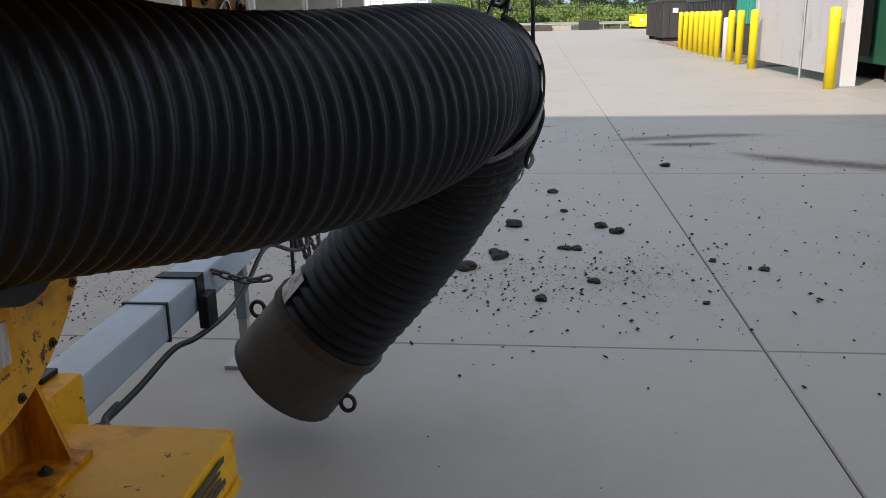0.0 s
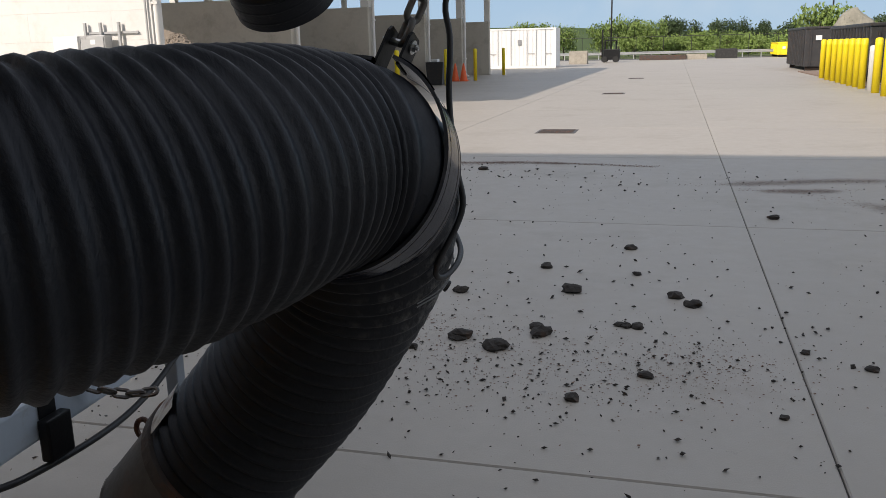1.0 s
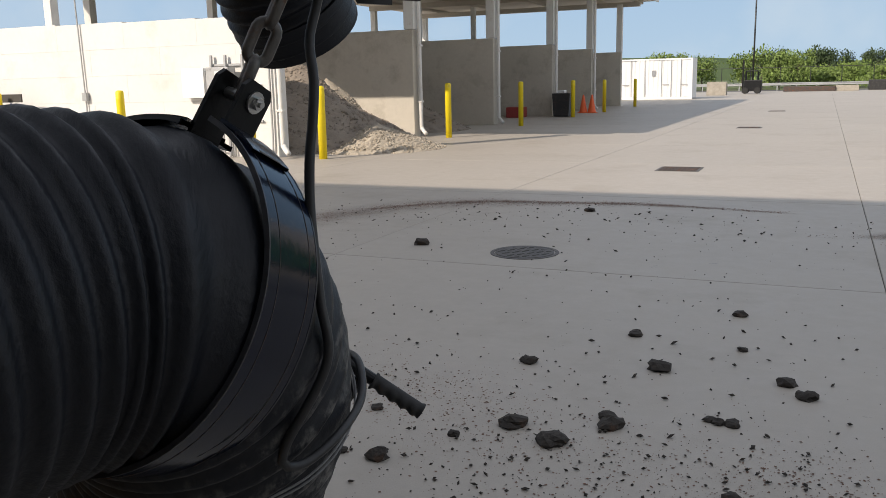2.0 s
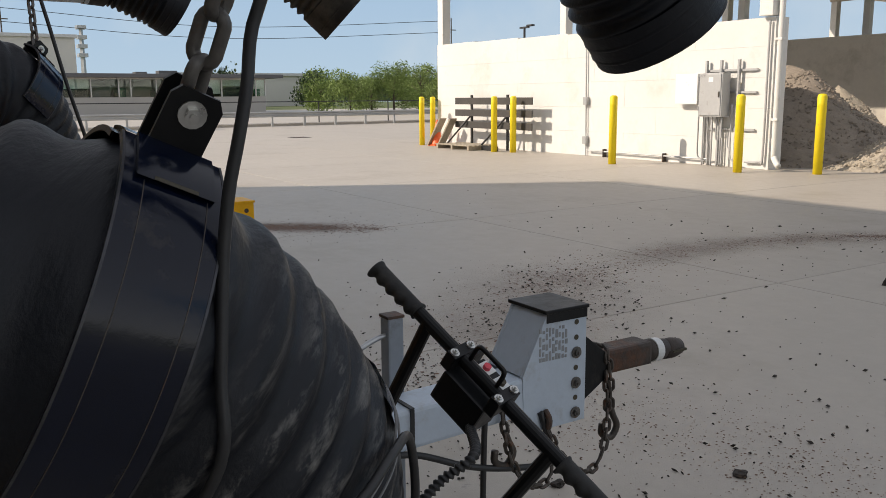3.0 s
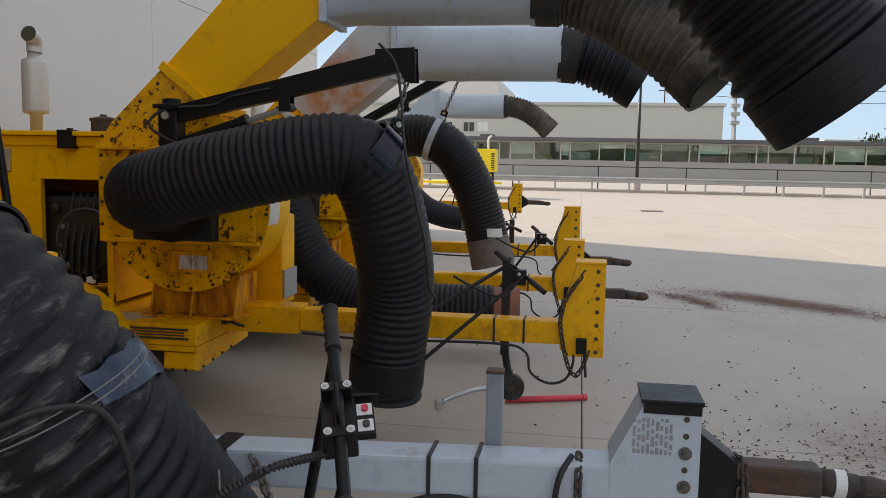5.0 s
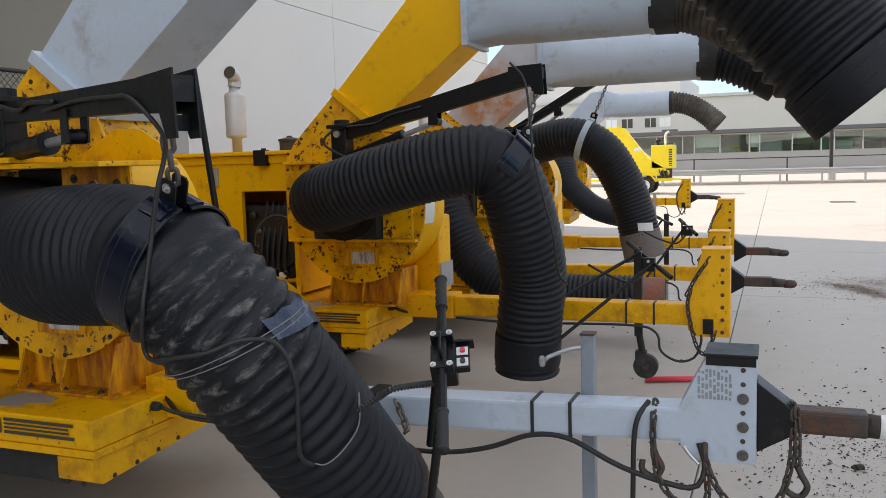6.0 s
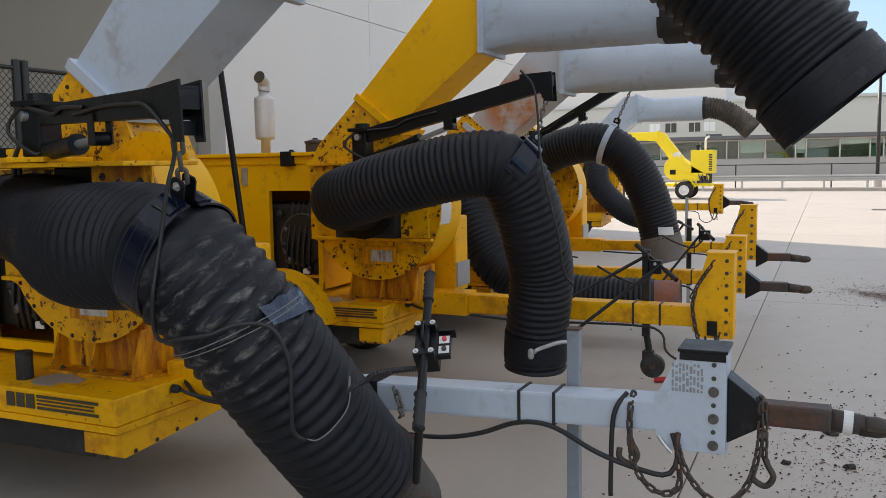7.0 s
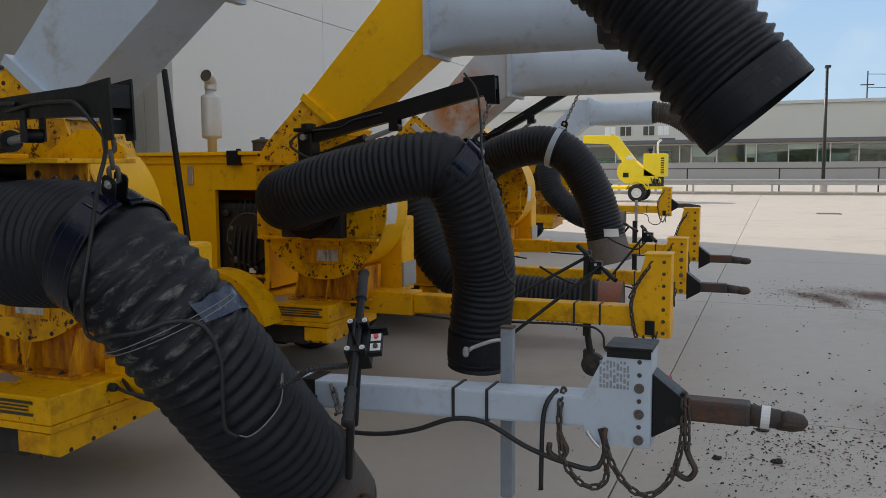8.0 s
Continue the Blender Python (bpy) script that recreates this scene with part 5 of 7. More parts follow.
def boom(root, pivot, tip, thick=0.05):
    """Black lifting arm on a swivel post, with its ram and a dropped end."""
    p, t = Vector(pivot), Vector(tip)
    way = (t - p)
    flat = Vector((way.x, way.y, 0)).normalized()
    side = Vector((-flat.y, flat.x, 0))
    post = part("boom_post", box(p.x - 0.055, p.x + 0.055, p.y - 0.055, p.y + 0.055, p.z - 0.165, p.z + 0.035, 0.01), M_BLACK, root, "black boom swivel post")
    part("post_cap", box(p.x - 0.085, p.x + 0.085, p.y - 0.07, p.y + 0.07, p.z + 0.036, p.z + 0.06, 0.006), M_BLACK, post)
    part("post_bush", lathe([(0.05, 0), (0.05, 0.03), (0.03, 0.034)], pose(p.x, p.y, p.z + 0.06), 16), M_BLACK, post)
    part("pivot_pin", rod(p + side * 0.075, p - side * 0.075, 0.022, seg=14), M_STEEL, post)
    foot = part("boom_foot", box(p.x - 0.13, p.x + 0.12, p.y - 0.12, p.y + 0.14, p.z - 0.187, p.z - 0.166, 0.005), M_YELLOW, post)
    arm = bmesh.new()
    up = flat.cross(side) * -1
    n = way.normalized()
    perp = n.cross(side)
    if perp.z < 0:
        perp = -perp

    def bar(a, b, w, h0, h1):
        vs = []
        for c, h in ((a, h0), (b, h1)):
            vs.append([arm.verts.new(c + side * s * w + perp * q * h) for s, q in ((-1, -1), (1, -1), (1, 1), (-1, 1))])
        arm.faces.new(vs[0][::-1])
        arm.faces.new(vs[1])
        for i in range(4):
            arm.faces.new((vs[0][i], vs[0][(i + 1) % 4], vs[1][(i + 1) % 4], vs[1][i]))

    bar(p - n * 0.06, p + way * 0.97 + Vector((0, 0, 0.008)), thick * 0.62, thick * 0.9, thick * 1.12)
    a = part("boom_arm", arm, M_BLACK, root, "black steel lifting boom")
    head = bmesh.new()
    q = Matrix.LocRotScale(t, Matrix((flat, side, Vector((0, 0, 1)))).transposed().to_quaternion(), None)
    cheek = [(-0.16, 0.055), (0.045, 0.062), (0.055, -0.11), (0.0, -0.11), (-0.035, -0.045), (-0.16, -0.038)]
    for y in (-0.034, 0.028):
        c = plate(cheek, y, y + 0.006, "y")
        c.transform(q)
        merge(head, c)
    box(-0.15, 0.042, -0.0275, 0.0275, 0.036, 0.045, bm=head, m=q)
    box(0.035, 0.042, -0.0275, 0.0275, -0.02, 0.0355, bm=head, m=q)
    box(-0.02, 0.005, -0.0275, 0.0275, -0.09, -0.05, bm=head, m=q)
    part("boom_head", head, M_BLACK, a)
    mid = p + way * 0.5 - perp * 0.03
    at = Matrix.LocRotScale(mid, q.to_quaternion(), None)
    for y in (-0.034, 0.028):
        part("ram_lug", box(-0.03, 0.03, y, y + 0.006, -0.085, 0.02, m=at), M_BLACK, a)
    low = p + flat * 0.075 + Vector((0, 0, -0.145))
    high = mid - perp * 0.065
    part("ram_barrel", rod(low, low.lerp(high, 0.58), 0.036, seg=16), M_BLACK, a, smooth=False)
    part("ram_rod", rod(low.lerp(high, 0.58), high, 0.017, seg=12), M_STEEL, a, "bright steel ram rod")
    part("ram_eye", rod(high - side * 0.03, high + side * 0.03, 0.024, seg=16), M_BLACK, a)
    part("ram_gland", rod(low.lerp(high, 0.56), low.lerp(high, 0.62), 0.04, seg=16), M_BLACK, a)
    part("hydraulic_hose", sweep([low + Vector((0, 0, 0.02)), low - side * 0.05 + Vector((0, 0, -0.01)), p - side * 0.11 - flat * 0.07 + Vector((0, 0, -0.06)), p - side * 0.07 + Vector((0, 0, 0.03)), p + way * 0.2 - side * 0.036,
                                  p + way * 0.28 - side * 0.036 + perp * 0.02, p + way * 0.45 - side * 0.036 + perp * 0.015], 0.008, 0.03, 8), M_CABLE, a, smooth=True)
    return a


def nearest_run(done, point):
    path, total = done
    i = min(range(len(path)), key=lambda k: (path[k] - Vector(point)).length)
    return total * i / (len(path) - 1)


def hose_clamp(hose, c, way, lug_dir, r, half=0.052, lift=0.024, bolt_r=0.075, mat_=M_BAND, gap=0.02, out=1, size=0.03, span=180):
    """Steel strap standing off the hose, its turned-up ends bolted together as the lug for the chain."""
    c, w = Vector(c), Vector(way).normalized()
    e = Vector(lug_dir)
    e = (e - w * e.dot(w)).normalized()
    s = e.cross(w).normalized()
    s = s if s.x * out > 0 else -s

    def skin(deg):
        d = (deg + 180) % 360 - 180
        return r + 0.004 + (lift if d > 0 else lift * 0.3) * math.exp(-(d / 55.0) ** 2)

    def strip(d0, d1, hw, extra, thick, n, off=0.0):
        bm, rings = bmesh.new(), []
        for i in range(n + 1):
            d = d0 + (d1 - d0) * i / n
            u = e * math.cos(radians(d)) + s * math.sin(radians(d))
            q = skin(d) + extra
            ring = [c + u * k + w * (h + off) for k, h in ((q, -hw), (q, hw), (q + thick, hw), (q + thick, -hw))]
            rings.append([(bm.verts.new(ring[k]), bm.verts.new(ring[(k + 1) % 4])) for k in range(4)])
        for x, y in zip(rings, rings[1:]):
            for k in range(4):
                bm.faces.new((x[k][0], x[k][1], y[k][1], y[k][0]))
        return bm

    g = math.degrees(math.asin(gap / (r + lift)))
    shell = strip(g, span, half, 0.0, 0.006, 36)
    merge(shell, strip(360 - span, 360 - g, half, 0.0, 0.006, 36))
    band = part("lifting_clamp", shell, mat_, hose, "dark steel lifting strap", smooth=True)
    if mat_ is M_BAND:
        for a0, a1 in ((g, span), (360 - span, 360 - g)):
            for off in (-half, half):
                part("worn_edge", strip(a0, a1, 0.0013, -0.0003, 0.0068, 36, off), M_EDGE, band, "edge worn to bare metal", smooth=True)
            for off in (-half * 0.58, half * 0.66):
                part("crease", strip(a0 + 8, a1 - 8, 0.0005, 0.0055, 0.0010, 36, off), M_CHAIN_RUST, band, "rusty crease along the strap", smooth=True)
    top = r + lift + 0.004
    for sg, name in ((1, "near"), (-1, "far")):
        base = top - 0.004 if sg > 0 else r + 0.006
        prof = [(-size, base), (size, base), (size, bolt_r + r + size * 0.45), (size * 0.72, bolt_r + r + size * 0.85), (-size * 0.72, bolt_r + r + size * 0.85), (-size, bolt_r + r + size * 0.45)]
        b = bmesh.new()
        lo = [b.verts.new(c + w * x + e * z + s * sg * gap) for x, z in prof]
        hi = [b.verts.new(c + w * x + e * z + s * sg * (gap + 0.006)) for x, z in prof]
        b.faces.new(lo)
        b.faces.new(hi[::-1])
        for i in range(6):
            b.faces.new((lo[i], hi[i], hi[(i + 1) % 6], lo[(i + 1) % 6]))
        part("clamp_lug", b, M_BLACK, band)
        f0, f1 = (g + 1, g + 17) if sg > 0 else (360 - g - 17, 360 - g - 1)
        part("lug_foot", strip(f0, f1, max(size * 0.95, half * 0.76), 0.0065, 0.005, 8), mat_, band, smooth=True)
        # thin dark strip draws the slot's shade on the foot
        part("foot_slot", strip(f1 - 1.2 if sg > 0 else f0, f1 if sg > 0 else f0 + 1.2, size * 0.8, 0.0113, 0.0006, 3), M_DARK_FILL, band, smooth=True)
        bolts("clamp_bolt", [c + e * (bolt_r + r) + s * sg * (gap + 0.0065)], s * sg, 0.0085, M_ZINC, band, "bright zinc bolt and washer")
    part("bolt_shank", rod(c + e * (bolt_r + r) - s * gap, c + e * (bolt_r + r) + s * gap, 0.008, seg=10), M_ZINC, band)
    return c + e * (bolt_r + r)


def jack(root, x, y, top, wheel_z, mat_, crank=True, wheel=False):
    j = part("tongue_jack", box(x - 0.025, x + 0.025, y - 0.025, y + 0.025, 0.22 if not wheel else 0.42, top, 0.006), mat_, root, "")
    if crank:
        part("crank", sweep([(x, y, top - 0.05), (x + 0.01, y - 0.06, top - 0.055), (x + 0.02, y - 0.15, top - 0.09), (x + 0.03, y - 0.16, top - 0.1)], 0.008, 0.02, 8), M_STEEL, j, "bare steel crank handle",
             smooth=True)
        part("crank_grip", lathe([(0.008, -0.02), (0.013, -0.01), (0.013, 0.01), (0.008, 0.02)], pose(x + 0.03, y - 0.17, top - 0.105), 12), M_GRIP, j)
        part("jack_cap", box(x - 0.027, x + 0.027, y - 0.027, y + 0.027, top, top + 0.008), M_IRON, j)
    if wheel:
        part("inner_tube", rod((x, y + 0.03, wheel_z + 0.05), (x, y, 0.45), 0.022, seg=14), M_RUBBER, j)
        part("wheel_hub", rod((x - 0.028, y + 0.045, wheel_z), (x + 0.028, y + 0.045, wheel_z), 0.022, seg=14), M_IRON, j)
        part("jack_wheel", rod((x - 0.025, y + 0.045, wheel_z), (x + 0.025, y + 0.045, wheel_z), 0.078, seg=28), M_RUBBER, j)
        part("wheel_fork", box(x - 0.035, x + 0.035, y - 0.02, y + 0.05, wheel_z + 0.005, wheel_z + 0.1, 0.006), M_RUBBER, j)
    else:
        part("inner_tube", box(x - 0.019, x + 0.019, y - 0.019, y + 0.019, 0.02, 0.22), M_RAIL, j)
        part("foot_plate", box(x - 0.08, x + 0.08, y - 0.08, y + 0.08, 0.0, 0.02, 0.004), M_RAIL, j)
    return j


def hook(at, bm=None, s=1.0):
    p = Vector(at)
    return sweep([p, p + Vector((0, 0.012, -0.03)) * s, p + Vector((0, 0.03, -0.07)) * s, p + Vector((0, 0.005, -0.105)) * s, p + Vector((0, -0.035, -0.085)) * s, p + Vector((0, -0.035, -0.05)) * s],
                 lambda q, a: 0.011 * s, 0.008, 8, bm=bm)


def trailer(xt, label, y=0.0):
    return anchor("leaf_vacuum_trailer", Matrix.Translation((xt, y, 0)), label, "leaf vacuum", "leaf vacuums in a row")


# ---- the first machine, with the grey tongue ----
XA = -1.22
A = trailer(XA, "yellow leaf-vacuum trailer with a pale grey tongue and drooping black hose")
deck(A, front=1.665, right=0.55, guards=False)
blower(A, 1.25, -0.135)
duct_square(A, M_GREY, M_GREY, 3.15, [(0.0, 3.4, 2.53), (-0.01, 3.65, 2.47), (-0.02, 3.92, 2.30), (-0.03, 4.145, 2.055), (-0.035, 4.27, 1.89), (-0.035, 4.39, 1.745)], label="pale grey discharge duct with faint rust stains")
engine_cover(A)
for ob in A.children:
    if ob.name.startswith("muffler"):
        ob.location.y -= 0.14
for ob in A.children:
    if ob.name.startswith(("blower", "volute", "face_", "upper_bar", "lower_bar", "inlet", "access", "notice", "white_st", "pedestal", "rim_", "duct_flange", "discharge_duct")):
        ob.location.y -= 0.04


def beam_z(y):
    """The underside of the grey tongue, which climbs a little towards the hitch."""
    return 0.527 + 0.035 * (y - 1.83)


part("tongue_socket", box(-0.075, 0.125, 1.56, 1.80, 0.51, 0.685, 0.008), M_YELLOW, A, "yellow tongue socket")
part("socket_clip", box(0.02, 0.07, 1.72, 1.79, 0.686, 0.70, 0.003), M_BLACK, A)
part("tongue", plate([(1.80, beam_z(1.80)), (3.87, beam_z(3.87)), (3.87, beam_z(3.87) + 0.118), (1.80, beam_z(1.80) + 0.118)], -0.05, 0.086, "x", 0.012), M_GREY, A, "pale grey steel tongue beam")
hitch(A, M_GREY, (0.60, 0.70), 4.05, 0.90, 0.685, True)
bars = bmesh.new()
prng = random.Random(8)
for i in range(9):
    z = 0.755
    while z < 0.85:
        h = prng.uniform(0.008, 0.03)
        box(0.0885, 0.0892, 3.865 + 0.0125 * i, 3.872 + 0.0125 * i + prng.uniform(0, 0.003), z, min(z + h, 0.858), bm=bars)
        z += h + prng.uniform(0.004, 0.014)
part("faded_print", bars, M_INK_GREY, A, "faded unreadable print")
jack(A, -0.08, 3.46, 0.92, 0.1, M_SLATE)
for y in (2.36, 3.28, 3.42):
    lo, hi = beam_z(y), beam_z(y) + 0.118
    wrap = bmesh.new()
    box(-0.055, 0.091, y, y + 0.012, lo - 0.005, lo - 0.0005, bm=wrap)
    box(-0.055, 0.091, y, y + 0.012, hi + 0.001, hi + 0.005, bm=wrap)
    box(0.0865, 0.091, y, y + 0.012, lo, hi, bm=wrap)
    box(-0.055, -0.0505, y, y + 0.012, lo, hi, bm=wrap)
    part("cable_tie", wrap, M_CABLE, A)
strap = bmesh.new()
box(-0.054, 0.091, 2.60, 2.66, beam_z(2.66) + 0.1185, beam_z(2.66) + 0.123, bm=strap)
box(0.0865, 0.091, 2.60, 2.66, 0.50, beam_z(2.66) + 0.118, bm=strap)
box(0.0915, 0.125, 2.585, 2.675, 0.50, 0.615, 0.006, bm=strap)
part("tongue_strap", strap, M_BLACK, A, "dark strap round the tongue")
part("tongue_cable", sweep([(0.12, 1.66, 0.60), (0.15, 1.76, 0.54), (0.115, 1.9, 0.51), (0.105, 2.1, 0.505), (0.10, 2.35, 0.52), (0.11, 2.5, 0.50), (0.10, 2.75, 0.475), (0.09, 2.95, 0.475), (0.085, 3.12, 0.51), (0.086, 3.28, 0.572),
                            (0.088, 3.42, 0.572), (0.11, 3.6, 0.50), (0.12, 3.76, 0.46), (0.12, 3.86, 0.455), (0.1, 3.89, 0.52), (0.092, 3.87, 0.60)], 0.010, 0.03, 8), M_CABLE, A, "black cable tied under the tongue", smooth=True)
part("hanging_cable", sweep([(0.06, 3.70, 0.725), (0.10, 3.67, 0.68), (0.105, 3.655, 0.6), (0.105, 3.65, 0.4), (0.105, 3.65, 0.34)], 0.009, 0.02, 8), M_CABLE, A, smooth=True)
part("safety_chain", chain([(0.03, 3.72, 0.722), (0.095, 3.72, 0.68), (0.11, 3.72, 0.60), (0.13, 3.74, 0.48), (0.13, 3.80, 0.40), (0.125, 3.86, 0.385), (0.115, 3.90, 0.42), (0.10, 3.89, 0.53)], 0.042, 0.0055),
     M_CHAIN_RUST, A, "rusty safety chain")
part("safety_chain", chain([(0.10, 3.89, 0.55), (0.115, 3.93, 0.46), (0.125, 4.0, 0.39), (0.12, 4.07, 0.385), (0.10, 4.13, 0.45), (0.075, 4.16, 0.56), (0.06, 4.165, 0.66), (0.05, 4.165, 0.735), (0.0, 4.165, 0.74)],
                           0.042, 0.0055), M_CHAIN_RUST, A, "rusty safety chain")
part("safety_chain", chain([(0.052, 4.175, 0.735), (0.065, 4.18, 0.64), (0.068, 4.18, 0.54)], 0.042, 0.0055), M_CHAIN_RUST, A)
part("chain_hook", hook((0.068, 4.18, 0.545)), M_CHAIN_RUST, A, "bare steel grab hook", smooth=True)
part("chain_hook", hook((0.115, 3.72, 0.58)), M_CHAIN_RUST, A, "bare steel grab hook", smooth=True)
part("chain_shackle", sweep([(0.09, 3.89, 0.60), (0.11, 3.89, 0.58), (0.105, 3.89, 0.55), (0.09, 3.89, 0.56)], 0.010, 0.01, 8), M_IRON, A)
part("pin_clip", sweep([(0.092, 3.82, 0.585), (0.10, 3.84, 0.56), (0.10, 3.87, 0.53)], 0.007, 0.01, 8), M_ZINC, A)

# intake hose: out from the blower, over the lifting clamp, down to the nozzle beside the tongue
HA = [(0.20, 0.70, 1.358), (0.33, 0.98, 1.352), (0.455, 1.255, 1.334), (0.575, 1.48, 1.302), (0.70, 1.665, 1.293), (0.83, 1.855, 1.298), (0.94, 2.085, 1.314), (0.986, 2.341, 1.317), (1.024, 2.492, 1.273), (0.971, 2.637, 1.101),
      (0.864, 2.713, 0.925), (0.706, 2.776, 0.699), (0.481, 2.807, 0.439), (0.43, 2.81, 0.38)]
hoseA, doneA = hose_with_bands(A, "intake_hose", HA, [], M_HOSE_WORN, pitch=0.039, depth=0.0065, stretch=(1.9, 0.047), swell=0.016,
                               label="scuffed black ribbed intake hose hanging from a boom")
top = hose_clamp(hoseA, (1.02, 2.466, 1.288), (0, 0.91, -0.415), (0.316, 0.394, 0.864), HOSE_R, 0.051, size=0.0275)
nzdir = (Vector(HA[-1]) - Vector(HA[-2])).normalized()
nz0 = Vector(HA[-1]) - nzdir * 0.08
nozzle = part("nozzle", rod(nz0, nz0 + nzdir * 0.27, HOSE_R + 0.008, HOSE_R + 0.012, 36, caps=False), M_NOZZLE, A, "worn dark steel intake nozzle", smooth=True)
# dark inner tube: the nozzle's inside shade as colour
part("nozzle_lining", rod(nz0, nz0 + nzdir * 0.268, HOSE_R - 0.004, HOSE_R, 36, caps=False), M_DARK_FILL, nozzle, smooth=True)
part("nozzle_rim", rod(nz0 + nzdir * 0.262, nz0 + nzdir * 0.272, HOSE_R + 0.014, seg=36, caps=False), M_NOZZLE, nozzle)
part("nozzle_band", rod(nz0 - nzdir * 0.02, nz0 + nzdir * 0.015, HOSE_R + 0.02, seg=36), M_IRON, nozzle)
for v in ((0.1, 1, 0.1), (-0.55, 0.2, 0.8), (0.9, -0.3, -0.4)):
    v = Vector(v)
    v = (v - nzdir * v.dot(nzdir)).normalized()
    c = nz0 + nzdir * 0.16 + v * (HOSE_R + 0.035)
    part("nozzle_ring", sweep([c + (v * math.cos(t) + nzdir * math.sin(t)) * 0.028 for t in (2 * math.pi * i / 10 for i in range(11))], 0.008, 0.01, 8), M_IRON, nozzle)
side = Vector((0.75, 0.62, 0.1))
side = (side - nzdir * side.dot(nzdir)).normalized()
tbolt = nz0 + side * (HOSE_R + 0.03)
part("clamp_screw", rod(tbolt - nzdir * 0.06, tbolt + nzdir * 0.07, 0.006, seg=10), M_ZINC, nozzle, "bright clamp screw")
for d in (-0.05, -0.005, 0.05):
    part("clamp_nut", rod(tbolt + nzdir * d, tbolt + nzdir * (d + 0.016), 0.012, seg=6), M_CHAIN, nozzle)
lab = Vector((-0.90, -0.42, 0.28))
lab = (lab - nzdir * lab.dot(nzdir)).normalized()
e2 = nzdir.cross(lab)
lbm = bmesh.new()
grid = []
for i in range(7):
    a = -0.22 + 0.44 * i / 6
    grid.append([lbm.verts.new(nz0 - nzdir * d + (lab * math.cos(a) + e2 * math.sin(a)) * (HOSE_R + 0.013)) for d in (0.025, 0.14)])
for u, v in zip(grid, grid[1:]):
    lbm.faces.new((u[0], v[0], v[1], u[1]))
part("hose_label", lbm, M_NOTICE, hoseA, "dirty white hose label")

boom(A, (0.62, 1.42, 1.80), (1.235, 2.705, 1.76), 0.040)
tipA = Vector((1.165, 2.61, 1.665))
part("lifting_chain", chain([tipA, tipA.lerp(top, 0.5), top], 0.06, 0.0075, seg=8), M_CHAIN, A, "heavy weathered lifting chain", smooth=True)


def hose_point(done, s, turn, lift, face=(0.8, 0.58, 0.15)):
    """A point on the hose's skin at run s, turned by degrees from the side that faces outward."""
    path, total = done
    i = min(len(path) - 2, max(1, int(s / total * (len(path) - 1))))
    w = (path[i + 1] - path[i - 1]).normalized()
    v = Vector(face)
    v = (v - w * v.dot(w)).normalized()
    u = w.cross(v)
    if u.z < 0:
        u = -u
    return path[i] + (v * math.cos(radians(turn)) + u * math.sin(radians(turn))) * (HOSE_R + lift)


sw = nearest_run(doneA, (0.975, 2.63, 1.11))
bm = bmesh.new()
rows_ = []
for k in range(9):
    a = 22 + 80 * k / 8
    rows_.append([bm.verts.new(hose_point(doneA, sw + 0.02 + d * (0.4 + 0.6 * k / 8) + 0.05 * k / 8, a, 0.0115)) for d in (0.0, 0.035, 0.07, 0.105)])
for p, q in zip(rows_, rows_[1:]):
    for k in range(3):
        bm.faces.new((p[k], q[k], q[k + 1], p[k + 1]))
part("tape_patch", bm, M_TAPE, hoseA, "shiny blue-black tape patch with grey scuffs", smooth=True)
cable = [(0.89, 1.90, 1.775), (1.02, 2.17, 1.785), (1.15, 2.42, 1.775), (1.20, 2.52, 1.765), (1.222, 2.60, 1.715), (1.20, 2.63, 1.655), (1.192, 2.617, 1.6), (1.202, 2.607, 1.55), (1.205, 2.595, 1.5), (1.205, 2.583, 1.45), (1.21, 2.572, 1.38), (1.225, 2.56, 1.28), (1.235, 2.552, 1.20), (1.19, 2.51, 1.09)]
cable += [hose_point(doneA, sw + d, a, 0.022) for d, a in ((-0.07, -60), (-0.04, -42), (-0.01, -20), (0.02, 2), (0.07, 18), (0.15, 12), (0.25, -4), (0.34, -18), (0.39, -15))]
part("control_cable", sweep(cable, 0.0065, 0.015, 8), M_CABLE, A, "black control cable looped round the hose", smooth=True)
for off in (0.0, 0.012):
    part("pale_string", sweep([hose_point(doneA, sw - 0.02 + off + 0.10 * k / 8, -75 + 150 * k / 8, 0.012) for k in range(9)], 0.0018, 0.01, 6), M_STRING, hoseA, "pale string tied round the hose")

# steering handle with the control box
ht, hb = Vector((0.50, 3.11, 1.20)), Vector((1.00, 3.30, 0.82))
hd = (hb - ht).normalized()
hbar = part("steering_handle", rod(ht, hb, 0.014, seg=14), M_BLACK, A, "black steel steering handle with ribbed grips")
for a, b in ((ht, ht + hd * 0.13), (hb - hd * 0.13, hb)):
    g = sweep([a, a.lerp(b, 0.5), b], lambda s, q: 0.0168 + (0.0025 if s > 0.122 or s < 0.008 else 0), 0.004, 16)
    low = Vector((0, -0.9, -0.45))
    low = (low - hd * low.dot(hd)).normalized()
    for v in g.verts:
        k = max(0.0, (v.co - a - hd * (v.co - a).dot(hd)).dot(low) / 0.02)
        v.co += low * k * 0.004 * (0.4 + math.cos(2 * math.pi * (v.co - a).dot(hd) / 0.028))
    part("grip", g, M_RUBBER, hbar, "black ribbed rubber grip", smooth=True)
for s, foot in ((0.16, (0.42, 3.02, 0.62)), (0.50, (0.62, 3.10, 0.50))):
    part("handle_strut", rod(ht + hd * s, foot, 0.014, seg=12), M_BLACK, hbar)
bx = ht + hd * 0.31
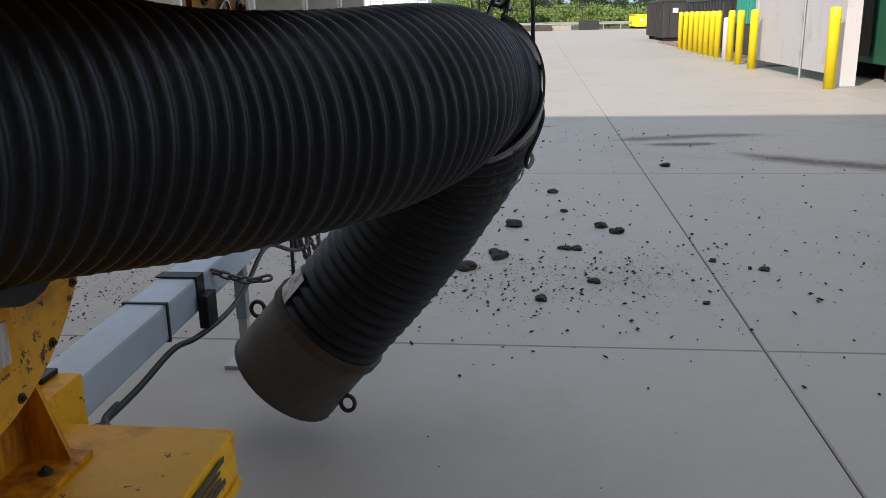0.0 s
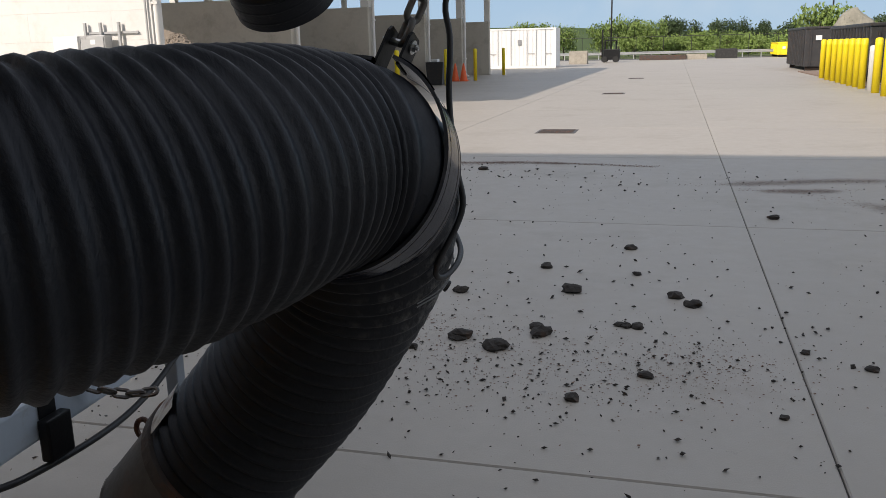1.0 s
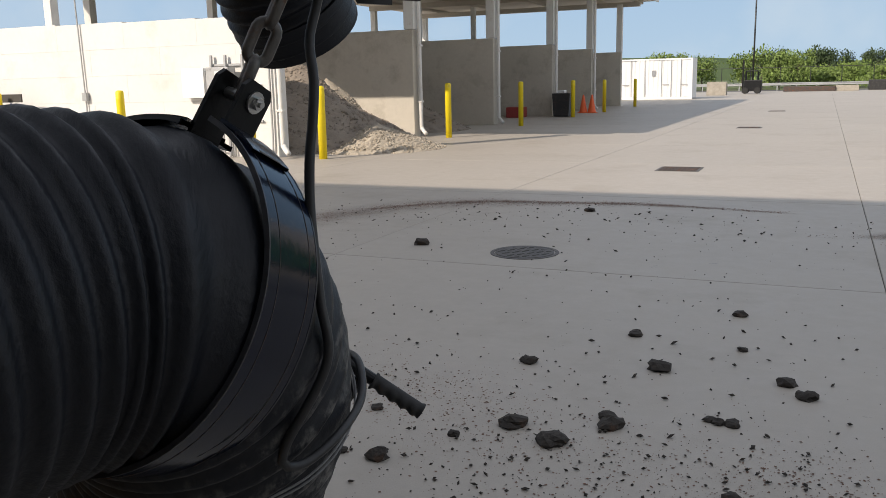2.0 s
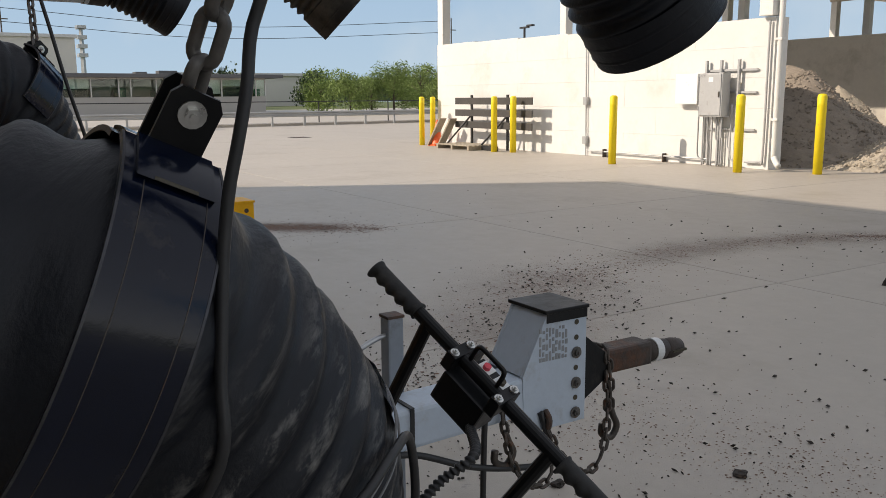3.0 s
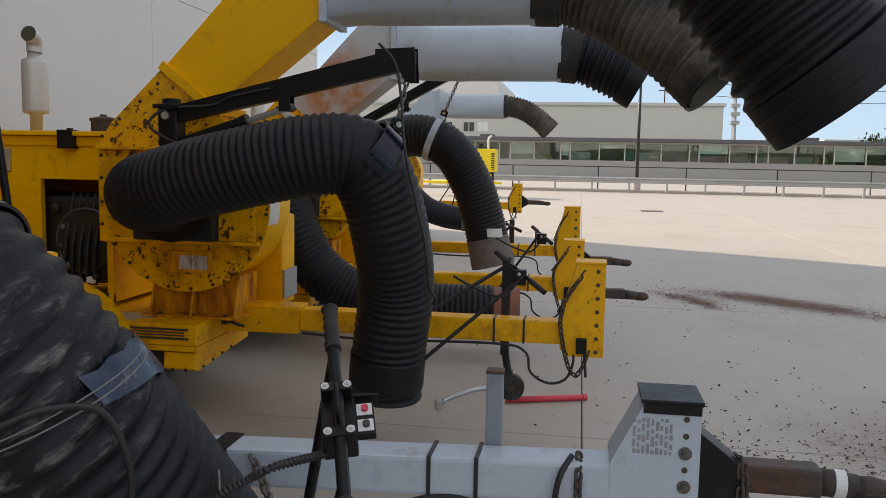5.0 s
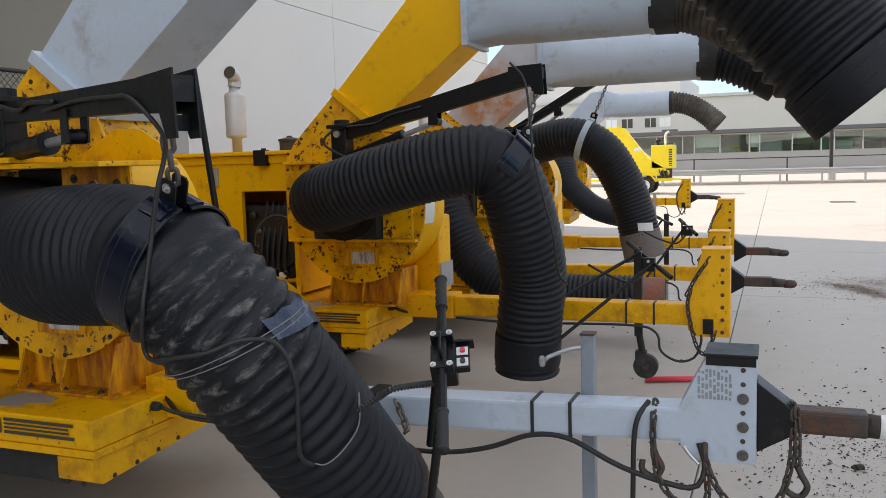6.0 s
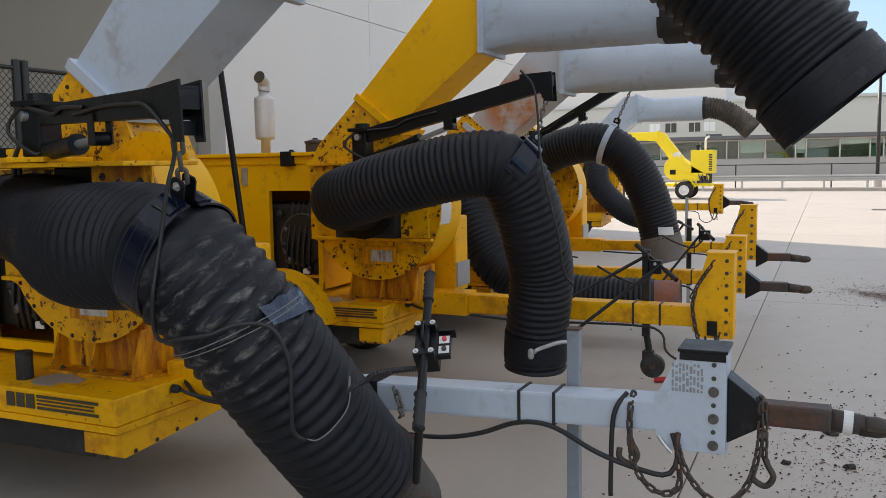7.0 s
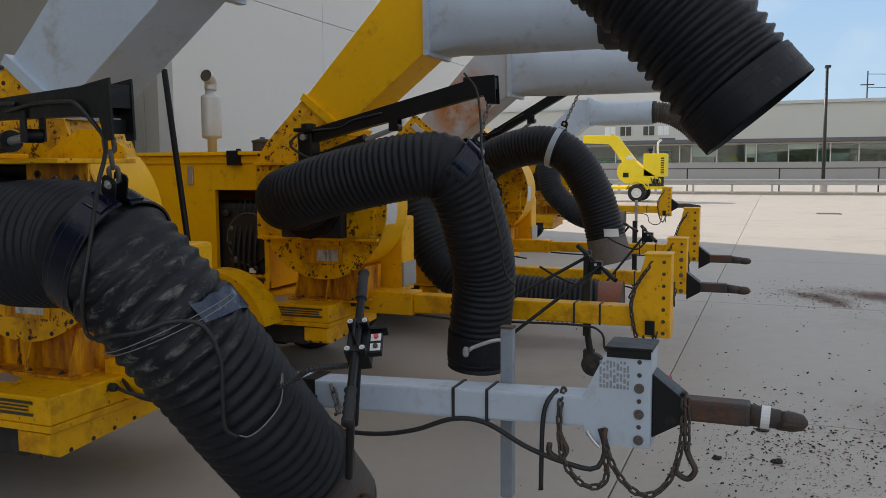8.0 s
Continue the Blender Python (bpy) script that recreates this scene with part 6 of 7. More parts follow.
rot = Matrix((hd, Vector((0.55, 0.1, 0.8)).cross(hd).normalized(), hd.cross(Vector((0.55, 0.1, 0.8)).cross(hd)).normalized())).transposed().to_quaternion()
bmx = Matrix.LocRotScale(bx, rot, None)
ctrl = bmesh.new()
box(-0.055, 0.055, -0.038, 0.038, -0.095, -0.02, 0.006, bm=ctrl, m=bmx)
cb = part("control_box", ctrl, M_BLACK, hbar, "black control box with a red button")
panel = part("button_panel", box(-0.043, 0.045, 0.030, 0.078, -0.05, -0.028, 0.004, m=bmx), M_BLACK, cb)
for u, bm_, nm in ((-0.02, M_RED, "red_button"), (0.022, M_DARK_FILL, "black_button")):
    part("button_plate", box(u - 0.015, u + 0.015, 0.040, 0.074, -0.0278, -0.0255, m=bmx), M_WHITE, panel, "white button plate")
    part(nm, rod(bmx @ Vector((u, 0.058, -0.0254)), bmx @ Vector((u, 0.058, -0.017)), 0.008, seg=14), bm_, panel)
part("panel_flange", plate([(-0.062, 0.0), (-0.062, 0.05), (-0.056, 0.092), (-0.052, 0.092), (-0.054, 0.0)], -0.055, -0.02, "z"), M_BLACK, panel).data.transform(bmx)
for u in (-0.06, 0.06):
    part("box_bracket", box(u - 0.012, u + 0.012, -0.034, 0.034, -0.022, 0.016, 0.003, m=bmx), M_BLACK, cb)
bolts("box_bolt", [bmx @ Vector((u, v, 0.016)) for u in (-0.06, 0.06) for v in (-0.024, 0.024)], rot @ Vector((0, 0, 1)), 0.0055, M_ZINC, cb, "bright bolt head")
loop = [bmx @ Vector(p) for p in ((-0.036, 0.0, 0.012), (-0.036, 0.0, 0.04), (-0.033, 0.0, 0.05), (-0.024, 0.0, 0.053), (0.024, 0.0, 0.053), (0.033, 0.0, 0.05), (0.036, 0.0, 0.04), (0.036, 0.0, 0.012))]
part("lift_handle", sweep(loop, 0.0048, 0.006, 10), M_BLACK, cb, smooth=True)
part("coiled_cable", sweep([bmx @ Vector((0.05, -0.035, -0.075)), Vector((0.86, 3.10, 0.935)), Vector((0.85, 3.04, 0.90)), Vector((0.86, 2.98, 0.865))],
                           lambda s, a: 0.008 + 0.0026 * math.cos(2 * math.pi * s / 0.011 - a), 0.0025, 10), M_CABLE, cb, smooth=True)
part("pale_string", sweep([Vector((0.86, 2.985, 0.866))] + [hose_point(doneA, sw + d, a, 0.014) for d, a in ((0.36, 50), (0.40, 30), (0.42, 8), (0.415, -8), (0.39, -15))], 0.0024, 0.01, 6), M_STRING, cb, smooth=True)
part("nozzle_chain", chain([(0.085, 2.74, 0.66), (0.18, 2.82, 0.60), (0.26, 2.86, 0.60)], 0.05, 0.006), M_CHAIN, A)
part("boom_shelf", box(0.301, 0.72, 0.95, 1.95, 1.592, 1.611, 0.004), M_YELLOW, A, "chipped yellow boom shelf")
part("shelf_web", box(0.55, 0.562, 1.62, 1.94, 1.44, 1.591), M_YELLOW_RUST, A)
part("shelf_gusset", plate([(1.46, 1.612), (1.94, 1.612), (1.93, 1.66), (1.82, 1.73), (1.70, 1.74), (1.60, 1.69)], 0.34, 0.352, "x"), M_YELLOW, A)
part("shelf_gusset", plate([(1.0, 1.612), (1.3, 1.612), (1.26, 1.70), (1.15, 1.74), (1.05, 1.70)], 0.40, 0.412, "x"), M_YELLOW, A)
part("shelf_clip", sweep([(0.566, 1.74, 1.52), (0.57, 1.78, 1.545), (0.57, 1.80, 1.52), (0.57, 1.76, 1.505), (0.566, 1.72, 1.51)], 0.004, 0.01, 6), M_ZINC, A)
bolts("shelf_bolt", [(0.563, y, z) for y, z in ((1.68, 1.55), (1.88, 1.53), (1.85, 1.47))], (1, 0, 0), 0.010, M_IRON, A)
part("inlet_box_top", box(0.301, 0.40, 1.22, 1.61, 1.40, 1.591, 0.008), M_BLACK, A)
for k in (0.0, 0.035):
    part("hydraulic_line", sweep([(0.40, 1.30 - k, 1.66), (0.39, 1.15 - k, 1.74), (0.38, 1.02 - k, 1.68), (0.37, 0.97 - k, 1.58), (0.34, 0.95 - k, 1.45)], 0.012, 0.02, 10), M_CABLE, A, "black hydraulic hose", smooth=True)
part("side_pole", rod((-0.98, 1.25, 0.62), (-0.98, 1.06, 2.15), 0.018, seg=12), M_BLACK, A, "black upright pole")

# ---- the second machine ----
XB = -3.58
B = trailer(XB, "yellow leaf-vacuum trailer with chipped paint and a raised black hose")
deck(B, front=1.62, right=0.47)
blower(B)
duct_square(B, M_YELLOW_CLEAN, M_GREY, 3.42, [(0.0, 3.55, 2.51), (0.05, 3.80, 2.39), (0.14, 4.07, 2.20), (0.22, 4.28, 1.995)], label="clean bright yellow discharge duct", hose_mat=M_HOSE_BROWN)
engine_cover(B)
for ob in B.children:
    if not ob.name.startswith(("deck", "front", "side_skirt", "under", "lift", "worn", "maker", "wheel")):
        ob.location.y += 0.09


def yellow_tongue(root, zt, y1, top, pz, pintle, socket=True):
    part("tongue_socket", box(-0.1, 0.1, 1.60, 2.08, zt[0] - 0.015, zt[1] + 0.015, 0.008), M_YELLOW, root)
    part("tongue", box(-0.07, 0.07, 2.081, y1 - 0.2, zt[0], zt[1], 0.01), M_YELLOW, root, "yellow steel tongue beam with chipped edges")
    hitch(root, M_YELLOW, zt, y1, top, pz, pintle)
    for y in (y1 - 0.45, y1 - 0.62):
        w = bmesh.new()
        box(-0.075, 0.075, y, y + 0.012, zt[1] + 0.0005, zt[1] + 0.005, bm=w)
        box(0.0705, 0.075, y, y + 0.012, zt[0] - 0.004, zt[1], bm=w)
        part("cable_tie", w, M_CABLE, root)
    part("tongue_cable", sweep([(0.08, 2.1, zt[0] - 0.01), (0.08, 2.5, zt[0] - 0.025), (0.08, y1 - 0.6, zt[0] - 0.01), (0.09, y1 - 0.43, zt[0] - 0.05), (0.095, y1 - 0.4, zt[0] - 0.16), (0.09, y1 - 0.3, zt[0] - 0.22),
                                (0.09, y1 - 0.2, zt[0] - 0.19), (0.09, y1 - 0.16, zt[0] - 0.08), (0.06, y1 - 0.18, zt[0])], 0.008, 0.03, 8), M_CABLE, root, smooth=True)
    part("safety_chain", chain([(0.09, y1 - 0.22, zt[1] + 0.1), (0.1, y1 - 0.24, zt[1]), (0.1, y1 - 0.2, zt[0] - 0.08), (0.1, y1 - 0.15, zt[0] - 0.17), (0.1, y1 - 0.1, zt[0] - 0.09), (0.08, y1 - 0.08, zt[0] - 0.02)],
                               0.045, 0.0055), M_CHAIN_RUST, root)
    part("safety_chain", chain([(0.085, y1 - 0.11, top - 0.04), (0.1, y1 - 0.19, top - 0.16), (0.1, y1 - 0.25, zt[1] + 0.06)], 0.045, 0.0055), M_CHAIN_RUST, root)
    part("breakaway_box", box(0.09, 0.115, y1 - 0.15, y1 - 0.09, zt[0] - 0.04, zt[0] + 0.05, 0.005), M_BLACK, root)
    part("breakaway_tail", rod((0.105, y1 - 0.1, zt[0] - 0.04), (0.105, y1 - 0.09, zt[0] - 0.17), 0.008, seg=8), M_CABLE, root)


yellow_tongue(B, (0.535, 0.665), 3.85, 1.0, 0.6, False)
jack(B, -0.11, 3.285, 1.0, 0.225, M_RUBBER, False, True)
HB = [(0.40, 1.44, 1.33), (0.58, 1.435, 1.345), (0.73, 1.47, 1.36), (0.82, 1.62, 1.395), (0.882, 1.922, 1.469), (0.875, 2.349, 1.56), (0.82, 2.608, 1.568), (0.746, 2.706, 1.431), (0.653, 2.755, 1.191), (0.513, 2.761, 0.9),
      (0.455, 2.72, 0.62), (0.433, 2.70, 0.465), (0.418, 2.685, 0.285)]
hoseB, doneB = hose_with_bands(B, "intake_hose", HB, [], M_HOSE, label="black ribbed intake hose hanging from a boom", r=0.195, pitch=0.036, depth=0.0050, stretch=(1.55, 0.043))
iB = int(nearest_run(doneB, (0.80, 2.65, 1.53)) / doneB[1] * (len(doneB[0]) - 1))
topB = hose_clamp(hoseB, doneB[0][iB], doneB[0][iB + 2] - doneB[0][iB - 2], Vector((0.70, 2.81, 1.80)) - doneB[0][iB], 0.199, 0.062, 0.016, 0.055, M_BAND, span=100)
part("hose_cuff", sweep(None, lambda q, a: 0.2035 - 0.02 * max(0.0, (q - doneB[1] + 0.07) / 0.07), seg=36, lo=doneB[1] - 0.24, hi=doneB[1], already=doneB, caps=False), M_HOSE, hoseB, "scuffed black end cuff", smooth=True)
part("cuff_ring", sweep(None, 0.187, seg=36, lo=doneB[1] - 0.018, hi=doneB[1], already=doneB, caps=False), M_IRON, hoseB, smooth=True)
boom(B, (0.46, 1.49, 1.77), (0.55, 2.81, 2.055), 0.05)
part("lifting_chain", chain([(0.55, 2.81, 1.96), topB], 0.05, 0.006), M_CHAIN, B)
part("control_cable", sweep([(0.70, 2.70, 2.12), (0.74, 2.79, 2.02), (0.78, 2.83, 1.85), (0.86, 2.87, 1.6), (0.87, 2.93, 1.35), (0.84, 2.97, 1.15), (0.78, 2.98, 0.95), (0.66, 3.0, 0.86)], 0.007, 0.03, 8), M_CABLE, B, smooth=True)


def handle_set(root, a, b, feet, box_on=True):
    a, b = Vector(a), Vector(b)
    h = part("steering_handle", rod(a, b, 0.011, seg=12), M_BLACK, root, "black steel steering handle")
    d = (b - a).normalized()
    for p, q in ((a, a + d * 0.12), (b - d * 0.12, b)):
        part("grip", rod(p, q, 0.0155, seg=12), M_RUBBER, h)
    for s, f in feet:
        part("handle_strut", rod(a.lerp(b, s), f, 0.011, seg=10), M_BLACK, h)
    if not box_on:
        return
    c = a.lerp(b, 0.5)
    part("control_box", box(c.x - 0.03, c.x + 0.03, c.y - 0.04, c.y + 0.04, c.z - 0.075, c.z + 0.012, 0.006), M_BLACK, h)
    part("box_bracket", box(c.x - 0.012, c.x + 0.034, c.y - 0.055, c.y - 0.043, c.z - 0.09, c.z + 0.05), M_BLACK, h)
    part("box_cable", sweep([(c.x + 0.02, c.y - 0.02, c.z - 0.075), (c.x + 0.05, c.y - 0.10, c.z - 0.14), (c.x + 0.03, c.y - 0.25, c.z - 0.10), (c.x, c.y - 0.38, c.z - 0.04)], 0.008, 0.02, 8), M_CABLE, h, smooth=True)
    bolts("box_bolt", [(c.x + 0.03, c.y, c.z - 0.01)], (1, 0, 0), 0.006, M_ZINC, h)


handle_set(B, (-0.1, 3.22, 1.03), (0.15, 3.52, 0.84), [(0.3, (0.3, 2.85, 0.70)), (0.6, (0.42, 2.86, 0.46))])

# ---- the third machine: its hose lies along the ground ----
XC = -5.74
C = trailer(XC, "yellow leaf-vacuum trailer whose black hose droops to the ground")
deck(C, front=1.6, logo=False)
blower(C)
duct_square(C, M_GREY_RUST, M_GREY, 3.6, [(0.0, 3.68, 2.51), (0.0, 3.83, 2.45), (0.0, 3.99, 2.375), (0.0, 4.14, 2.29)], label="grey discharge duct with a broad rust patch")
for ob in C.children:
    if ob.name.startswith(("duct_", "discharge", "pipe_band")):
        ob.location.z -= 0.11
engine_cover(C)
yellow_tongue(C, (0.50, 0.62), 3.74, 0.92, 0.50, True)
HC = [(0.30, 1.30, 1.26), (0.46, 1.36, 1.24), (0.56, 1.46, 1.03), (0.60, 1.66, 0.70), (0.58, 2.0, 0.48), (0.52, 2.45, 0.41), (0.48, 2.9, 0.40), (0.46, 3.05, 0.40)]
hoseC, doneC = hose_with_bands(C, "intake_hose", HC, [], M_HOSE, label="black ribbed intake hose drooping low", r=0.192, pitch=0.042, depth=0.006)
part("nozzle", rod((0.46, 2.98, 0.40), (0.44, 3.26, 0.40), 0.175, 0.18, 32, caps=False), M_NOZZLE_RED, C, "red-brown rusted nozzle", smooth=True)
# capped dark plug stands for the shade inside this nozzle
part("nozzle_lining", rod((0.46, 2.98, 0.40), (0.44, 3.255, 0.40), 0.165, 0.17, 32), M_DARK_FILL, C)
handle_set(C, (-0.3, 3.3, 1.0), (0.1, 3.48, 0.9), [(0.4, (0.3, 3.05, 0.5))])

# ---- the fourth machine: pale band on the hose ----
XD = -7.45
D = trailer(XD, "yellow leaf-vacuum trailer with a pale band on its black hose")
deck(D, front=1.5, logo=False)
blower(D)
engine_cover(D)
yellow_tongue(D, (0.60, 0.71), 3.70, 1.10, 0.57, True)
jack(D, -0.14, 3.0, 0.95, 0.1, M_RUBBER, False, False)
HD = [(0.30, 1.25, 1.35), (0.5, 1.38, 1.5), (0.62, 1.62, 1.66), (0.70, 1.95, 1.76), (0.74, 2.25, 1.77), (0.73, 2.5, 1.62), (0.70, 2.69, 1.3), (0.69, 2.79, 1.0), (0.69, 2.84, 0.80)]
hoseD, doneD = hose_with_bands(D, "intake_hose", HD, [], M_HOSE, label="black ribbed intake hose with a pale lifting band", r=0.197, pitch=0.038, depth=0.0042)
iD = int(nearest_run(doneD, (0.74, 2.33, 1.75)) / doneD[1] * (len(doneD[0]) - 1))
topD = hose_clamp(hoseD, doneD[0][iD], doneD[0][iD + 2] - doneD[0][iD - 2], (0.01, 0.17, 0.45), 0.205, 0.03, 0.012, 0.055, M_GREY)
e = (Vector(HD[-1]) - Vector(HD[-2])).normalized()
n0 = Vector(HD[-1])
part("nozzle", rod(n0 - e * 0.03, n0 + e * 0.24, 0.20, 0.21, 32, caps=False), M_NOZZLE_DUST, D, "grey-brown worn nozzle", smooth=True)
# dark plug just inside the mouth, in place of real shade
part("nozzle_lining", rod(n0 - e * 0.02, n0 + e * 0.235, 0.17, 0.175, 32), M_DARK_FILL, D)
tag = bmesh.new()
turn = Matrix.Translation((n0.x, n0.y, n0.z)) @ Matrix.Rotation(radians(28), 4, "Z")
cols = [[tag.verts.new(turn @ (Vector((0.204 * math.cos(a), 0.204 * math.sin(a) - 0.12 * k, k)))) for k in (0.05, 0.13)] for a in (radians(-22 + 44 * i / 6) for i in range(7))]
for u, v in zip(cols, cols[1:]):
    tag.faces.new((u[0], v[0], v[1], u[1]))
part("hose_label", tag, M_WHITE, hoseD, "white hose label")
boom(D, (0.40, 1.4, 1.84), (0.50, 2.50, 2.42), 0.045)
part("lifting_chain", chain([(0.50, 2.50, 2.33), topD], 0.05, 0.006), M_CHAIN, D)
handle_set(D, (0.3, 2.95, 0.95), (0.7, 3.15, 0.9), [(0.4, (0.62, 2.8, 0.6))], False)

# ---- the far machine ----
XE = -14.4
E_ = trailer(XE, "yellow leaf-vacuum trailer parked farther along the row", -1.1)
deck(E_, front=1.6, logo=False)
blower(E_)
duct_square(E_, M_GREY, M_GREY, 3.37, [(0.0, 3.5, 2.53), (0.0, 3.75, 2.46), (0.0, 4.0, 2.30), (0.0, 4.22, 2.1)], label="pale grey discharge duct", tip_r=0.18, hose_mat=M_HOSE_BROWN)
engine_cover(E_)
yellow_tongue(E_, (0.66, 0.79), 3.73, 1.13, 0.80, True)
HE = [(0.30, 1.38, 1.38), (0.44, 1.45, 1.50), (0.55, 1.51, 1.47), (0.60, 1.53, 1.32), (0.61, 1.60, 1.10), (0.60, 1.82, 0.86), (0.58, 2.07, 0.66), (0.57, 2.42, 0.54), (0.56, 2.75, 0.50)]
hose_with_bands(E_, "intake_hose", HE, [], M_HOSE, label="black ribbed intake hose looped down", r=0.215, pitch=0.042, depth=0.004)
part("nozzle", rod((0.56, 2.72, 0.50), (0.555, 2.95, 0.485), 0.222, 0.228, 30, caps=False), M_NOZZLE_DUST, E_, "grey-brown worn nozzle", smooth=True)
# nozzle mouth closed by a dark plug as its inner shade
part("nozzle_lining", rod((0.56, 2.72, 0.50), (0.555, 2.945, 0.485), 0.205, 0.21, 30), M_DARK_FILL, E_)
jack(E_, 0.13, 3.1, 0.9, 0.1, M_RAIL, False, False)
handle_set(E_, (0.3, 2.5, 1.25), (0.5, 2.7, 1.2), [(0.2, (0.6, 2.1, 0.5)), (0.6, (0.5, 2.5, 0.7))], False)

# ---- the yellow chipper-like machine by the guard rail ----
ch = anchor("wood_chipper", pose(-34.9, -1.1, 0), "bright yellow wood chipper on road wheels", "wood chipper")
part("chassis", box(-0.7, 0.5, -1.6, 1.1, 0.52, 0.64, 0.02), M_BOLLARD, ch)
part("drum_housing", plate(arc(-0.30, 1.27, 0.50, 60, 300, 20) + [(0.55, 0.75), (1.05, 0.80), (1.05, 0.95), (0.25, 1.40)], -0.6, 0.45, "x", 0.02), M_BOLLARD, ch)
part("engine_box", box(-0.75, 0.45, 0.30, 1.20, 1.05, 2.02, 0.03), M_BOLLARD, ch, "yellow engine box with a dark grille")
part("chute", plate([(-0.62, 1.66), (0.0, 1.66), (-0.62, 2.46), (-0.80, 2.74), (-1.02, 2.83), (-2.35, 2.83), (-2.35, 2.50), (-1.18, 2.46)], -0.28, 0.14, "x", 0.03), M_BOLLARD, ch, "yellow discharge chute turned to one side")
part("chute_collar", lathe([(0.17, 0), (0.17, 0.03), (0.06, 0.04)], pose(0.142, -0.30, 1.80, 0, 90, 0), 20), M_WHITE, ch)
part("chute_flange", plate([(-1.20, 2.42), (-1.14, 2.42), (-1.05, 2.88), (-1.11, 2.88)], -0.32, 0.18, "x"), M_BOLLARD, ch)
for u, v in ((-0.42, 1.12), (0.82, 0.86)):
    part("inspection_cover", box(0.453, 0.465, u - 0.12, u + 0.12, v - 0.10, v + 0.10, 0.004), M_BLACK, ch)
part("belt_guard", plate([(-0.35, 0.80), (0.55, 0.75), (0.60, 0.90), (-0.15, 1.05)], 0.452, 0.50, "x", 0.01), M_BOLLARD, ch)
part("engine_void", box(0.30, 0.44, 0.55, 1.15, 0.66, 1.045), M_ENGINE, ch, "dark engine below the box")
for i in range(3):
    part("engine_pipe", sweep([(0.42, 0.62 + 0.15 * i, 1.04), (0.47, 0.66 + 0.15 * i, 0.9), (0.42, 0.72 + 0.15 * i, 0.7)], 0.025, 0.06, 8), M_ENGINE_STEEL, ch)
# dark panel behind the slats stands for the shaded inside
part("engine_grille", box(0.452, 0.456, 1.02, 1.16, 1.15, 1.85), M_DARK_FILL, ch)
for i in range(7):
    part("grille_slat", box(0.457, 0.472, 1.02, 1.16, 1.18 + 0.095 * i, 1.21 + 0.095 * i), M_BOLLARD, ch)
part("exhaust", sweep([(0.1, 0.85, 2.02), (0.1, 0.85, 2.40), (0.1, 0.90, 2.52), (0.1, 1.0, 2.58)], 0.045, 0.05, 12), M_POST, ch, smooth=True)
part("air_intake", lathe([(0.07, 2.02), (0.07, 2.12), (0.11, 2.13), (0.11, 2.24), (0.02, 2.26)], pose(-0.2, 0.5, 0), 16), M_BLACK, ch)
for x0, x1 in ((0.52, 0.74), (-0.94, -0.72)):
    w = part("wheel", lathe([(0.2, x0), (0.34, x0), (0.37, x0 + 0.03), (0.37, x1 - 0.03), (0.34, x1), (0.2, x1)], pose(0, 0.08, 0.37, 0, 90, 0), 28, closed=False), M_TYRE, ch)
    part("wheel_rim", lathe([(0.21, x0 + 0.03), (0.21, x1 + 0.002), (0.18, x1 + 0.002), (0.16, x1 - 0.025), (0.07, x1 - 0.015), (0.055, x1 + 0.02)], pose(0, 0.08, 0.37, 0, 90, 0), 24), M_RIM, w, "white wheel rim")
    part("mudguard", plate(arc(0.08, 0.38, 0.47, 15, 165, 14) + arc(0.08, 0.38, 0.44, 165, 15, 14), x0 - 0.02, x1 + 0.02, "x"), M_BOLLARD, ch)
part("tail_lamp_bar", box(0.3, 0.46, 1.1, 1.5, 0.55, 0.63, 0.01), M_BOLLARD, ch)
part("drawbar", box(-0.06, 0.06, -2.9, -1.6, 0.53, 0.63), M_BOLLARD, ch)
part("drawbar_leg", box(-0.04, 0.04, -2.6, -2.52, 0, 0.53), M_DUMPSTER, ch)


# ---- things lying on the yard ----
cover = anchor("manhole_cover", pose(-1.87, 8.93, 0), "round cast-iron manhole cover set in the concrete", "manhole cover", kind="structure")
part("lid", lathe([(0.27, 0.0), (0.27, 0.006), (0.262, 0.008)], seg=36), M_GRATE, cover)
part("frame_ring", lathe([(0.315, 0.0), (0.315, 0.005), (0.28, 0.005), (0.28, 0.0)], seg=36, closed=False), M_GRATE, cover)
bm = bmesh.new()
for i in range(7):
    for j in range(7):
        x, y = -0.21 + 0.07 * i, -0.21 + 0.07 * j
        if math.hypot(x, y) < 0.235:
            box(x - 0.022, x + 0.022, y - 0.011, y + 0.011, 0.008, 0.012, bm=bm)
part("tread", bm, M_GRATE, cover)
for x, y in ((-1.65, 16.6), (-1.5, 29.3), (-1.35, 42.3), (-30.5, 15.5), (-27.0, 6.0)):
    g = anchor("drain_grate", pose(x, y, 0), "rectangular iron drain grate in the concrete", "drain grate", "drain grates", kind="structure")
    part("frame", box(-0.36, 0.36, -0.36, 0.36, 0.0, 0.006), M_GRATE, g)
    for i in range(11):
        part("bar", box(-0.31, 0.31, -0.32 + 0.06 * i, -0.29 + 0.06 * i, 0.0065, 0.014), M_IRON, g)
red = anchor("red_lever_bar", pose(-4.20, 3.51, 0, 0, 0, 110), "bright pink-red plastic pole lying on the concrete", "pole")
part("bar", rod((-0.26, 0, 0.022), (0.26, 0, 0.022), 0.02, seg=14), M_RED, red, smooth=True)
part("end_cap", rod((0.262, 0, 0.022), (0.29, 0, 0.022), 0.021, seg=14), M_RED, red)

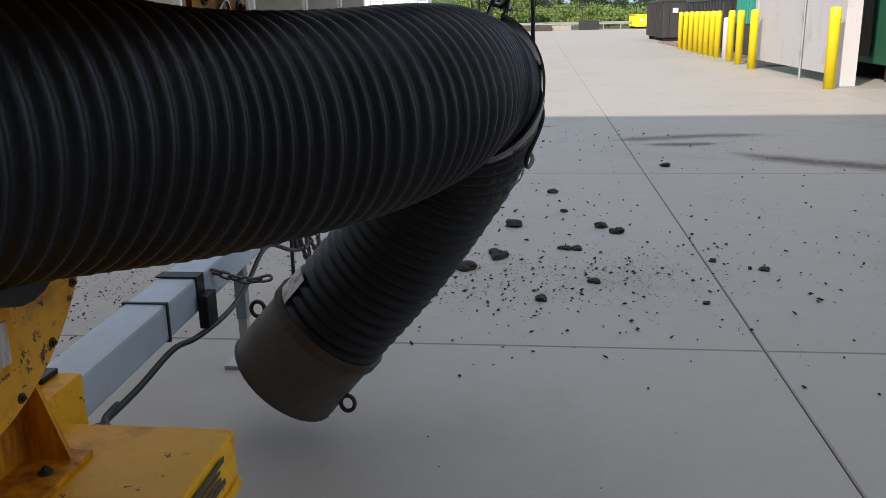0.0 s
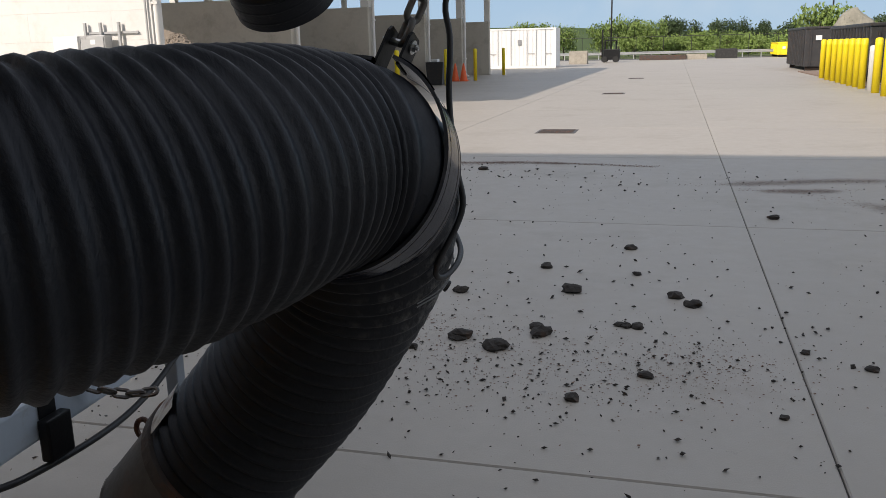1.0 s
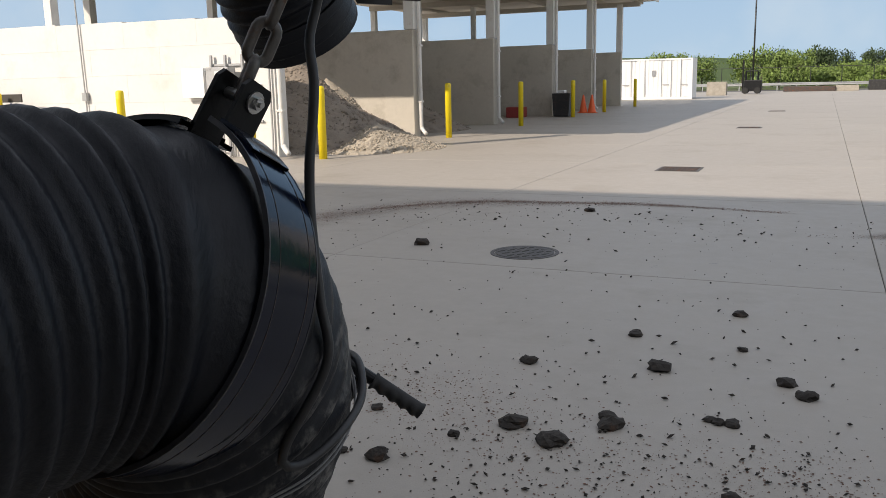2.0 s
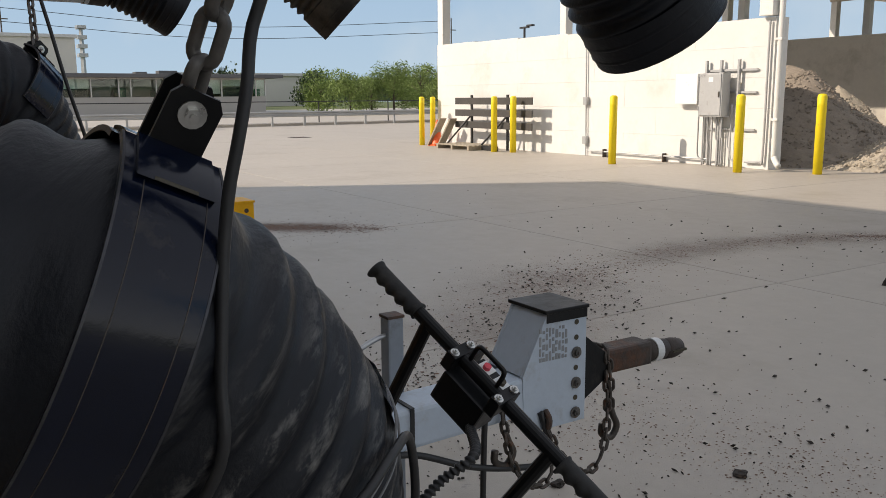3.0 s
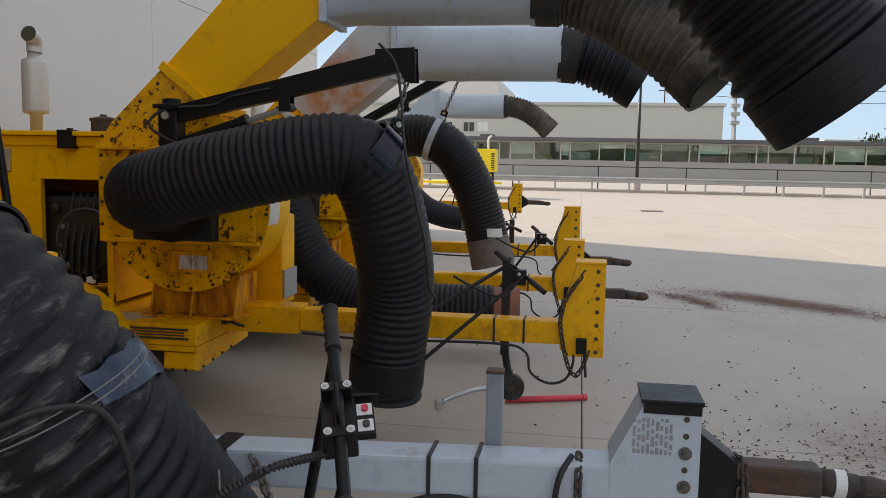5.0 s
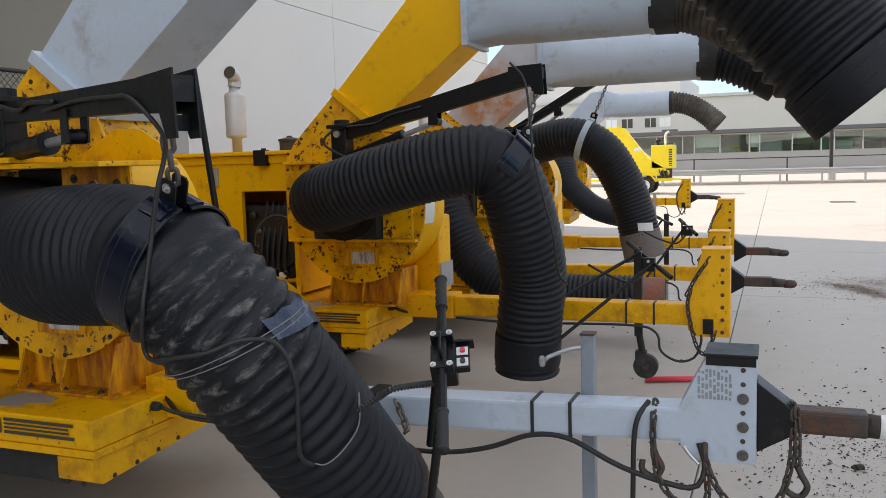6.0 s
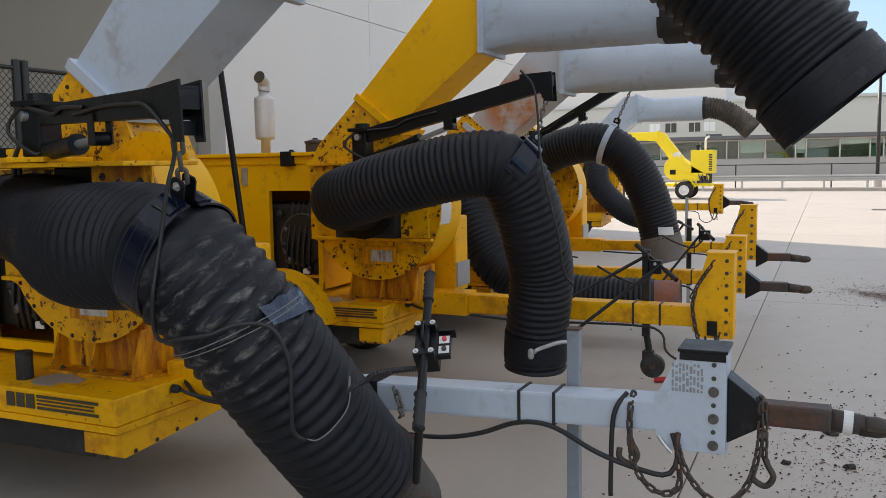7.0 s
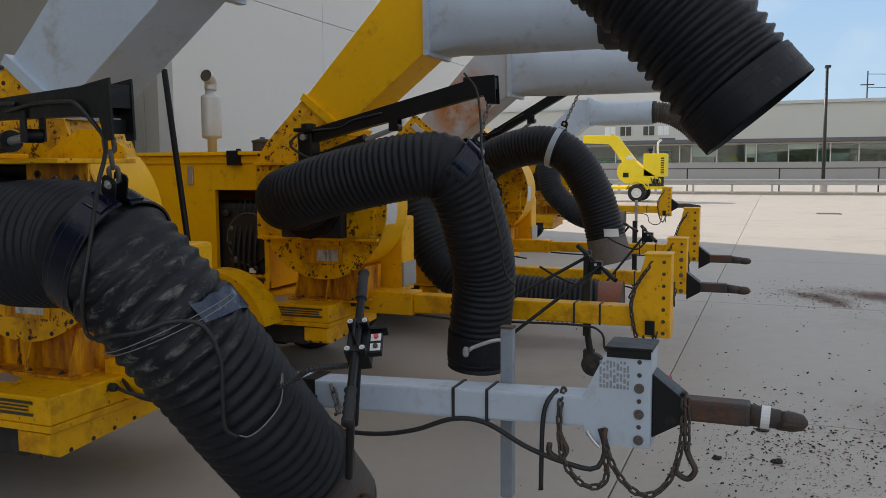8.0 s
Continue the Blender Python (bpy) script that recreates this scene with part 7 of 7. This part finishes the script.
rc = random.Random(11)
CLODS = [(-0.17, 6.13, 0.13), (-0.41, 6.7, 0.08), (0.14, 7.37, 0.09), (0.22, 6.61, 0.06), (0.47, 6.11, 0.10), (0.57, 5.95, 0.10), (0.27, 5.48, 0.07), (0.17, 5.5, 0.06), (-0.27, 5.36, 0.09),
         (-0.42, 5.02, 0.12), (-0.64, 5.15, 0.12), (-0.88, 6.01, 0.08), (0.03, 4.43, 0.08), (0.34, 4.76, 0.07), (1.31, 8.72, 0.10), (0.91, 4.41, 0.04), (1.1, 5.23, 0.05), (1.37, 5.05, 0.06),
         (-2.95, 9.01, 0.16), (-0.86, 6.0, 0.10), (-0.16, 6.14, 0.1), (-0.23, 5.27, 0.12), (-0.66, 5.12, 0.10), (-1.33, 5.09, 0.06), (-0.41, 6.74, 0.07), (0.21, 5.48, 0.06), (-1.07, 4.61, 0.11),
         (-0.44, 5.0, 0.12), (-0.86, 4.93, 0.06), (-1.92, 11.53, 0.12), (-1.67, 4.41, 0.06), (-1.25, 4.6, 0.06), (-3.3, 4.42, 0.07), (-2.75, 4.5, 0.06), (-2.7, 4.2, 0.05)]
for k, (x, y, s) in enumerate(CLODS):
    thing("clod_of_earth", rock(s, 40 + k), M_CLOD, "dark dried clod of earth on the concrete", "clod", "clods on the yard", at=pose(x, y, 0, 0, 0, rc.uniform(0, 360)))
crumbs = bmesh.new()


def crumb(x, y, s):
    m = Matrix.LocRotScale((x, y, s * 0.22), Euler((rc.uniform(-0.5, 0.5), rc.uniform(-0.5, 0.5), rc.uniform(0, 6.28))), (s * rc.uniform(0.6, 1.3), s * rc.uniform(0.4, 0.8), s * 0.45))
    vs = [crumbs.verts.new(m @ (Vector(p) * rc.uniform(0.75, 1.2))) for p in ((0.5, 0, 0), (0.1, 0.5, 0), (-0.5, 0.1, 0), (-0.1, -0.5, 0), (0, 0, 0.5), (0, 0, -0.4))]
    for q in ((0, 1, 4), (1, 2, 4), (2, 3, 4), (3, 0, 4), (1, 0, 5), (2, 1, 5), (3, 2, 5), (0, 3, 5)):
        crumbs.faces.new([vs[k] for k in q])


for cx, cy, sx, sy, count, big_ in ((-0.2, 4.75, 0.55, 0.45, 520, 0.028), (0.9, 5.2, 1.2, 0.8, 420, 0.032), (-0.6, 6.5, 1.2, 1.3, 110, 0.035), (2.6, 6.2, 1.6, 1.6, 150, 0.032), (-2.2, 5.1, 0.7, 0.6, 220, 0.024),
                                   (-3.0, 5.8, 1.0, 1.0, 130, 0.03), (-1.6, 10.9, 2.2, 0.5, 260, 0.045), (-8.5, 6.0, 0.5, 0.9, 900, 0.017), (-5.0, 4.6, 1.2, 0.8, 160, 0.025),
                                   (-4.5, 9.5, 2.5, 1.2, 200, 0.035), (1.0, 8.5, 2.5, 1.6, 180, 0.035), (-2.2, 4.3, 1.0, 0.5, 220, 0.022), (-3.5, 4.5, 0.4, 0.22, 420, 0.022), (-2.8, 4.25, 0.35, 0.2, 300, 0.02), (-8.9, 4.8, 0.7, 0.4, 320, 0.024), (-3.1, 4.9, 0.3, 0.3, 260, 0.024), (-3.6, 5.5, 0.35, 0.35, 300, 0.026), (-4.1, 6.2, 0.4, 0.45, 260, 0.028),
                                   (-4.7, 7.0, 0.45, 0.5, 240, 0.028), (-3.6, 6.4, 0.5, 0.5, 120, 0.034)):
    for _ in range(count):
        crumb(rc.gauss(cx, sx), rc.gauss(cy, sy), big_ * (0.25 + 1.0 * rc.random() ** 2.5))
thing("earth_crumbs", crumbs, M_CRUMB, "scattered dark crumbs of earth on the concrete", "debris", kind="stuff")

silt = bmesh.new()


def flake(x, y, s):
    a = rc.uniform(0, 6.28)
    vs = [silt.verts.new((x + s * rc.uniform(0.6, 1.2) * math.cos(a + k), y + s * rc.uniform(0.6, 1.2) * math.sin(a + k), 0.0012 + 0.002 * rc.random())) for k in (0, 1.6, 3.1, 4.7)]
    silt.faces.new(vs)


def drift(points, spread, count, size):
    path, _ = curve_points([(x, y, 0) for x, y in points], 0.02)
    for _ in range(count):
        p = rc.choice(path)
        thick = 0.35 + 0.9 * abs(noise.noise(p * 0.9))
        flake(p.x + rc.gauss(0, spread * thick), p.y + rc.gauss(0, spread * thick), size * (0.2 + rc.random() ** 3))


LINES = [([(-4.65, 6.6), (-4.8, 7.6), (-5.0, 8.9), (-4.85, 10.1), (-4.2, 11.4), (-3.4, 11.9), (-2.3, 12.0), (-1.4, 12.35)], 0.75, 4200, 0.36),
         ([(-4.6, 10.9), (-4.15, 11.5), (-3.4, 12.0), (-2.4, 12.15), (-1.3, 12.25), (0.2, 12.0)], 0.24, 3600, 0.7),
         ([(1.75, 10.05), (2.2, 9.55), (2.9, 8.95), (3.9, 8.45), (5.4, 8.1)], 0.42, 500, 0.85), ([(0.5, 10.5), (1.3, 10.75), (2.2, 11.0), (3.3, 11.1)], 0.34, 200, 0.6), ([(1.1, 10.3), (1.7, 10.25), (2.3, 10.4)], 0.26, 150, 0.7),
         ([(-2.9, 4.6), (-3.5, 5.4), (-4.1, 6.2), (-4.7, 7.1), (-4.8, 8.0)], 1.3, 1500, 0.3),
         ([(-9.5, 5.0), (-9.1, 5.7), (-8.65, 6.3), (-8.05, 6.95)], 0.62, 6500, 1.0), ([(-9.3, 4.6), (-8.8, 5.0), (-8.2, 5.2)], 0.4, 1500, 0.8)]
for points, width, count, strength in LINES:
    drift(points, width * 0.42, count, 0.014)
drift([(-2.6, 4.6), (-2.0, 5.2), (-1.2, 5.4), (-0.2, 4.8), (1.0, 5.0)], 0.45, 5000, 0.007)
thing("silt_flakes", silt, M_DRIFT, "brown silt flakes drifted in lines over the concrete", "silt", kind="stuff")


def film_material():
    """A film of dried silt, thick along its middle and gone at its edges, broken up by the broom marks."""
    m = bpy.data.materials.new("dried_silt_film")
    m.use_nodes = True
    n, l = m.node_tree.nodes, m.node_tree.links
    b = n["Principled BSDF"]
    b.inputs["Roughness"].default_value = 0.9
    uv, sep, place = n.new("ShaderNodeTexCoord"), n.new("ShaderNodeSeparateXYZ"), n.new("ShaderNodeNewGeometry")
    l.new(uv.outputs["UV"], sep.inputs[0])
    broad, fine, tone = n.new("ShaderNodeTexNoise"), n.new("ShaderNodeTexNoise"), n.new("ShaderNodeMix")
    for t, k in ((broad, 2.6), (fine, 26.0)):
        t.inputs["Scale"].default_value, t.inputs["Detail"].default_value, t.inputs["Roughness"].default_value = k, 7.0, 0.65
        l.new(place.outputs["Position"], t.inputs["Vector"])

    def calc(op, a, c):
        q = n.new("ShaderNodeMath")
        q.operation, q.use_clamp = op, op != "SUBTRACT"
        for sock, val in zip(q.inputs, (a, c)):
            if isinstance(val, float):
                sock.default_value = val
            else:
                l.new(val, sock)
        return q.outputs[0]

    body = n.new("ShaderNodeMapRange")
    body.interpolation_type = "SMOOTHSTEP"
    body.inputs["From Min"].default_value, body.inputs["From Max"].default_value = 0.28, 0.92
    l.new(calc("MULTIPLY", sep.outputs["Y"], calc("ADD", broad.outputs[0], 0.35)), body.inputs["Value"])
    grit = n.new("ShaderNodeMapRange")
    grit.inputs["From Min"].default_value, grit.inputs["From Max"].default_value, grit.inputs["To Min"].default_value = 0.3, 0.65, 0.35
    l.new(fine.outputs[0], grit.inputs["Value"])
    l.new(calc("MULTIPLY", calc("MULTIPLY", body.outputs[0], grit.outputs[0]), sep.outputs["X"]), b.inputs["Alpha"])
    tone.data_type = "RGBA"
    tone.inputs[6].default_value, tone.inputs[7].default_value = (0.15, 0.088, 0.066, 1), (0.25, 0.175, 0.138, 1)
    l.new(fine.outputs[0], tone.inputs[0])
    l.new(tone.outputs[2], b.inputs["Base Color"])
    return m


M_FILM = film_material()
for points, width, count, strength in LINES:
    path, total = curve_points([(x, y, 0.0016) for x, y in points], 0.12)
    verts, faces, fade = [], [], []
    for i, p in enumerate(path):
        way = (path[min(i + 1, len(path) - 1)] - path[max(i - 1, 0)]).normalized()
        side = Vector((-way.y, way.x, 0))
        end = min(1.0, 4 * i / len(path), 4 * (len(path) - 1 - i) / len(path))
        for k in range(9):
            u = k / 4 - 1
            verts.append(p + side * u * width * 1.3)
            fade.append(end * (1 - abs(u)))
    for i in range(len(path) - 1):
        for k in range(8):
            a = 9 * i + k
            faces.append((a, a + 9, a + 10, a + 1))
    me = bpy.data.meshes.new("silt_film")
    me.from_pydata(verts, [], faces)
    me.materials.append(M_FILM)
    layer = me.uv_layers.new(name="thickness")
    for loop in me.loops:
        layer.data[loop.index].uv = (strength, fade[loop.vertex_index])
    tagged(new("silt_film", me), "thin film of dried brown silt on the concrete", "silt", kind="stuff")

# ---- concrete slabs, joint by joint ----
SLAB, GAP = 4.575, 0.007
X0, Y0 = 1.05 - SLAB * 10, 3.75 - SLAB * 2


def slab_mesh(w, h):
    bm = bmesh.new()
    e = 0.006
    a = [bm.verts.new((x, y, -e)) for x, y in ((0, 0), (w, 0), (w, h), (0, h))]
    b = [bm.verts.new((x, y, 0)) for x, y in ((e, e), (w - e, e), (w - e, h - e), (e, h - e))]
    c = [bm.verts.new((x, y, -0.013)) for x, y in ((0, 0), (w, 0), (w, h), (0, h))]
    bm.faces.new(b)
    for u, v in ((a, b), (c, a)):
        for i in range(4):
            j = (i + 1) % 4
            bm.faces.new((u[i], u[j], v[j], v[i]))
    return finish(bm, "slab", M_CONCRETE)


slab_me = slab_mesh(SLAB - GAP, SLAB - GAP)
for i in range(13):
    for j in range(22):
        s = new("slab", slab_me)
        s.parent = pavement
        s.location = (X0 + SLAB * i + GAP / 2, Y0 + SLAB * j + GAP / 2, 0)
rest = bmesh.new()
for i in range(13, 20):
    for j in range(22):
        x, y = X0 + SLAB * i + GAP / 2, Y0 + SLAB * j + GAP / 2
        box(x, x + SLAB - GAP, y, y + SLAB - GAP, -0.013, 0, bm=rest)
box(X0, X0 + SLAB * 20, -40, Y0 - GAP / 2, -0.013, 0, bm=rest)
box(X0 - 60, X0 - GAP / 2, -40, 104, -0.013, -0.003, bm=rest)
tagged(part("far_slabs", rest, M_CONCRETE, pavement), kind="stuff")
